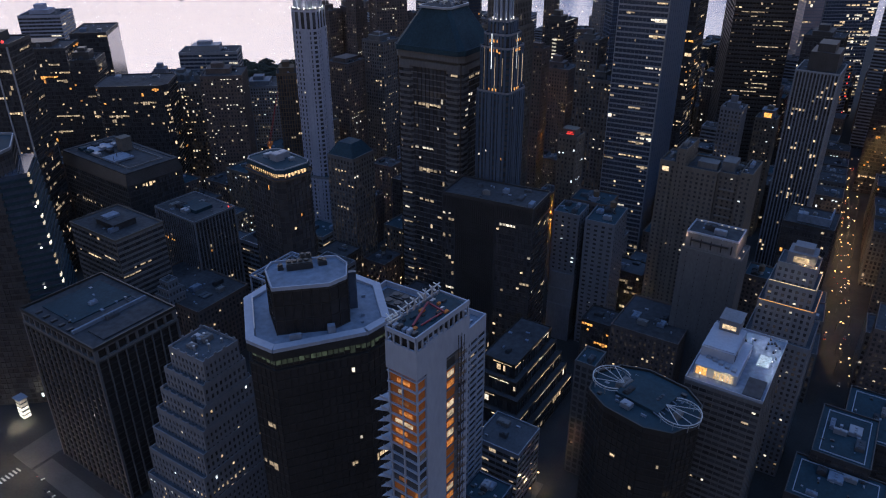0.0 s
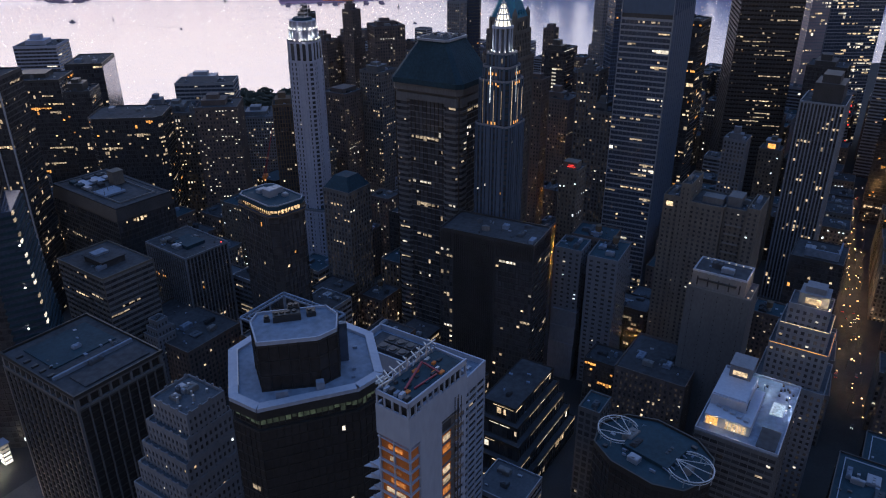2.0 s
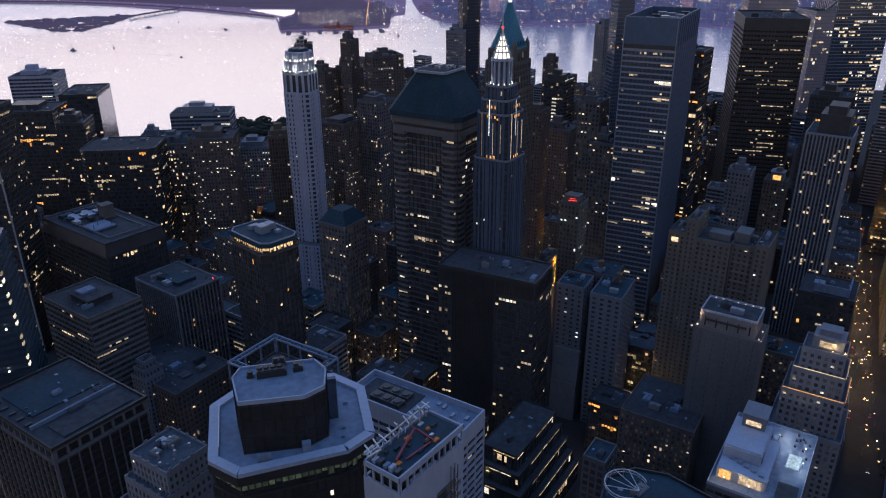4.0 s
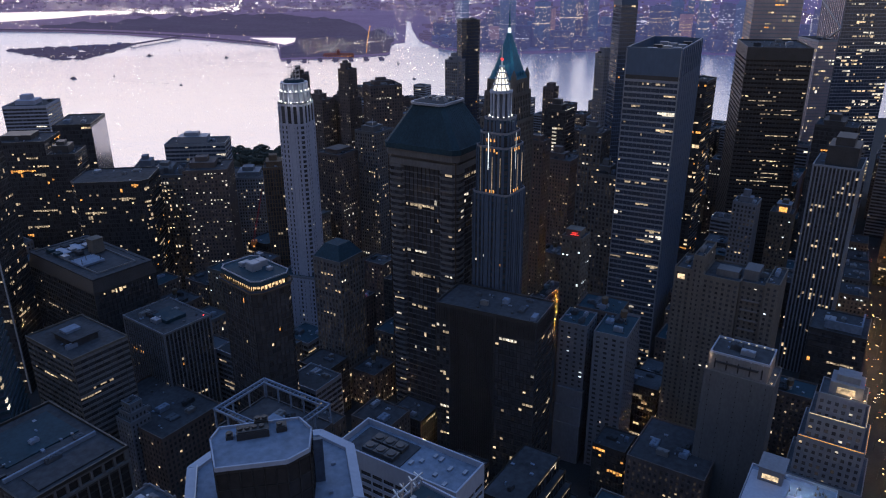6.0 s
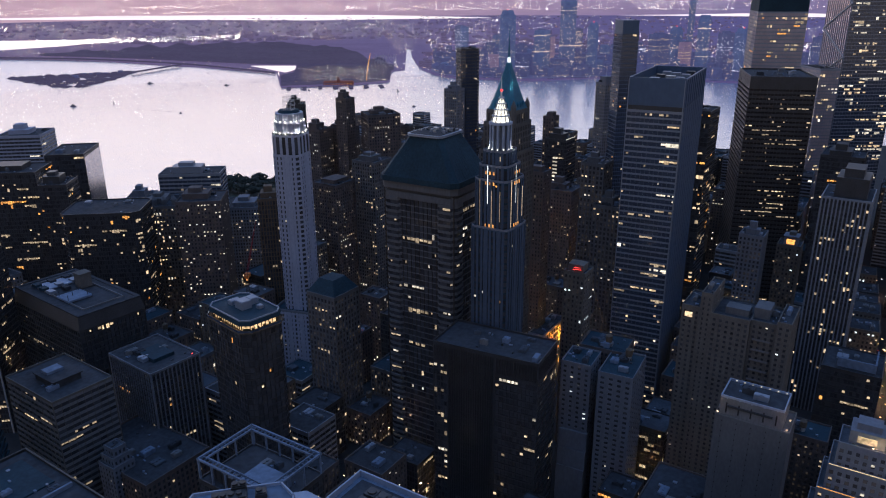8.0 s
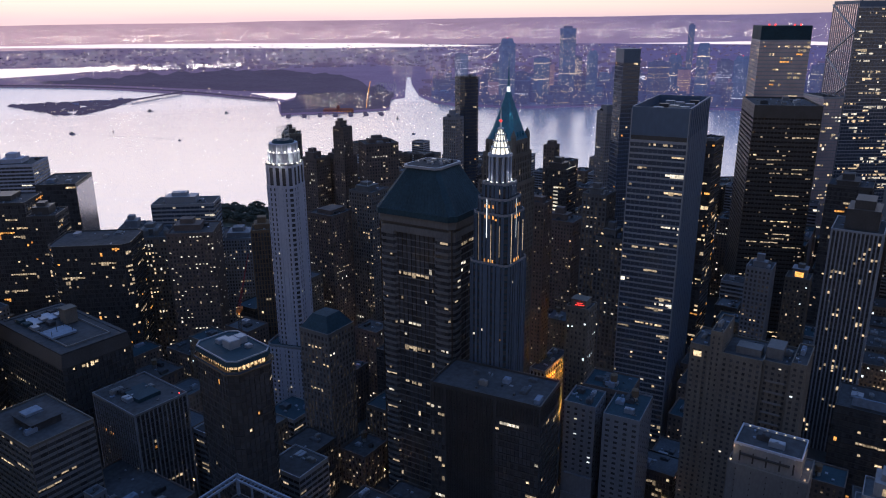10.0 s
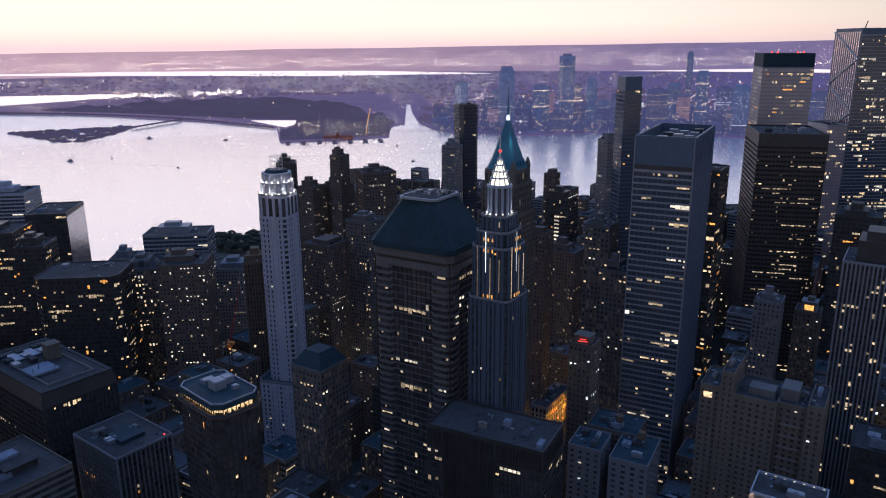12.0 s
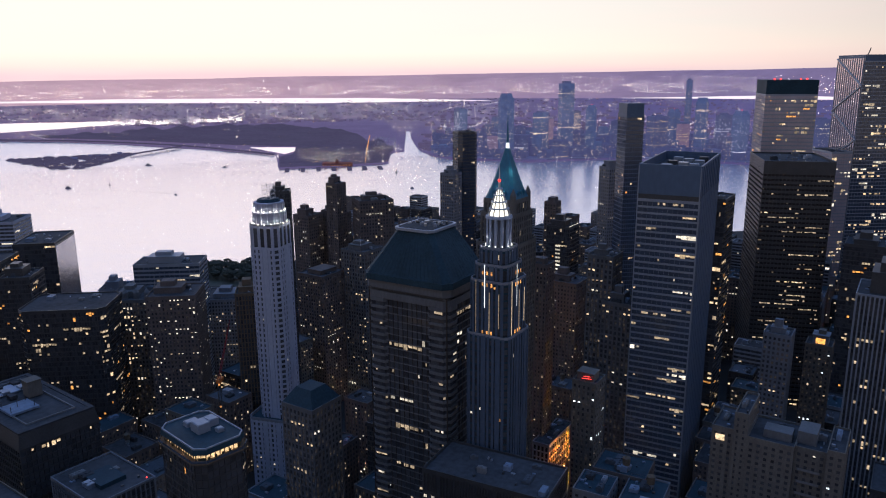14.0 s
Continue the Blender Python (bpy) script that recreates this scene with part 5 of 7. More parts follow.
def fluted_block():
    rng = random.Random(52)
    b = site("office_tower", "dark office tower with fine vertical flutes and lit corner windows", "skyscraper", 56.8, 405.3, 63, rect(0, 0, 30, 63))
    facade(b, rng, rect(0, 25, 30, 54), 0, 117, wall="dark_metal", fh=3.9, bay=1.5, pier=0.55, span=0.2, deep=0.6, lit=0.0, run=0, panes=False, core="dark_metal")
    for y0, y1 in ((0, 25), (54, 63)):
        facade(b, rng, rect(0.1, y0, 29.9, y1), 0, 106, wall="dark_metal", fh=3.9, bay=2.2, pier=0.25, span=1.1, deep=0.3, lit=0.01, run=0.34, tones=("warm", "pale", "warm", "dim"), single=60)
        facade(b, rng, rect(0.05, y0, 29.95, y1), 106.1, 117, wall="dark_metal", fh=10, bay=1.5, pier=0.55, span=0.2, deep=0.6, lit=0.0, run=0, panes=False, core="dark_metal")
    roof(b, rng, rect(0, 0, 30, 63), 117.1, "tar", 1.2, "dark_metal", 5, 0.5, False, 8)
    part("roof_canopy", Shape().box(3, 2, 117.1, 9, 5, 119.5), "pale_roof", b)


fluted_block()


def white_banded_tower():
    """White slab tower with a banded side wall and big roof fans."""
    rng = random.Random(53)
    b = site("office_tower", "white slab tower with banded side wall and roof fans", "skyscraper", 9.0, 259.4, 57, rect(0, 0, 20, 57))
    facade(b, rng, rect(0, 0, 20, 57), 0, 116, wall="white_panel", fh=3.7, bay=5.5, pier=0.5, span=1.5, deep=0.5, lit=0.006, run=0.02, tones=("dim",), single=10)
    part("roof_wall", Shape().ring(inset(rect(0, 0, 20, 57), 0.02), inset(rect(0, 0, 20, 57), 0.7), 116, 122.6), "white_panel", b)
    part("roof_deck", Shape().box(0.6, 0.6, 117, 19.4, 56.4, 120), "pale_roof", b)
    part("plant_deck", Shape().box(2.5, 28, 120, 17.5, 54, 120.5), "tar", b)
    for i in range(2):
        for k in range(3):
            x, y = 6 + i * 6, 34 + k * 5.2
            part("cooling_fan", Shape().box(x - 2.4, y - 2.4, 120.5, x + 2.4, y + 2.4, 122.4).tube(x, y, 122.4, 123.1, 1.9, 1.8, 16), "dark_metal", b, "square roof cooling fan")
    for i in range(8):
        x = 2 + rng.uniform(0, 13)
        part("roof_vent", Shape().box(x, 4 + i * 3, 120, x + rng.uniform(1.5, 3), 5.4 + i * 3, 120.9), "alu", b)


white_banded_tower()


def frame_roof_tower():
    """Tower with an open white frame standing round its roof."""
    rng = random.Random(54)
    b = site("office_tower", "dark office tower with an open pale frame round its roof", "skyscraper", -65.6, 303.0, 57, rect(0, 0, 31, 43))
    b.scale.z = 0.975
    facade(b, rng, rect(0, 0, 31, 43), 0, 107, wall="dark_metal", fh=3.7, bay=3, pier=0.3, span=0.8, deep=0.3, lit=0.015, run=0.03, tones=("dim", "warm"))
    roof(b, rng, rect(0, 0, 31, 43), 107, "tar", 0.8, "dark_metal", 4, 0.5, False, 8)
    for s, way, l in sides(inset(rect(0, 0, 31, 43), 0.9)):
        for o, w in ((0.0, 0.7), (-2.6, 0.5)):
            p = Shape()
            slab_on(p, s, way, -0.8 - o, l + 0.8 + o, o + w, 117.4, 118.4, -o)
            part("roof_frame", p, "pale_roof", b, "pale open roof frame")
        n = max(2, round(l / 9))
        for i in range(n + 1):
            p = Shape()
            slab_on(p, s, way, i * l / n - 0.35, i * l / n + 0.35, 0.7, 107, 117.4)
            part("frame_post", p, "pale_roof", b)
        for i in range(int(l / 2.2)):
            p = Shape()
            slab_on(p, s, way, i * 2.2 + 0.6, i * 2.2 + 0.8, 0.0, 117.6, 118.2, 2.6)
            part("frame_rung", p, "pale_roof", b)
    part("plant_room", Shape().box(4, 6, 107, 18, 24, 112), "pale_roof", b)
    for i in range(4):
        part("roof_unit", Shape().box(2.5 + i * 0.4, 24 + i * 4.0, 107, 6 + i * 0.4, 27 + i * 4, 113.5), "dark_metal", b)


frame_roof_tower()


def stepped_low_block():
    """Low dark block stepping down to the street, its floor edges lit."""
    rng = random.Random(55)
    b = site("office_building", "low dark stepped office block with lit floor edges", "office block", 43.9, 313.4, 57, rect(0, 0, 70, 34))
    for k in range(5):
        z0, z1 = (0, 14) if k == 0 else (14 + (k - 1) * 9, 14 + k * 9)
        p = rect(0 + k * 4.0, 0 + k * 3.2, 70 - k * 2, 34)
        facade(b, rng, p, z0, z1, wall="black_metal", fh=4.4, bay=3, pier=0.2, span=0.9, deep=0.3, lit=0.02, run=0.35, tones=("warm", "pale", "dim"), single=12)
        roof(b, rng, p, z1, "tar", 0.8, "black_metal", 1, 0.4, False, 4)
        for s, way, l in sides(p)[:1] + sides(p)[3:]:
            n = int(l / 7)
            for i in range(n):
                if rng.random() < (0.85 if way == sides(p)[0][1] else 0.3):
                    q = Shape()
                    slab_on(q, s, way, i * 7, i * 7 + rng.uniform(5.0, 6.8), 0.12, z1 - 1.0, z1 - 0.65)
                    part("edge_light", q, rng.choice(("warm", "pale", "dim")), b)


stepped_low_block()
block("office_building", "low blue flat roofed building", 23.9, 231.3, 57, 16, 18, 46, 56, wall="blueglass", fh=3.6, bay=3, pier=0.3, span=1.0, deep=0.2, lit=0.01, run=0, tones=("dim",), roof_mat="slate", units=3, clutter=8)


def ring_tower():
    """Dark tower with rounded ends, a steel ring with spokes on each end of its roof."""
    rng = random.Random(57)
    poly = [(8, 0), (20, 4), (26, 14), (26, 32), (20, 43), (8, 48), (-4, 43), (-9, 32), (-9, 14), (-4, 4)]
    b = site("office_tower", "dark rounded tower with spoked steel rings on its roof", "skyscraper", 97.9, 215.0, 44.5, rect(-12, -4, 28, 50))
    facade(b, rng, poly, 0, 104, wall="black_metal", fh=3.8, bay=2.6, pier=0.16, span=0.8, deep=0.25, lit=0.006, run=0.03, tones=("dim", "warm"), single=30, pane="glass")
    roof(b, rng, poly, 104, "slate", 1.2, "black_metal", 5, 0.6, False, 14)
    for cx, cy, r in ((7, 7.5, 8.5), (7, 39, 8.0)):
        ring = ring_poly(cx, cy, r, 28)
        gap = range(3, 11) if cy < 20 else range(18, 25)
        for i, (p, q) in enumerate(zip(ring, ring[1:] + ring[:1])):
            if i not in gap:
                part("ring_bar", Shape().bar((*p, 107.6), (*q, 107.6), 0.36), "steel", b, "pale steel roof ring")
                part("ring_rail", Shape().bar((*p, 106.4), (*q, 106.4), 0.2), "steel", b)
        for i in range(0, 28, 3):
            if i in gap:
                continue
            part("ring_post", Shape().box(ring[i][0] - 0.15, ring[i][1] - 0.15, 104, ring[i][0] + 0.15, ring[i][1] + 0.15, 107.6), "steel", b)
        away = 0 if cy < 20 else 14
        for i in (2, 5, 8, 11):
            part("spoke", Shape().bar((cx, cy + (6 if cy < 20 else -6), 107.6), (*ring[(i + away + 14) % 28], 107.6), 0.26), "steel", b)
    part("plant_room", Shape().box(2, 14, 104, 18, 34, 105.6), "slate", b)
    for i in range(6):
        part("roof_pipe", Shape().bar((1 + i * 3, 12, 105), (2 + i * 3, 16, 105.2), 0.4), "pale_roof", b)
    part("plaza_lamp", Shape().box(-1, -0.35, 66, 1.5, -0.05, 68.5), "warm", b)


ring_tower()
block("office_building", "low grey stone block with a white-rimmed roof", 79.0, 298.0, 57, 15, 11, 76, 119, wall="grey_stone", fh=3.8, bay=3, pier=1, span=1.2, deep=0.3, lit=0.02, run=0, tones=("dim",), roof_mat="slate", units=1, clutter=2)


def terrace_hotel():
    """Hotel tower with a white penthouse and a floodlit roof terrace."""
    rng = random.Random(58)
    b = site("hotel_tower", "slim hotel tower with bright white roof terrace and penthouse", "hotel", 137.6, 237.8, 57, rect(0, 0, 52, 33))
    facade(b, rng, rect(0, 0, 52, 33), 0, 101, wall="grey_stone", fh=3.3, bay=3.2, pier=0.3, span=1.4, deep=0.3, lit=0.05, run=0.02, tones=("warm", "dim", "dim", "pale"), single=40)
    part("terrace", Shape().box(0.2, 0.2, 101, 51.8, 32.8, 101.5), "pale_roof", b, "pale paved roof terrace")
    for s, way, l in sides(inset(rect(0, 0, 52, 33), 0.35)):
        p = Shape()
        slab_on(p, s, way, -0.3, l + 0.3, 0.3, 101.5, 102.7)
        part("parapet", p, "white_panel", b)
    part("penthouse", Shape().box(6, 12.5, 101.5, 34, 31, 106.5), "white_panel", b, "white rendered penthouse floor")
    part("upper_penthouse", Shape().box(14, 16.5, 106.5, 36, 31, 111.5).box(14.6, 17, 111.5, 35.5, 30.5, 112), "white_panel", b)
    part("stair_head", Shape().box(30, 19, 112, 40, 28, 118).box(29.6, 18.6, 118, 40.4, 28.4, 118.4), "limestone", b)
    part("lounge_window", Shape().box(5.75, 14, 102, 5.98, 22.5, 105.6), "warm", b, "bright lounge glazing")
    part("lounge_window", Shape().box(5.75, 25.5, 102, 5.98, 30, 105.8), "amber", b)
    part("side_window", Shape().box(15, 16.2, 107.4, 20, 16.46, 110), "pane", b)
    part("stair_window", Shape().box(29.8, 20.5, 113.4, 29.96, 26.5, 115.6), "warm", b)
    for i in range(7):
        part("mullion", Shape().box(5.5, 14.2 + i * 1.35, 101.5, 5.74, 14.45 + i * 1.35, 106), "white_panel", b)
    for i in range(5):
        part("roof_unit", Shape().box(8 + i * 1.2, 14 + i * 3, 106.5, 10.5 + i * 1.2, 16 + i * 3, 107.5), "alu", b)
    part("pool", Shape().box(26, 3.5, 101.5, 35, 8.5, 102.0), "pool", b, "pale blue lit pool")
    part("planting_bed", Shape().box(1.5, 1.5, 101.5, 15, 9, 102.3), "tar", b)
    for i in range(26):
        x, y = rng.uniform(34, 50.5), rng.uniform(1.5, 30)
        part("terrace_seat", Shape().box(x, y, 101.5, x + 1.1, y + 0.8, 102.2).box(x, y + 0.6, 102.2, x + 1.1, y + 0.8, 102.8), rng.choice(("dark_metal", "wood", "dark_metal")), b)
    for x, y, p in ((28, 2.5, 1500), (42, 14, 2200), (38, 3, 1500), (3, 18, 700), (3.2, 27.5, 600)):
        bulb(b, x, y, 104.3, "flood", 0.3)
        part("lamp_post", Shape().box(x - 0.06, y - 0.06, 101.5, x + 0.06, y + 0.06, 104.3), "dark_metal", b)
        point_lamp("terrace_light", b.matrix_world @ pose(x, y, 105.2), p, (0.85, 0.9, 1.0) if x > 10 else (1.0, 0.66, 0.34), 0.4)


terrace_hotel()


def terraced_tower():
    """Pale stepped tower with lit terraces near its top."""
    rng = random.Random(59)
    b = site("apartment_tower", "pale stepped tower with glowing terraces near its top", "tower", 184.5, 300.5, 57, rect(-2, -6, 30, 30))
    for k, (o, z1) in enumerate(((0, 86), (3.0, 106), (5.4, 117), (7.6, 127))):
        p = rect(o, -4 + o * 0.8, 30 - o, 28 - o)
        facade(b, rng, p, 0 if k == 0 else z1 - 22, z1, wall="limestone", fh=3.3, bay=2.9, pier=1.5, span=1.5, deep=0.3, lit=0.06, run=0, tones=("pale", "dim", "warm"), single=20, pane="pane")
        roof(b, rng, p, z1, "gravel", 1.1, "limestone", 0, 0.4, False, 5)
        if k in (1, 2):
            q = rect(o, -4 + o * 0.8, 30 - o, 28 - o)
            for s, way, l in (sides(q)[0], sides(q)[3]):
                e = Shape()
                slab_on(e, s, way, 0.5, l - 0.5, 0.15, z1 + 0.7, z1 + 1.0)
                part("edge_light", e, "amber" if k == 1 else "warm", b)
    part("crown_house", Shape().box(11, 4, 127, 22, 17, 133).box(13, 6, 133, 20, 15, 136), "limestone", b)
    part("crown_window", Shape().box(10.8, 7, 128, 10.98, 14, 131), "warm", b)
    for x, y in ((8.6, 8), (9, 3)):
        bulb(b, x, y, 128.2, "street", 0.3)
        point_lamp("terrace_light", b.matrix_world @ pose(x - 0.6, y, 129.4), 600, (1.0, 0.62, 0.3), 0.4)


terraced_tower()


def roof_lamp_tower():
    """Pale tower with near-blank walls and lamps along its roof screen."""
    rng = random.Random(60)
    b = site("hotel_tower", "tall pale near-blank tower with small windows and roof lamps", "hotel", 166.5, 348.0, 57, rect(0, 0, 20, 33))
    b.scale.z = 0.955
    facade(b, rng, rect(0, 0, 20, 33), 0, 117, wall="grey_stone", fh=3.1, bay=7, pier=6.1, span=2.3, deep=0.25, lit=0.03, run=0, tones=("dim", "pale"))
    facade(b, rng, rect(1, 3.5, 19, 31.5), 117, 127, wall="concrete", fh=9, bay=6, pier=4.8, span=3, deep=0.25, lit=0, run=0)
    roof(b, rng, rect(0, 0, 20, 33), 117, "gravel", 0.8, "concrete", 0, 0.4, False, 0)
    roof(b, rng, rect(1, 3.5, 19, 31.5), 127, "tar", 1.2, "white_panel", 2, 0.5, False, 6)
    for i in range(7):
        bulb(b, 18.3, 5.5 + i * 3.8, 127.4, "pale", 0.35)
    for x, y in ((0.6, 32), (0.8, 1.5), (10, 1.5)):
        bulb(b, x, y, 118, "warm", 0.5)
        point_lamp("roof_light", b.matrix_world @ pose(x - 0.5, y, 120), 500, (1.0, 0.62, 0.4), 0.4)
    part("slot_window", Shape().box(-0.02, 8, 122.5, 0.95, 28, 123.3), "dark_metal", b)


roof_lamp_tower()


def brick_slab():
    """Apartment slab with a higher lift tower at one end."""
    rng = random.Random(61)
    b = site("apartment_tower", "grey-brown brick apartment slab with lift tower and balconies", "apartment block", 187.5, 402.1, 57, rect(0, 0, 26, 56))
    style = dict(wall="buff_brick", fh=3.0, bay=3.2, pier=1.8, span=1.5, deep=0.3, lit=0.018, run=0, tones=("pale", "dim", "warm", "cool"), single=20)
    for y0, y1, x0, z in ((0, 7, 0, 141), (7, 20, 2.5, 138), (20, 40, 0.5, 138), (40, 46, 0.3, 149), (46, 56, 2, 139)):
        facade(b, rng, rect(x0, y0, 26, y1), 0, z, **style)
        roof(b, rng, rect(x0, y0, 26, y1), z, "tar", 1.1, "buff_brick", 1, 0.4, False, 3)
    for j in range(38):
        if j % 2 == 0:
            part("balcony", Shape().box(1.0, 9, 20 + j * 3, 2.5, 18, 20.2 + j * 3).box(1.0, 9, 20.2 + j * 3, 1.1, 18, 21.2 + j * 3), "concrete", b)
    part("roof_house", Shape().box(8, 12, 138, 20, 20, 144).box(6, 22, 138, 14, 34, 142), "grey_stone", b)
    part("lit_penthouse", Shape().box(1.7, 50, 133, 1.96, 54, 136), "warm", b)


brick_slab()


def twin_apartments():
    """Pale brick twins with a linking block behind."""
    for x, y, wl, wr, seed in ((113.7, 424.8, 20, 30, 62), (92.7, 439.9, 18, 20, 63)):
        rng = random.Random(seed)
        b = site("apartment_tower", "pale brick apartment tower with paired windows and flat roof", "apartment block", x, y, 62, rect(0, 0, wr, wl), "pale twin towers")
        facade(b, rng, rect(0, 0, wr, wl), 0, 97, wall="limestone", fh=3.2, bay=4.6, pier=2.6, span=1.7, deep=0.3, lit=0.03, run=0, tones=("cool", "pale"), single=30)
        roof(b, rng, rect(0, 0, wr, wl), 97, "slate", 1.0, "limestone", 3, 0.4, seed == 62, 6)
        if seed == 63:
            for k in range(3):
                part("setback", Shape().box(-3 - k * 1.5, -1, 0, 0, wl - 2, 52 - k * 12).box(-3 - k * 1.5, -1, 52 - k * 12, -2.5 - k * 1.5, wl - 2, 53 - k * 12), "limestone", b)
    rng = random.Random(64)
    b = site("apartment_tower", "brown brick linking block behind the pale twins", "apartment block", 115.7, 453.9, 62, rect(0, 0, 22, 28))
    facade(b, rng, rect(0, 0, 22, 28), 0, 98, wall="brown_brick", fh=3.2, bay=3, pier=1.5, span=1.5, deep=0.3, lit=0.02, run=0, tones=("dim",))
    roof(b, rng, rect(0, 0, 22, 28), 98, "slate", 1.0, "brown_brick", 5, 0.4, True, 10)


twin_apartments()

# finned tower over the right-hand street
b, rng = block("office_tower", "blue-grey finned tower with rows of small yellow windows", 299.2, 538.2, 57, 38, 31, 168, 65, wall="alu", fh=3.8, bay=2.5, pier=0.95, span=0.35, deep=0.7, lit=0.09, run=0.10, tones=("warm", "dim", "dim"), single=40, band="dark_metal", ribs=True, walls=(0, 3), units=0)
part("plant_house", Shape().box(7, 4, 168, 34, 24, 182).box(10, 8, 182, 30, 20, 188), "dark_metal", b, "dark stepped plant house")


def black_steel_tower():
    rng = random.Random(66)
    b = site("skyscraper", "massive black steel office tower with rows of lit windows", "skyscraper", 294.2, 755.5, -14, rect(0, 0, 58, 74))
    facade(b, rng, rect(0, 0, 58, 74), 0, 228, wall="dark_metal", fh=4.15, bay=3.2, pier=0.3, span=2.3, deep=0.6, lit=0.10, run=0.55, tones=("dim", "dim", "dim", "warm"), single=70, band_top=9, walls=(0, 3), panes=False, joined=True)
    roof(b, rng, rect(0, 0, 58, 74), 228, "tar", 1.5, "dark_metal", 7, 0.8, False, 14)


black_steel_tower()


def aluminium_slab():
    """Broad aluminium slab: bright floor bands, blank plant storey at the top, plain ribbed long side."""
    rng = random.Random(67)
    b = site("skyscraper", "broad aluminium slab skyscraper with horizontal bands and blank top", "skyscraper", 169.5, 555.5, 63, rect(0, 0, 82, 38))
    facade(b, rng, rect(0, 0, 82, 38), 0, 228, wall="alu", band="alu", fh=4.05, bay=3.0, pier=0.05, span=1.3, deep=0.3, lit=0.03, run=0.42, tones=("warm", "pale", "dim", "dim"), core="blueglass", pane="blueglass", single=60, walls=(3,), joined=True)
    top = rect(0.2, 0.2, 81.8, 37.8)
    part("plant_wall", Shape().loft(top, 228, top, 231), "dark_metal", b)
    part("crown_wall", Shape().ring(inset(rect(0, 0, 82, 38), 0.03), inset(rect(0, 0, 82, 38), 1.2), 231, 250), "blue_panel", b, "blank blue-grey plant storey wall")
    part("side_cladding", Shape().box(0.4, -0.3, 0, 81.6, 0.4, 230.5), "blue_panel", b, "plain blue-grey cladding of the long side")
    part("roof_deck", Shape().box(1, 1, 232, 81, 37, 244), "tar", b)
    for i in range(10):
        part("roof_unit", Shape().box(4 + i * 7, 6 + (i % 3) * 8, 244, 9 + i * 7, 12 + (i % 3) * 8, 248), rng.choice(("alu", "steel", "dark_metal")), b)
    for k in range(10):
        p = Shape()
        slab_on(p, (0, 0), (1, 0), 4 + k * 8.2, 4.5 + k * 8.2, 0.5, 0, 249)
        part("side_column", p, "blue_panel", b, "tall aluminium side column")
    for k in (0, 3):
        p = Shape()
        slab_on(p, (0, 38), (0, -1), k * 12.36, k * 12.36 + 0.6, 0.45, 0, 249)
        part("front_column", p, "alu", b)


aluminium_slab()
block("skyscraper", "slim black glass tower with amber lit floors", 223.4, 652.8, 57, 30, 24, 212, 68, wall="dark_metal", fh=3.9, bay=3, pier=0.15, span=0.8, deep=0.2, lit=0.03, run=0.35, tones=("amber", "warm", "dim"), single=40)


def red_lamp_tower():
    rng = random.Random(69)
    b = site("skyscraper", "pale glass skyscraper with red lamps on its dark top", "skyscraper", 360.0, 918.7, -14, rect(0, 0, 52, 60))
    facade(b, rng, rect(0, 0, 52, 60), 0, 282, wall="pale_alu", band="alu", fh=4.1, bay=3.2, pier=0.12, span=1.2, deep=0.2, lit=0.05, run=0.6, tones=("dim", "warm", "amber", "dim"), core="pink_glass", pane="pink_glass", single=60, walls=(0, 3), joined=True)
    part("dark_top", Shape().box(0.2, 0.2, 282, 51.8, 59.8, 297), "slate", b)
    for x in (8, 14, 34, 40):
        bulb(b, x, 1, 297, "tail", 1.1)


red_lamp_tower()


def braced_tower():
    rng = random.Random(70)
    b = site("skyscraper", "tallest glass tower with braced side and bright office floors", "skyscraper", 496.2, 978.1, 2, rect(-27, 0, 70, 52))
    facade(b, rng, rect(0, 0, 70, 52), 0, 317, wall="alu", fh=4.2, bay=3.4, pier=0.1, span=0.8, deep=0.3, lit=0.04, run=0.8, tones=("pale", "warm", "dim", "pale"), core="blueglass", pane="blueglass", single=80, walls=(0,), joined=True)
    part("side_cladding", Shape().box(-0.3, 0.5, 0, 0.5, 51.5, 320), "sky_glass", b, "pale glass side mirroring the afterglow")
    for i in range(13):
        part("side_fin", Shape().box(-0.9, 1 + i * 4.1, 0, -0.28, 1.6 + i * 4.1, 320), "alu", b)
    part("crown", Shape().box(0.5, 0.5, 317, 69.5, 51.5, 324), "blue_panel", b)
    for k in range(10):
        part("brace", Shape().bar((-0.8, 0 if k % 2 else 52, 10 + k * 31), (-0.8, 52 if k % 2 else 0, 10 + (k + 1) * 31), 1.2), "pale_alu", b)
    part("mast", Shape().bar((8, 8, 324), (12, 10, 332), 0.8), "dark_metal", b)
    bulb(b, 60, 1, 324, "tail", 1.0)
    facade(b, rng, rect(-26, 0, -1, 50), 0, 212, wall="alu", fh=4.2, bay=3.0, pier=0.2, span=0.8, deep=0.3, lit=0.05, run=0.5, tones=("pale", "warm", "dim"), core="pink_glass", pane="pink_glass", single=60, walls=(0, 3), joined=True)
    roof(b, rng, rect(-26, 0, -1, 50), 212, "tar", 1, "alu", 2)


braced_tower()

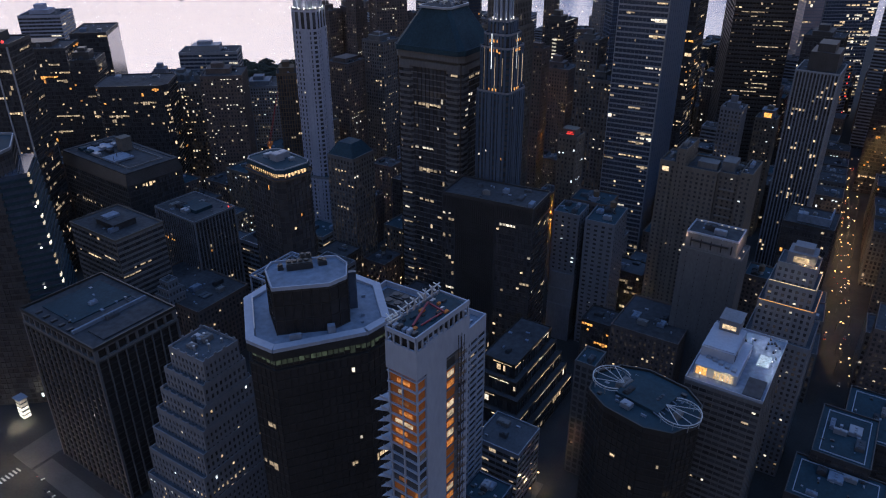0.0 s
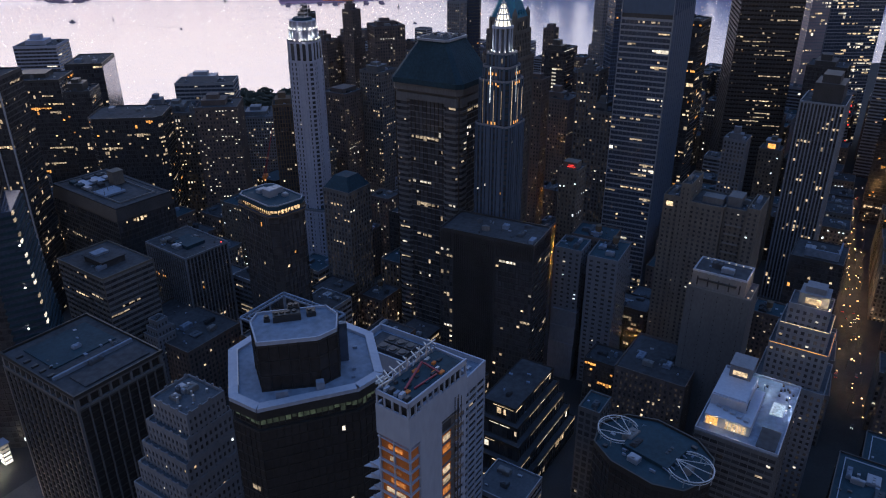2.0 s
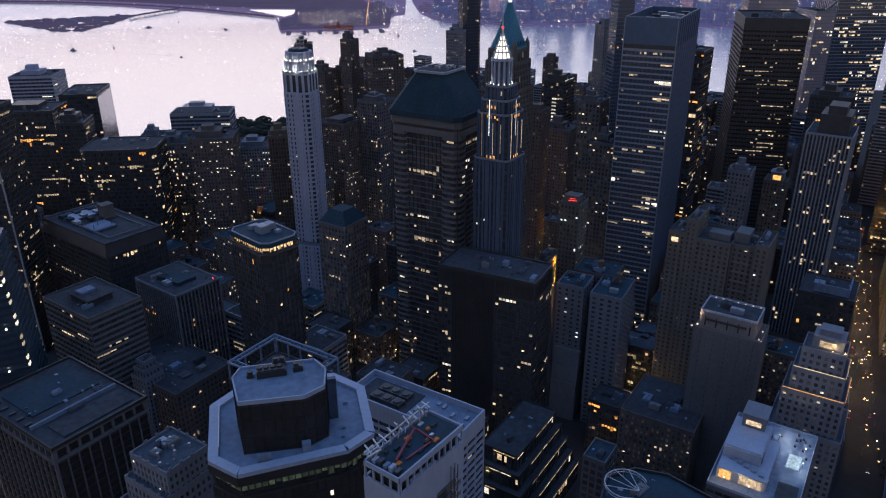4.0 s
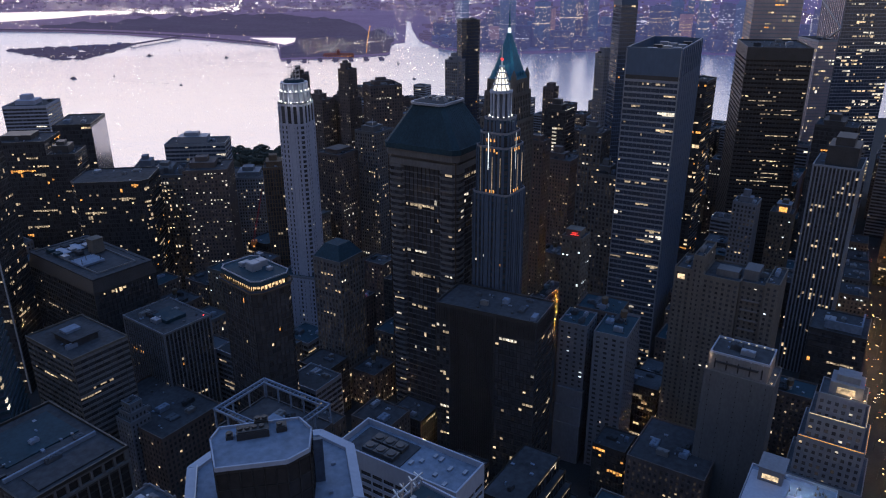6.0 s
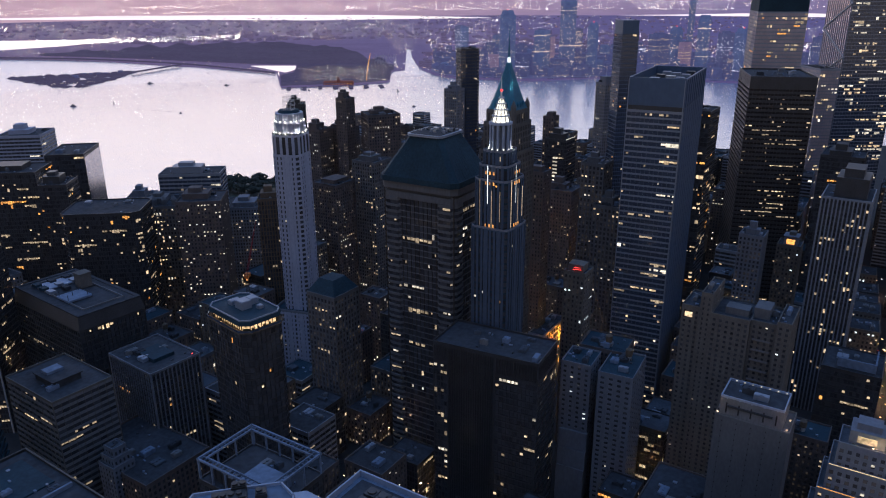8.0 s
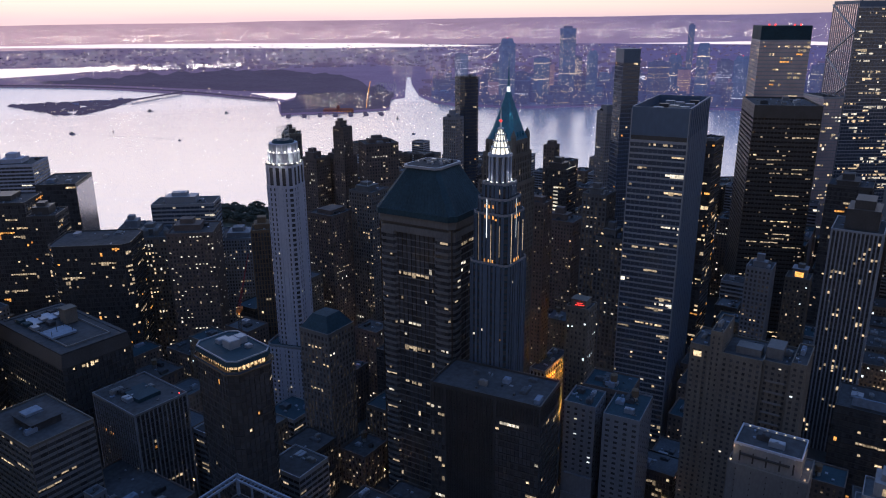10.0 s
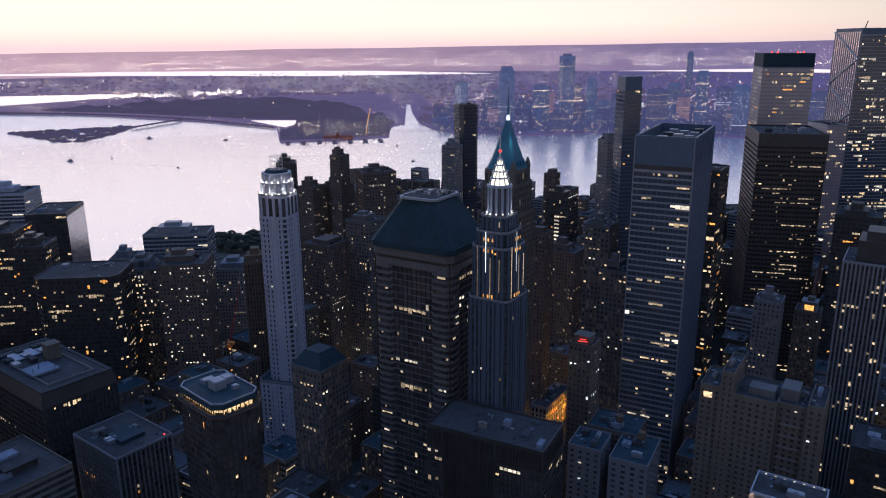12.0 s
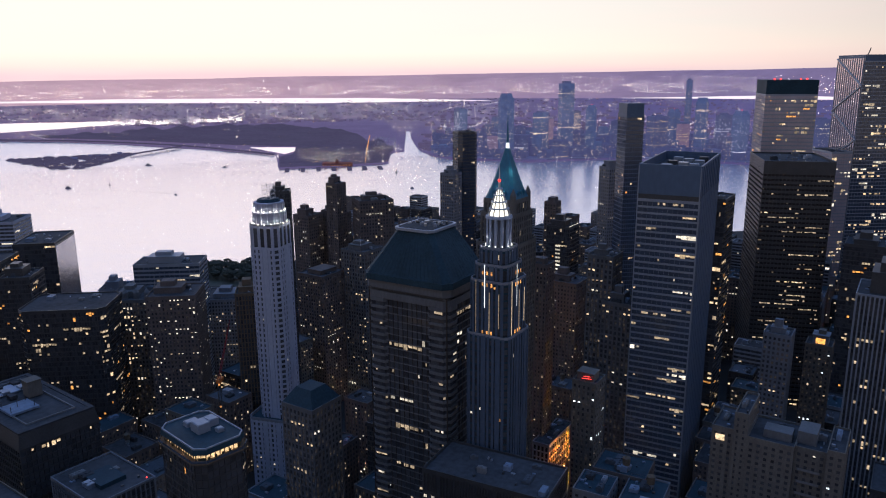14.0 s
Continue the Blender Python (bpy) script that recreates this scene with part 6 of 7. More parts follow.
# ---- the middle distance ----
STYLES = {
    "stone": dict(pane="pane", wall="limestone", fh=3.6, bay=2.9, pier=1.4, span=1.5, deep=0.3, lit=0.10, run=0.12, tones=("pale", "dim", "dim", "warm")),
    "grey": dict(pane="pane", wall="grey_stone", fh=3.7, bay=2.9, pier=1.3, span=1.4, deep=0.3, lit=0.10, run=0.14, tones=("pale", "dim", "dim", "warm")),
    "brick": dict(pane="pane", wall="brown_brick", fh=3.4, bay=2.9, pier=1.5, span=1.5, deep=0.3, lit=0.09, run=0.12, tones=("dim", "warm", "dim", "pale")),
    "buff": dict(pane="pane", wall="buff_brick", fh=3.4, bay=3.0, pier=1.5, span=1.5, deep=0.3, lit=0.08, run=0.10, tones=("dim", "warm", "cool")),
    "black": dict(wall="dark_metal", fh=3.9, bay=2.0, pier=0.2, span=0.9, deep=0.25, lit=0.04, run=0.22, tones=("dim", "dim", "warm", "dim", "amber")),
    "band": dict(wall="alu", fh=3.9, bay=4.5, pier=0.1, span=1.7, deep=0.3, lit=0.02, run=0.16, tones=("pale", "dim")),
    "fins": dict(wall="concrete", fh=3.8, bay=2.4, pier=0.8, span=0.5, deep=0.6, lit=0.05, run=0.08, tones=("warm", "dim")),
}


def mid(name, label, xl, xr, y, z, style, seed, turn=57, deep=None, **more):
    """A block placed to span xl to xr in the camera's view, its near corner about y."""
    a = radians(turn % 90)
    w = (xr - xl) / (math.cos(a) + math.sin(a)) if deep is None else xr - xl
    x = xl + w * math.sin(a) if deep is None else xl
    args = dict(STYLES[style], single=8, joined=True)
    args.update(more)
    made, rng = block(name, label, x, y, turn % 90, w, deep or w, z, seed, **args)
    rg, e = random.Random(seed * 7 + 1), deep or w
    if z > 90 and not args.get("cut"):
        a, b = w * rg.uniform(0.1, 0.3), e * rg.uniform(0.15, 0.35)
        c, d, h = w * rg.uniform(0.6, 0.85), e * rg.uniform(0.65, 0.9), rg.uniform(3.0, 6.5)
        part("roof_house", Shape().box(a, b, z, c, d, z + h).box(a - 0.25, b - 0.25, z + h, c + 0.25, d + 0.25, z + h + 0.4), args["wall"], made)
        if rg.random() < 0.6:
            part("upper_house", Shape().box(a + (c - a) * 0.2, b + (d - b) * 0.25, z + h + 0.4, a + (c - a) * 0.7, b + (d - b) * 0.8, z + h + rg.uniform(3, 6)), args["wall"], made)
        if rg.random() < 0.4:
            part("mast", Shape().tube(a + 1, b + 1, z + h, z + h + rg.uniform(5, 11), 0.22, 0.08, 6), "steel", made)
    return made, rng


b, rng = block("office_tower", "black glass box tower near the harbour", -355.0, 782.5, 100, 55, 37, 153, 6, wall="dark_metal", fh=4, bay=3, pier=0.2, span=0.8, deep=0.2, lit=0.01, run=0.04, tones=("warm", "amber"), joined=True, core="blueglass")
# mirror sheet added over this face alone, for the sky's pale reflection
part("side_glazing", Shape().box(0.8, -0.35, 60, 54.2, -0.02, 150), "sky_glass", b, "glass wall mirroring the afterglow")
mid("office_tower", "pale banded office tower near the harbour", -490.7, -443.8, 864.6, 156, "band", 71, 8, 44, wall="pale_stone")
mid("office_tower", "dark stepped office tower with lit ribbon floors", -413.9, -365.0, 702.5, 152, "black", 72, 8, 40, run=0.3)
mid("office_tower", "dark blue glass office tower", -351.0, -327.1, 683.1, 146, "black", 73, 8, 30)
mid("office_tower", "pale stepped stone block by the harbour", -317.1, -291.2, 778.2, 108, "stone", 74, 8, 26)
mid("office_tower", "pale stone block with ribbon windows", -329.1, -289.2, 745.8, 96, "band", 75, 8, 26)
mid("office_tower", "broad dark tower with rounded top and amber floors", -310.2, -246.3, 632.3, 134, "black", 76, 6, 44, run=0.22, cut=5)
b, rng = mid("office_tower", "grey stone tower with domed roof turrets", -275.3, -235.4, 700.4, 121, "grey", 77, 6, 40, lit=0.16)
for i in range(4):
    part("turret", Shape().tube(6 + i * 9, 8, 121, 126, 2.6, 2.6, 10).tube(6 + i * 9, 8, 126, 129, 2.6, 0.4, 10), "grey_stone", b)
mid("office_tower", "dark tower dotted with bright square windows", -221.4, -183.5, 655.0, 138, "brick", 78, 6, 34, lit=0.18, tones=("pale", "pale", "dim"))
mid("office_tower", "blue-grey banded office slab on the harbour side", -275.3, -215.4, 763.0, 136, "band", 79, 5, 30, lit=0.03, wall="alu", core="blueglass", pane="blueglass")
mid("office_building", "pale classical stone block with lit rows", -225.4, -181.5, 794.4, 92, "stone", 80, 5, 40, lit=0.08)
b, rng = mid("office_tower", "narrow yellow-brown tower with dark window stripes", -149.6, -129.6, 648.5, 142, "fins", 81, 10, 22, wall="wood", lit=0.02)
mid("apartment_tower", "dark brick tower with stepped top by the water", -127.7, -91.8, 886.3, 158, "brick", 82)
mid("apartment_tower", "slim dark brick tower", -111.7, -91.8, 864.6, 195, "brick", 83)
mid("apartment_tower", "broad dark brick block by the water", -149.6, -119.7, 870.0, 160, "brick", 84)
mid("office_tower", "dark flat-topped tower with sparse lights", -73.8, -37.9, 843.0, 180, "brick", 85, 20, 30)
mid("office_tower", "grey stone tower with two bright lit rows", -83.8, -45.9, 756.6, 148, "grey", 86, lit=0.05)
mid("office_tower", "dark stone block in front of the brick towers", -123.7, -81.8, 745.8, 128, "brick", 87)
mid("apartment_tower", "curved dark glass apartment tower", 29.9, 52.9, 951.1, 240, "black", 88, 20, 24, lit=0.02, run=0.04, core="blueglass", pane="blueglass", cut=4)
mid("office_tower", "pale stone slab tower near the water", 8.0, 31.9, 929.5, 196, "stone", 89, 57)
b, rng = mid("apartment_tower", "very slim dark glass tower with bright crown", 176.5, 193.5, 778.2, 268, "black", 90, 10, 18, lit=0.03, run=0.08, core="blueglass", pane="blueglass", wall="blue_panel")
part("crown", Shape().box(0.3, 0.3, 268.5, 16.6, 17.6, 279), "blue_panel", b, "dark metal crown")
mid("apartment_tower", "white slim apartment tower with many windows", 175.5, 195.5, 864.6, 210, "stone", 91, 30, None, lit=0.10)
mid("apartment_tower", "slim dark brick tower", 117.7, 135.6, 864.6, 174, "brick", 92)
b, rng = mid("office_tower", "dark tower with a lit top rim and bright column of windows", 115.7, 149.6, 821.4, 156, "black", 93, run=0.05)
for i in range(12):
    bulb(b, 0.5 + i * 1.9, 0.4, 157.2, "pale", 0.35)
for i in range(10):
    part("window", Shape().box(-0.1, 9.5, 100 + i * 4.0, -0.02 + 0.08, 14.5, 101.6 + i * 4.0), "pale", b)
mid("office_tower", "grey stone tower with columned top", 113.7, 139.6, 605.2, 180, "grey", 94, lit=0.03)
mid("office_tower", "grey stone tower with stepped shoulders", 121.7, 151.6, 589.0, 150, "grey", 95, lit=0.03)
mid("office_tower", "dark stone tower with a pointed roof", 75.8, 95.7, 637.7, 166, "brick", 96)
b, rng = mid("office_tower", "dark stone block with several lit rows of windows", 98.7, 138.6, 702.5, 132, "brick", 97, lit=0.07)
b, rng = mid("office_tower", "brown stone tower with small red roof lamps", 85.8, 105.7, 499.3, 132, "buff", 98, lit=0.05)
part("roof_sign", Shape().bar((1, 9, 134), (1, 3, 134.6), 0.3).bar((1, 8, 135.4), (1, 4, 135.8), 0.3), "tail", b, "red roof lamps on a frame")
mid("office_tower", "red-lit office block behind the finned tower", 464.7, 498.6, 864.6, 98, "band", 99, 20, 30, lit=0.3, tones=("amber", "tail", "amber"))
mid("office_tower", "pale gothic stone tower with ribbed front", 240.0, 265.0, 596.0, 124, "stone", 100, lit=0.02)
mid("office_tower", "dark stepped stone tower", 349.1, 396.9, 691.7, 164, "black", 101)
b, rng = mid("office_tower", "stone tower with a warm lit top house", 275.3, 299.2, 605.2, 112, "buff", 102, lit=0.06)
part("top_house", Shape().box(3, 3, 112, 13, 13, 119).box(2.4, 2.4, 119, 13.6, 13.6, 119.6), "limestone", b)
part("top_window", Shape().box(2.8, 5, 113, 2.98, 11, 117), "amber", b)
b, rng = mid("office_tower", "dark block with blue hipped roof and white gable", -87.8, -53.9, 508.0, 112, "grey", 103, lit=0.02)
part("hipped_roof", Shape().loft(rect(0.5, 0.5, 24, 24), 113, rect(6, 6, 18, 18), 122), "slate", b)
mid("office_tower", "dark tower near the finned tower", 434.0, 478.0, 637.7, 130, "black", 104)
mid("office_tower", "dark office slab seen edge on beyond the street", 329.1, 371.0, 453.9, 92, "brick", 105)
b, rng = mid("office_building", "low block with a pale blue roof screen", 255.3, 303.2, 466.9, 72, "black", 106)
part("roof_screen", Shape().box(4, 4, 73, 26, 5, 79).box(4, 5, 73, 5, 26, 79), "pale_roof", b)
mid("office_tower", "dark brown office tower along a lit street", 249.3, 295.2, 324.2, 70, "brick", 107)
mid("office_tower", "dark office tower with lit corner", 299.2, 351.0, 378.3, 86, "black", 108, lit=0.04)
mid("office_tower", "black glass tower at the edge of the old town", 438.8, 498.6, 691.7, 172, "black", 113)
mid("office_tower", "brown brick tower beside the lit street", 396.9, 440.8, 508.0, 118, "brick", 114)
mid("office_tower", "banded grey tower at the edge of the old town", 504.6, 564.5, 832.2, 190, "band", 115)
mid("office_tower", "dark brick block beside the lit street", 359.0, 402.9, 443.1, 78, "brick", 116)
mid("apartment_tower", "slim black slab behind the pale crowned tower", -130.0, -114.0, 700.0, 213, "black", 117, 8, 16, lit=0.01, run=0.0)
b, rng = mid("office_tower", "dark office tower with warm ribbon floors and pale mullions", -356.0, -311.0, 520.0, 194, "black", 118, 4, 34, run=0.2, tones=("warm", "dim", "dim"))
for i in range(5):
    part("mullion", Shape().box(i * 11.0 - 0.5, -0.9, 0, i * 11.0 + 0.5, -0.1, 193), "pale_alu", b, "broad pale full-height mullion")
bulb(b, 40, 3, 195.2, "tail", 1.0)
b, rng = block("office_building", "low brick block with a red neon gable on its roof", -62.0, 588.0, 57, 16, 14, 46, 120, wall="brown_brick", fh=3.5, bay=2.9, pier=1.4, span=1.4, deep=0.3, lit=0.06, run=0, tones=("dim", "warm"), units=2, clutter=3, joined=True)
for p, q in (((1, 1, 46.6), (1, 13, 46.6)), ((1, 1, 46.6), (1, 7, 52.5)), ((1, 13, 46.6), (1, 7, 52.5))):
    part("neon_bar", Shape().bar(p, q, 0.5), "tail", b, "glowing red neon edge")
b = thing("tower_crane", "slim lattice tower crane with amber work lamps", "crane", pose(-150, 597, 0))
for x, y in ((-1, -1), (1, -1), (1, 1), (-1, 1)):
    part("mast_leg", Shape().box(x - 0.15, y - 0.15, 0, x + 0.15, y + 0.15, 96), "dark_metal", b)
for i in range(24):
    part("mast_brace", Shape().bar((-1, -1, i * 4), (1, -1, i * 4 + 4), 0.14).bar((1, -1, i * 4), (1, 1, i * 4 + 4), 0.14), "dark_metal", b)
boom = part("boom", Shape().bar((-0.6, 0, 95), (13, -6, 142), 0.4).bar((0.8, 0, 95), (13, -6, 142), 0.4).bar((0, 0.8, 97), (13, -6, 142), 0.3), "red_steel", b, "raised red boom")
for i in range(9):
    k = 0.08 + i * 0.1
    part("boom_brace", Shape().bar((-0.6 + 13.6 * k, -6 * k, 95 + 47 * k), (0.8 + 12.2 * (k + 0.05), -6 * (k + 0.05), 95 + 47 * (k + 0.05)), 0.2), "red_steel", boom)
part("cab", Shape().box(-1.6, -1.6, 92.4, 1.6, 1.6, 95).box(-2.0, 1.0, 93, 2.0, 5.0, 95.4), "orange_net", b, "orange slewing cab and counterweight")
for z in (30, 52, 74, 91):
    bulb(b, 0.5, -1.6, z, "amber", 0.8)
FOOT.append((pose(-150, 597, 0).inverted(), -5, -5, 5, 6))
# pale-edged flat roofs in the right foreground
for x, y, wr, wl, z, seed in ((195.5, 221.6, 30, 40, 44, 109), (204.4, 250.7, 40, 26, 50, 110), (231.4, 265.9, 44, 30, 46, 112)):
    b, rng = block("office_building", "low dark block with pale-edged flat roof", x, y, 57, wr, wl, z, seed, wall="dark_metal", fh=3.6, bay=3, pier=0.5, span=1.2, deep=0.3, lit=0.01, run=0, tones=("dim",), units=4, clutter=10, roof_mat="slate")
    part("roof_edge", Shape().ring(rect(3, 3, wr - 3, wl - 3), rect(3.4, 3.4, wr - 3.4, wl - 3.4), z, z + 0.5), "white_panel", b, "thin pale roof edge")
mid("office_building", "low dark block with roof vents", 103.7, 159.6, 343.7, 58, "brick", 111, units=5)

# ---- the orange-lit front in the gap ----
b, rng = block("office_building", "old stone front floodlit deep orange in a narrow street", 91.0, 622.0, 57, 44, 14, 27, 121, wall="limestone", fh=4.4, bay=3.4, pier=1.2, span=1.0, deep=0.5, lit=0.3, run=0.4, tones=("amber",), single=60, walls=(0,))
for x in (3, 13, 23, 33):
    point_lamp("flood_light", b.matrix_world @ pose(x, -9, 6 + x * 0.3), 24000, (1.0, 0.27, 0.025), 0.6)
    part("lamp_post", Shape().box(x - 0.1, -7.1, 0, x + 0.1, -6.9, 6), "dark_metal", b)
    bulb(b, x, -7, 6, "street", 0.5)
FOOT.append((pose(65.8, 516.6, 0, 0, 0, 0).inverted(), 0, 0, 36, 104))
FOOT.append((b.matrix_world.inverted(), -10, -24, 50, 0))
# the busy avenue that runs out past the finned tower
AVENUE = pose(302, 467, 0, 0, 0, 61.3)
FOOT.append((AVENUE.inverted(), -150, -8, 420, 8))

# ---- filler blocks of the old street grid ----
CU, SU = math.cos(radians(57)), math.sin(radians(57))
LANES_V = (-26, 100, 166, 224, 284, 350, 434, 540)


def g(u, v, z=0.0):
    """A place on the street grid: u along the streets, v across them."""
    return (WIDE * (u * CU - v * SU), LONG * (u * SU + v * CU), z)


def bend(u):
    """The bent street: its place across the grid."""
    return -30 + (u - 457) * 0.09


def free(x, y, turn, wr, wl):
    m = pose(x, y, 0, 0, 0, turn)
    for i in range(6):
        for j in range(6):
            p = m @ Vector((wr * i / 5, wl * j / 5, 0))
            for inv, x0, y0, x1, y1 in FOOT:
                q = inv @ p
                if x0 - 2.5 < q.x < x1 + 2.5 and y0 - 2.5 < q.y < y1 + 2.5:
                    return False
    return True


rng = random.Random(8)
for k in range(-4, 10):
    for v in (11.0, -11.0 - 27):
        p = AVENUE @ Vector((k * 31 + rng.uniform(-1, 1), v, 0))
        if free(p.x, p.y, 61.3, 26, 25):
            kind = rng.choice(("brick", "buff", "black", "grey"))
            block("office_building", "dark office block along the busy avenue", p.x, p.y, 61.3, 25, 24, rng.uniform(34, 58), rng.randrange(99999), units=2, clutter=3, group="blocks along the avenue", **dict(STYLES[kind], single=0, joined=True, lit=0.14))

rng = random.Random(7)
WORDS = {"stone": "pale stone", "grey": "grey stone", "brick": "dark brown brick", "buff": "buff brick", "black": "black glass", "band": "banded grey"}
crowd = Gather()
for u in range(236, 1120, 32):
    for v in range(-460, 1000, 32):
        wr, wl = rng.uniform(19, 29), rng.uniform(19, 29)
        uu, vv = u + rng.uniform(-2, 3), v + rng.uniform(-2, 3)
        x, y = g(uu, vv)[:2]
        if y > 1437 or y < 254 or abs(x) > 0.67 * y + 90 or x < -500 + max(0, 972 - y) * 0.2 and y > 951 or y > 746 and x < -300 or y > 1080 and x < -180:
            continue
        near = [lane for lane in (bend(uu), *LANES_V[1:]) if abs(vv + wl / 2 - lane) < 5.5 + wl / 2 and uu < 760]
        if near and y < 648:
            for vv in (near[0] + 5.6, near[0] - 5.6 - wl):
                x, y = g(uu, vv)[:2]
                if free(x, y, 57, wr, wl):
                    near = []
                    break
        if near or not free(x, y, 57, wr, wl):
            continue
        far = min(1.0, max(0.0, (y - 324) / 540))
        z = rng.uniform(22, 46) + far * rng.uniform(5, 55)
        if x < -170 and y > 746:
            z = rng.uniform(14, 30)
        kind = rng.choice(("stone", "grey", "brick", "brick", "buff", "black", "black", "band"))
        args = dict(STYLES[kind], single=0, joined=True)
        args["lit"] *= 1.6
        args["tones"] = (rng.choice(args["tones"]), "dim")
        if y > 690:
            block("", "", x, y, 57, wr, wl, z, rng.randrange(99999), units=2, clutter=3, roof_mat=rng.choice(("tar", "tar", "gravel", "slate")), into=crowd, **args)
        else:
            block("office_building", WORDS[kind] + " infill block with a cluttered flat roof", x, y, 57, wr, wl, z, rng.randrange(99999), units=2, clutter=3, tank=rng.random() < 0.25, roof_mat=rng.choice(("tar", "tar", "gravel", "slate")), group="infill blocks of the street grid", **args)
crowd.finish("infill_block", "crowded dark blocks of the old town beyond", "buildings")


# ---- streets: lamps, cars, crossings ----
road_marks = Shape()
rng = random.Random(90)


def street_lamp_at(x, y, turn, mat="street"):
    b = thing("street_lamp", "tall steel street lamp with a glowing amber head", "street lamp", pose(x, y, 0, 0, 0, turn), "street lamps")
    part("pole", Shape().tube(0, 0, 0, 8.5, 0.13, 0.08, 6), "dark_metal", b)
    arm = part("arm", Shape().bar((0, 0, 8.4), (1.8, 0, 8.9), 0.1), "dark_metal", b)
    part("head", Shape().box(1.5, -0.28, 8.65, 2.4, 0.28, 9.0), mat, arm, "glowing lamp head")
    return b


lamp = None
for lane in LANES_V:
    for k in range(10):
        u = 210 + k * 60 + rng.uniform(-16, 16)
        x, y, _ = g(u, (bend(u) if lane < 0 else lane) + (5 if k % 2 else -5))
        if abs(x) > 0.7 * y + 60 or y > 1350:
            continue
        m = pose(x, y, 0, 0, 0, 57 + (-90 if k % 2 else 90))
        if lamp is None:
            lamp = street_lamp_at(x, y, 57 + (-90 if k % 2 else 90))
        else:
            copy_thing(lamp, m)
for k in range(30):
    u = 440 + k * 13 + rng.uniform(-4, 4)
    x, y, _ = g(u, bend(u) + (4.5 if k % 2 else -4.5))
    copy_thing(lamp, pose(x, y, 0, 0, 0, 57 + (-90 if k % 2 else 90)))
for u in (96, 240):
    for k in range(6):
        x, y, _ = g(u + (6 if k % 2 else -6), -60 + k * 54)
        copy_thing(lamp, pose(x, y, 0, 0, 0, 147 + (90 if k % 2 else -90)))
for u, v, p in ((470, -29, 2500), (580, -19, 4000), (680, -10, 6000), (400, 112, 6000), (500, 110, 5000), (620, 110, 5000), (300, 350, 5000), (255, 434, 4000), (100, 300, 2600), (98, 370, 3600), (470, 224, 5000), (336, 355, 4000)):
    point_lamp("street_light", pose(*g(u, v, 8.2)), p, (1.0, 0.52, 0.18), 0.5)


for k in range(26):
    p = AVENUE @ Vector((-60 + k * 17 + rng.uniform(-3, 3), 7 if k % 2 else -7, 0))
    copy_thing(lamp, pose(p.x, p.y, 0, 0, 0, 61.3 + (-90 if k % 2 else 90)))
for k in range(9):
    p = AVENUE @ Vector((-50 + k * 48, 0, 8.4))
    point_lamp("street_light", pose(*p), 2600, (1.0, 0.58, 0.28), 0.5)
# lights without lamps of their own, added to lift the dark street walls
for lane in LANES_V:
    for k in range(5):
        u = 250 + k * 95
        x, y, z = g(u, bend(u) if lane < 0 else lane, 8.3)
        if abs(x) < 0.62 * y + 20:
            point_lamp("street_light", pose(x, y, z), 3200, (1.0, 0.60, 0.30), 0.5)
point_lamp("street_light", pose(120, 437, 8.4), 14000, (1.0, 0.45, 0.12), 0.5)
point_lamp("street_light", pose(-272, 712, 8.4), 9000, (1.0, 0.72, 0.45), 0.5)


def car_at(kind):
    b = thing("car", "dark parked car with lit lamps", "car", pose(0, 0, 0), "cars on the streets")
    body = part("body", Shape().loft(rect(-2.2, -0.9, 2.2, 0.9, 0.25), 0.35, rect(-2.15, -0.86, 2.15, 0.86, 0.25), 0.9), "car", b)
    part("cabin", Shape().loft(rect(-1.3, -0.82, 1.0, 0.82), 0.9, rect(-0.9, -0.66, 0.5, 0.66), 1.45), "pane", b)
    for x in (-1.4, 1.4):
        for y in (-0.86, 0.7):
            part("wheel", Shape().loft([(x + 0.33 * math.cos(a * 0.785), y) for a in range(8)][:1] + [(x + 0.33, y), (x + 0.33, y + 0.16), (x - 0.33, y + 0.16)], 0.02, [(x - 0.33, y), (x + 0.33, y), (x + 0.33, y + 0.16), (x - 0.33, y + 0.16)], 0.66), "dark_metal", b)
    for y in (-0.7, 0.4):
        part("headlight", Shape().box(2.12, y, 0.55, 2.26, y + 0.32, 0.78), "head", body)
        part("tail_light", Shape().box(-2.26, y, 0.6, -2.12, y + 0.32, 0.8), "tail", body)
    return b


car = car_at(0)
car.matrix_world = pose(*g(96, 300), 0, 0, 147)
for k in range(18):
    lane = rng.choice((-26, -26, -26, 100, 100, 284, 350, 434))
    s = rng.choice((-1, 1))
    u = rng.uniform(225, 760)
    x, y, _ = g(u, (bend(u) if lane < 0 else lane) + s * rng.choice((1.8, 4.6)))
    copy_thing(car, pose(x, y, 0.01, 0, 0, 57 + (180 if s > 0 else 0)))
for k in range(22):
    s = rng.choice((-1, 1))
    p = AVENUE @ Vector((rng.uniform(-60, 400), -s * rng.choice((1.8, 4.6)), 0.01))
    copy_thing(car, pose(p.x, p.y, 0.01, 0, 0, 61.3 + (180 if s > 0 else 0)))
for k in range(8):
    s = rng.choice((-1, 1))
    x, y, _ = g(96 + s * rng.choice((2, 5.4)), rng.uniform(150, 470))
    copy_thing(car, pose(x, y, 0.01, 0, 0, 147 + (180 if s > 0 else 0)))
# made-up lit hall that stands in for a bright glow at the tower's foot
b = thing("entrance_pavilion", "made-up glass hall for a bright white glow at a tower's foot", "pavilion", pose(-261.3, 348.0, 0, 0, 0, 57))
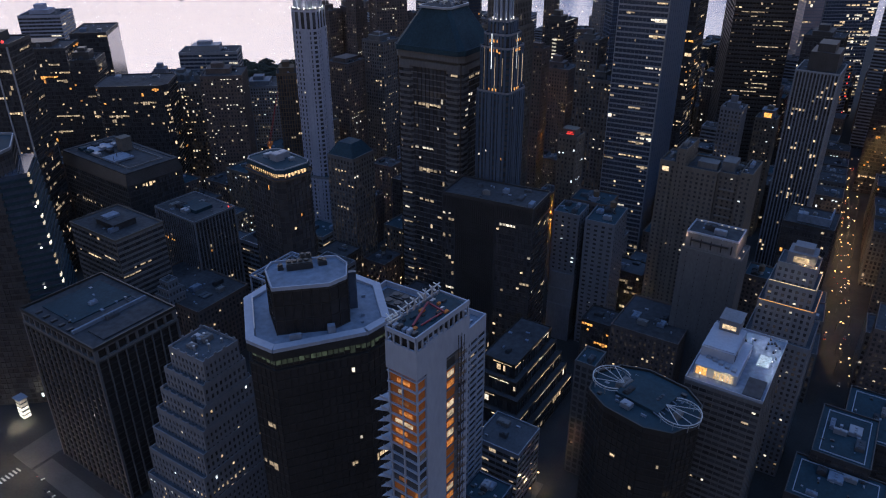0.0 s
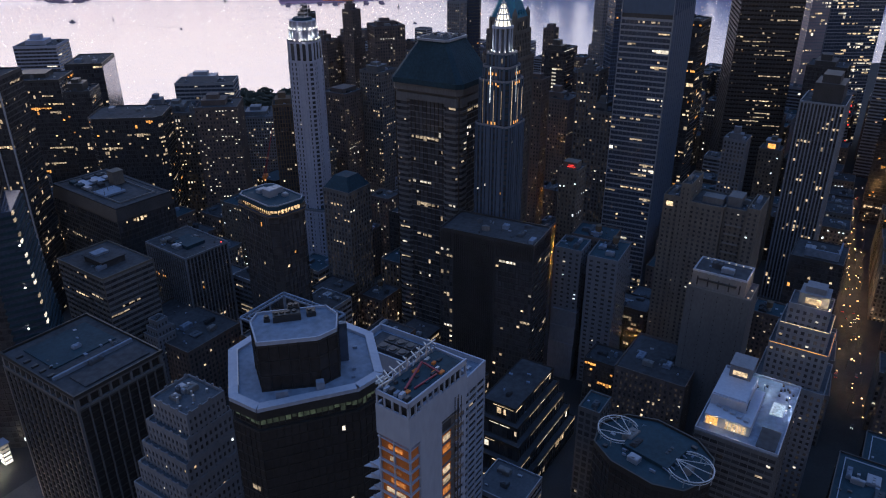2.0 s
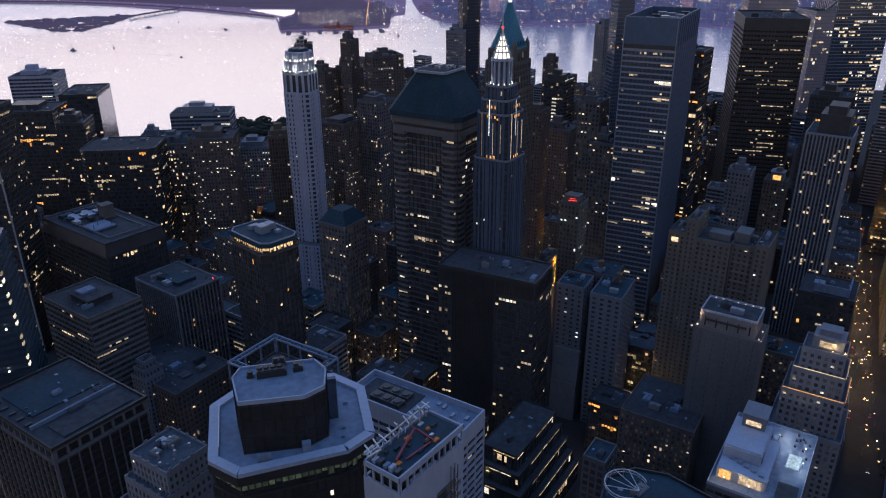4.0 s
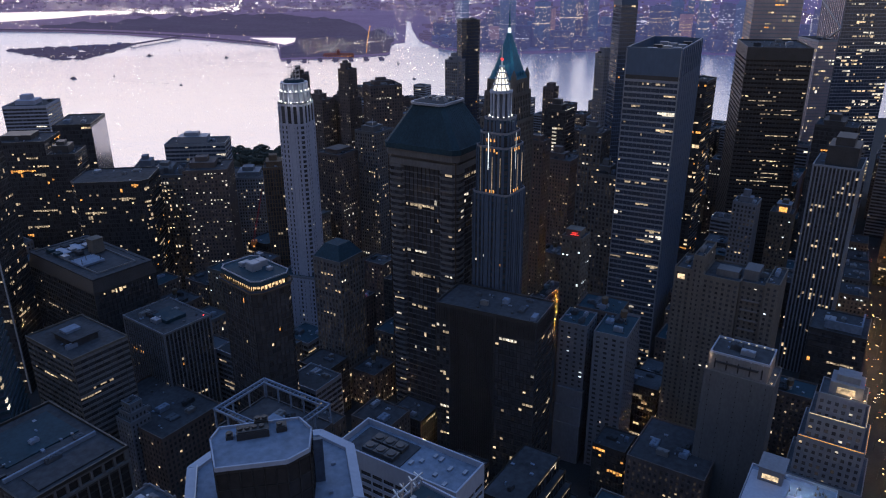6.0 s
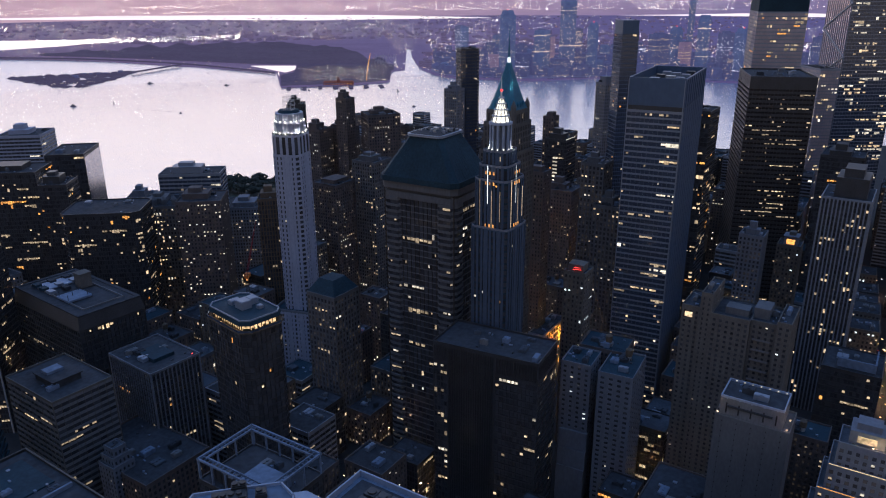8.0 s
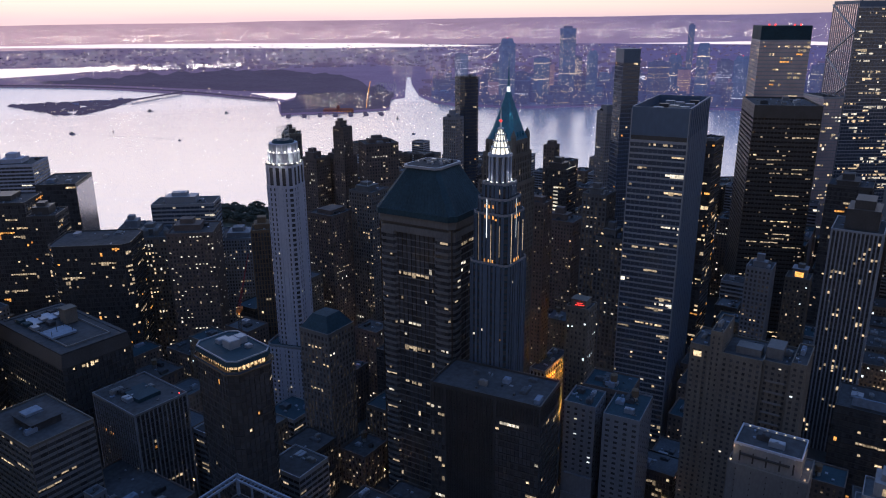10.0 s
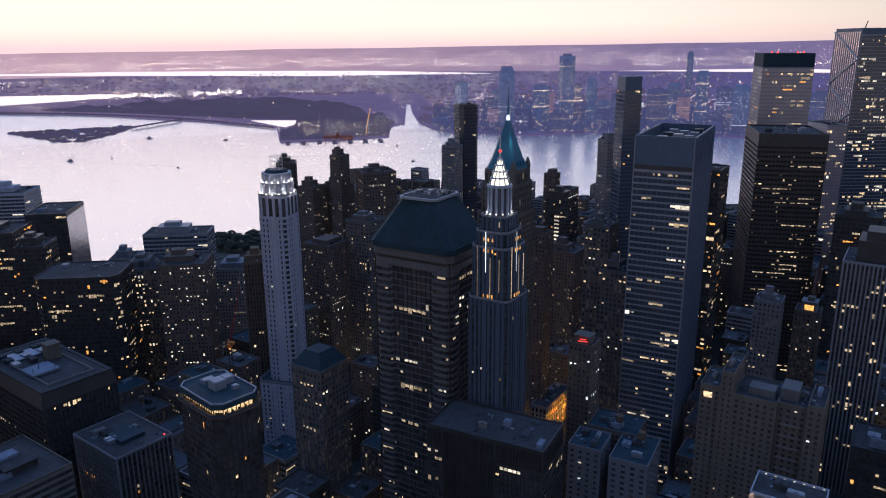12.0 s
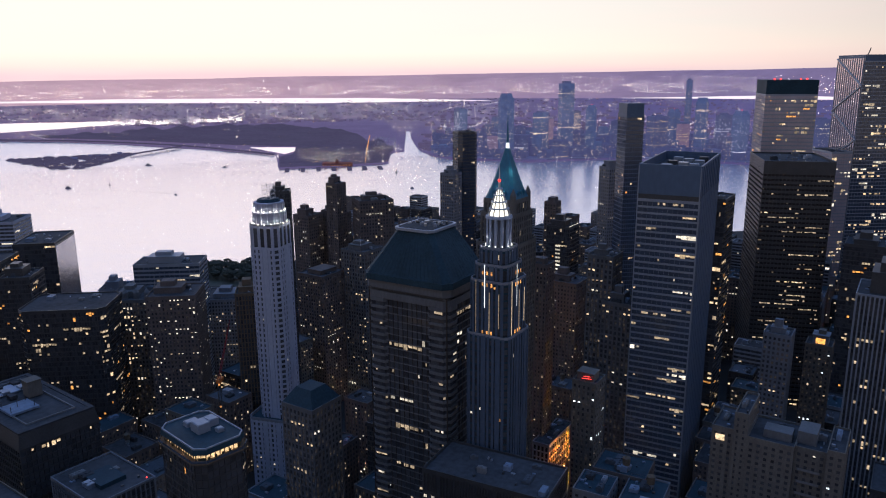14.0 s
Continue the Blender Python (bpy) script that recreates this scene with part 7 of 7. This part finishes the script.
part("glass_hall", Shape().box(0.2, 0.2, 0.2, 4.2, 4.8, 15), "blueglass", b, "glass core of the made-up hall")
for k in range(5):
    part("lit_floor", Shape().box(0, 0, 0.5 + k * 2.9, 4.4, 5, 2.2 + k * 2.9), "flood" if k < 3 else "pale", b, "glowing white glazed floor")
for x in range(3):
    part("post", Shape().box(x * 2.2, -0.3, 0, x * 2.2 + 0.2, -0.05, 15.4), "steel", b)
for k in range(4):
    part("transom", Shape().box(-0.1, -0.25, 3 + k * 3.4, 4.6, -0.02, 3.3 + k * 3.4), "steel", b)
part("canopy", Shape().box(-0.8, -1.5, 15.0, 5.2, 5.8, 15.5), "white_panel", b)
# two lights added to brighten the dark road; no lamp stands at them
point_lamp("street_light", pose(*g(100, 292, 9)), 4200, (1.0, 0.80, 0.62), 0.6)
point_lamp("street_light", pose(*g(104, 352, 9)), 4200, (1.0, 0.80, 0.62), 0.6)
point_lamp("glow_hall_light", pose(-261.3, 341.5, 5), 3500, (1.0, 0.86, 0.66), 1.0)
for k in range(10):
    s = rng.choice((-1, 1))
    x, y, _ = g(102 + s * rng.choice((2, 5.4)), rng.uniform(300, 420))
    copy_thing(car, pose(x, y, 0.01, 0, 0, 147 + (180 if s > 0 else 0)))
# zebra crossings and kerbs of the waterfront street
for v0 in (262, 358):
    for i in range(9):
        x, y, _ = g(87 + i * 2.1, v0)
        ob = new("stripe", Shape().box(-0.5, -2.2, 0.004, 0.5, 2.2, 0.012).mesh("stripe", "paint"))
        ob.matrix_world = pose(x, y, 0, 0, 0, 57)
        tagged(ob, "white painted zebra crossing stripe on asphalt", "road marking", "zebra stripes", "structure")
for i in range(8):
    x, y, _ = g(232 + i * 1.9, 92)
    ob = new("stripe", Shape().box(-0.5, -3, 0.004, 0.5, 3, 0.012).mesh("stripe", "paint"))
    ob.matrix_world = pose(x, y, 0, 0, 0, 57)
    tagged(ob, "white painted zebra crossing stripe on asphalt", "road marking", "zebra stripes", "structure")
for u0, u1, v0, v1 in ((108, 122, 180, 275), (108, 119, 276, 350), (108, 200, 352, 372), (180, 236, 20, 86), (240, 258, 100, 160)):
    p = [g(u, v)[:2] for u, v in ((u0, v0), (u1, v0), (u1, v1), (u0, v1))]
    tagged(new("pavement", Shape().loft(p, 0, p, 0.15).mesh("pavement", "pavement")), "grey concrete pavement with a raised kerb", "pavement", "", "structure")

# ---- the harbour: boats, bridge, park trees ----
def boat(az, d, l, turn, sail=False):
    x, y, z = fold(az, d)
    z -= 1.6
    l *= 0.45
    b = thing("sailing_boat" if sail else "ferry", "small dark sailing boat on pale water" if sail else "small harbour boat on pale water", "boat", pose(x, y, z, 0, 0, turn))
    w = l * 0.26
    # the hull borrows the park's painted haze glow
    part("hull", Shape().loft([(-l / 2, -w * 0.4), (l * 0.2, -w * 0.4), (l * 0.45, 0), (l * 0.2, w * 0.4), (-l / 2, w * 0.4)], -0.5, [(-l / 2, -w / 2), (l * 0.25, -w / 2), (l / 2, 0), (l * 0.25, w / 2), (-l / 2, w / 2)], l * 0.1), "far_park", b)
    if sail:
        part("mast", Shape().tube(0, 0, l * 0.1, l * 1.3, 0.2, 0.1, 6), "dark_metal", b)
        part("sail", Shape().loft([(-l * 0.4, -0.1), (0, -0.1), (0, 0.1), (-l * 0.4, 0.1)], l * 0.2, [(-0.1, -0.05), (0, -0.05), (0, 0.05), (-0.1, 0.05)], l * 1.2), "grey_stone", b)
    else:
        part("deck_house", Shape().box(-l * 0.3, -w * 0.35, l * 0.1, l * 0.15, w * 0.35, l * 0.24).box(-l * 0.2, -w * 0.28, l * 0.24, l * 0.05, w * 0.28, l * 0.34), "grey_stone", b)


for az, d, l, turn, sail in ((-28.48, 2216, 44, 170, False), (-25.7, 2212, 24, 90, True), (-21.1, 1961, 20, 175, False), (-22.98, 2647, 50, 10, False), (-19.4, 2523, 20, 30, False), (-17.4, 2488, 40, 10, False), (-20.8, 2777, 18, 5, False), (-18.7, 2900, 18, 0, False),
                             (-6.5, 2300, 22, 60, True), (-9.0, 2330, 22, 60, True), (-11.0, 2290, 20, 50, True), (-11.6, 2330, 20, 50, True), (-2.4, 1913, 26, 5, False), (-3.7, 2220, 22, 20, True), (-9.6, 2320, 20, 90, True)):
    boat(az, d, l, turn, sail)
wake = Shape()
for k in range(40):
    p, q = fold(-28.2 + k * 0.17, 2205 - k * 5.5, -1.7), fold(-28.03 + k * 0.17, 2199.5 - k * 5.5, -1.7)
    w = 0.3 + k * 0.04
    wake.quad((p[0], p[1] - w, p[2] - 0.2), (q[0], q[1] - w, q[2] - 0.2), (q[0], q[1] + w, q[2] - 0.2), (p[0], p[1] + w, p[2] - 0.2))
tagged(new("wake", wake.mesh("wake", "slate")), "long thin wake of a boat on the harbour", "wake", "", "structure")

# causeway from the island and the promenade wall of the park
def causeway(name, label, stops, rise):
    b = thing(name, label, "bridge", pose(0, 0, 0))
    deck = Shape()
    for (a0, d0), (a1, d1) in zip(stops, stops[1:]):
        for k in range(10):
            p = fold(a0 + (a1 - a0) * k / 10, d0 + (d1 - d0) * k / 10, rise)
            q = fold(a0 + (a1 - a0) * (k + 1) / 10, d0 + (d1 - d0) * (k + 1) / 10, rise)
            deck.bar(p, q, 5)
            part("pier", Shape().box(p[0] - 1, p[1] - 1, p[2] - rise * 0.9 - 3, p[0] + 1, p[1] + 1, p[2] - 1), "concrete", b)
            if k % 2 == 0:
                part("lamp", Shape().tube(p[0], p[1], p[2] + 4, p[2] + 6.5, 1.2, 0.8, 5), "pale", b)
    part("deck", deck, "far_park", b)


causeway("causeway", "low bridge from the wooded island to the shore", ((-24.2, 2990), (-20.6, 3230)), 6)
causeway("causeway", "long low promenade along the park shore with lamps", ((-45, 4300), (-32.8, 4075), (-28.6, 3835), (-20.4, 3280), (-16.2, 2965), (-13.6, 2790)), 4)
# station building on the pier head
x, y, z = fold(-8.6, 2400)
b = thing("station_hall", "old station hall on the pier lit amber", "station", pose(x, y, z, 0, 0, 4))
part("hall", Shape().box(-52, 0, 0, 52, 24, 7).loft(rect(-52, 0, 52, 24), 7, rect(-48, 9, 48, 15), 12), "red_brick", b)
part("clock_tower", Shape().box(-5, 2, 7, 5, 12, 19).loft(rect(-6, 1, 6, 13), 19, rect(-0.5, 6, 0.5, 8), 26), "red_brick", b)
for i in range(10):
    part("lit_arch", Shape().box(-49 + i * 10, -0.8, 1.5, -46 + i * 10, -0.2, 4.5), "amber", b)
for i in range(7):
    p = fold(-12.6 + i * 1.25, 2345 + rng.uniform(-8, 8))
    ob = new("pier_finger", Shape().box(-7, -40, -2, 7, 25, 1.5).mesh("pier_finger", "far_park"))
    ob.matrix_world = pose(p[0], p[1], p[2], 0, 0, 10)
    tagged(ob, "dark timber pier finger on the far shore", "pier", "pier fingers", "structure")
# a straight lit road up the pier
for i in range(34):
    p = fold(-6.3 + i * 0.012, 2450 + i * 32, 5)
    ob = new("road_lamp", Shape().tube(0, 0, 0, 3.2, 1.7, 1.0, 5).mesh("road_lamp", "amber")) if i == 0 else new("road_lamp", bpy.data.objects["road_lamp"].data)
    ob.location = p
    tagged(ob, "amber lamp along the pier road", "lamp", "pier road lamps")


def tree_at(x, y, h, seed):
    """A park tree: trunk, limbs and a crown of leaf clumps."""
    rg = random.Random(seed)
    b = thing("tree", "dark full-leaved park tree at dusk", "tree", pose(x, y, 0), "park trees")
    limb = Shape().tube(0, 0, 0, h * 0.5, 0.5, 0.28, 7)
    for i in range(5):
        a = i * 1.257 + rg.random()
        limb.bar((0, 0, h * (0.3 + 0.04 * i)), (h * 0.25 * math.cos(a), h * 0.25 * math.sin(a), h * 0.65), 0.24)
    part("trunk", limb, "bark", b)
    crown = Shape()
    for i in range(220):
        a, r, t = rg.uniform(0, 6.28), h * 0.48 * math.sqrt(rg.random()), rg.random()
        r *= math.sin(0.5 + t * 2.2)
        cx, cy, cz, s = r * math.cos(a), r * math.sin(a), h * (0.4 + 0.58 * t), rg.uniform(0.8, 1.7)
        n = len(crown.v)
        tilt = rg.uniform(-0.6, 0.6)
        crown.v += [(cx - s, cy, cz), (cx, cy - s, cz + tilt), (cx + s, cy + 0.2, cz + 0.3), (cx, cy + s, cz - tilt), (cx, cy, cz + s * 0.9), (cx + 0.1, cy, cz - s * 0.6)]
        crown.f += [(n, n + 1, n + 4), (n + 1, n + 2, n + 4), (n + 2, n + 3, n + 4), (n + 3, n, n + 4), (n + 1, n, n + 5), (n + 2, n + 1, n + 5), (n + 3, n + 2, n + 5), (n, n + 3, n + 5)]
    part("crown", crown, "leaf", b)
    return b


first = tree_at(-339, 1211, 17, 1)
other = tree_at(-324, 1227, 14, 2)
for i in range(64):
    t = rng.random()
    x, y = -394 + 150 * rng.random(), 1176 + 92 * t
    copy_thing(rng.choice((first, other)), pose(x, y, 0, 0, 0, rng.uniform(0, 360)) @ Matrix.Identity(4))
p = [(-419, 1162), (-229, 1162), (-244, 1297), (-394, 1232)]
tagged(new("lawn", Shape().loft(p, 0.0, p, 0.2).mesh("lawn", "leaf")), "dark park lawn at the island's tip", "lawn", "", "structure")
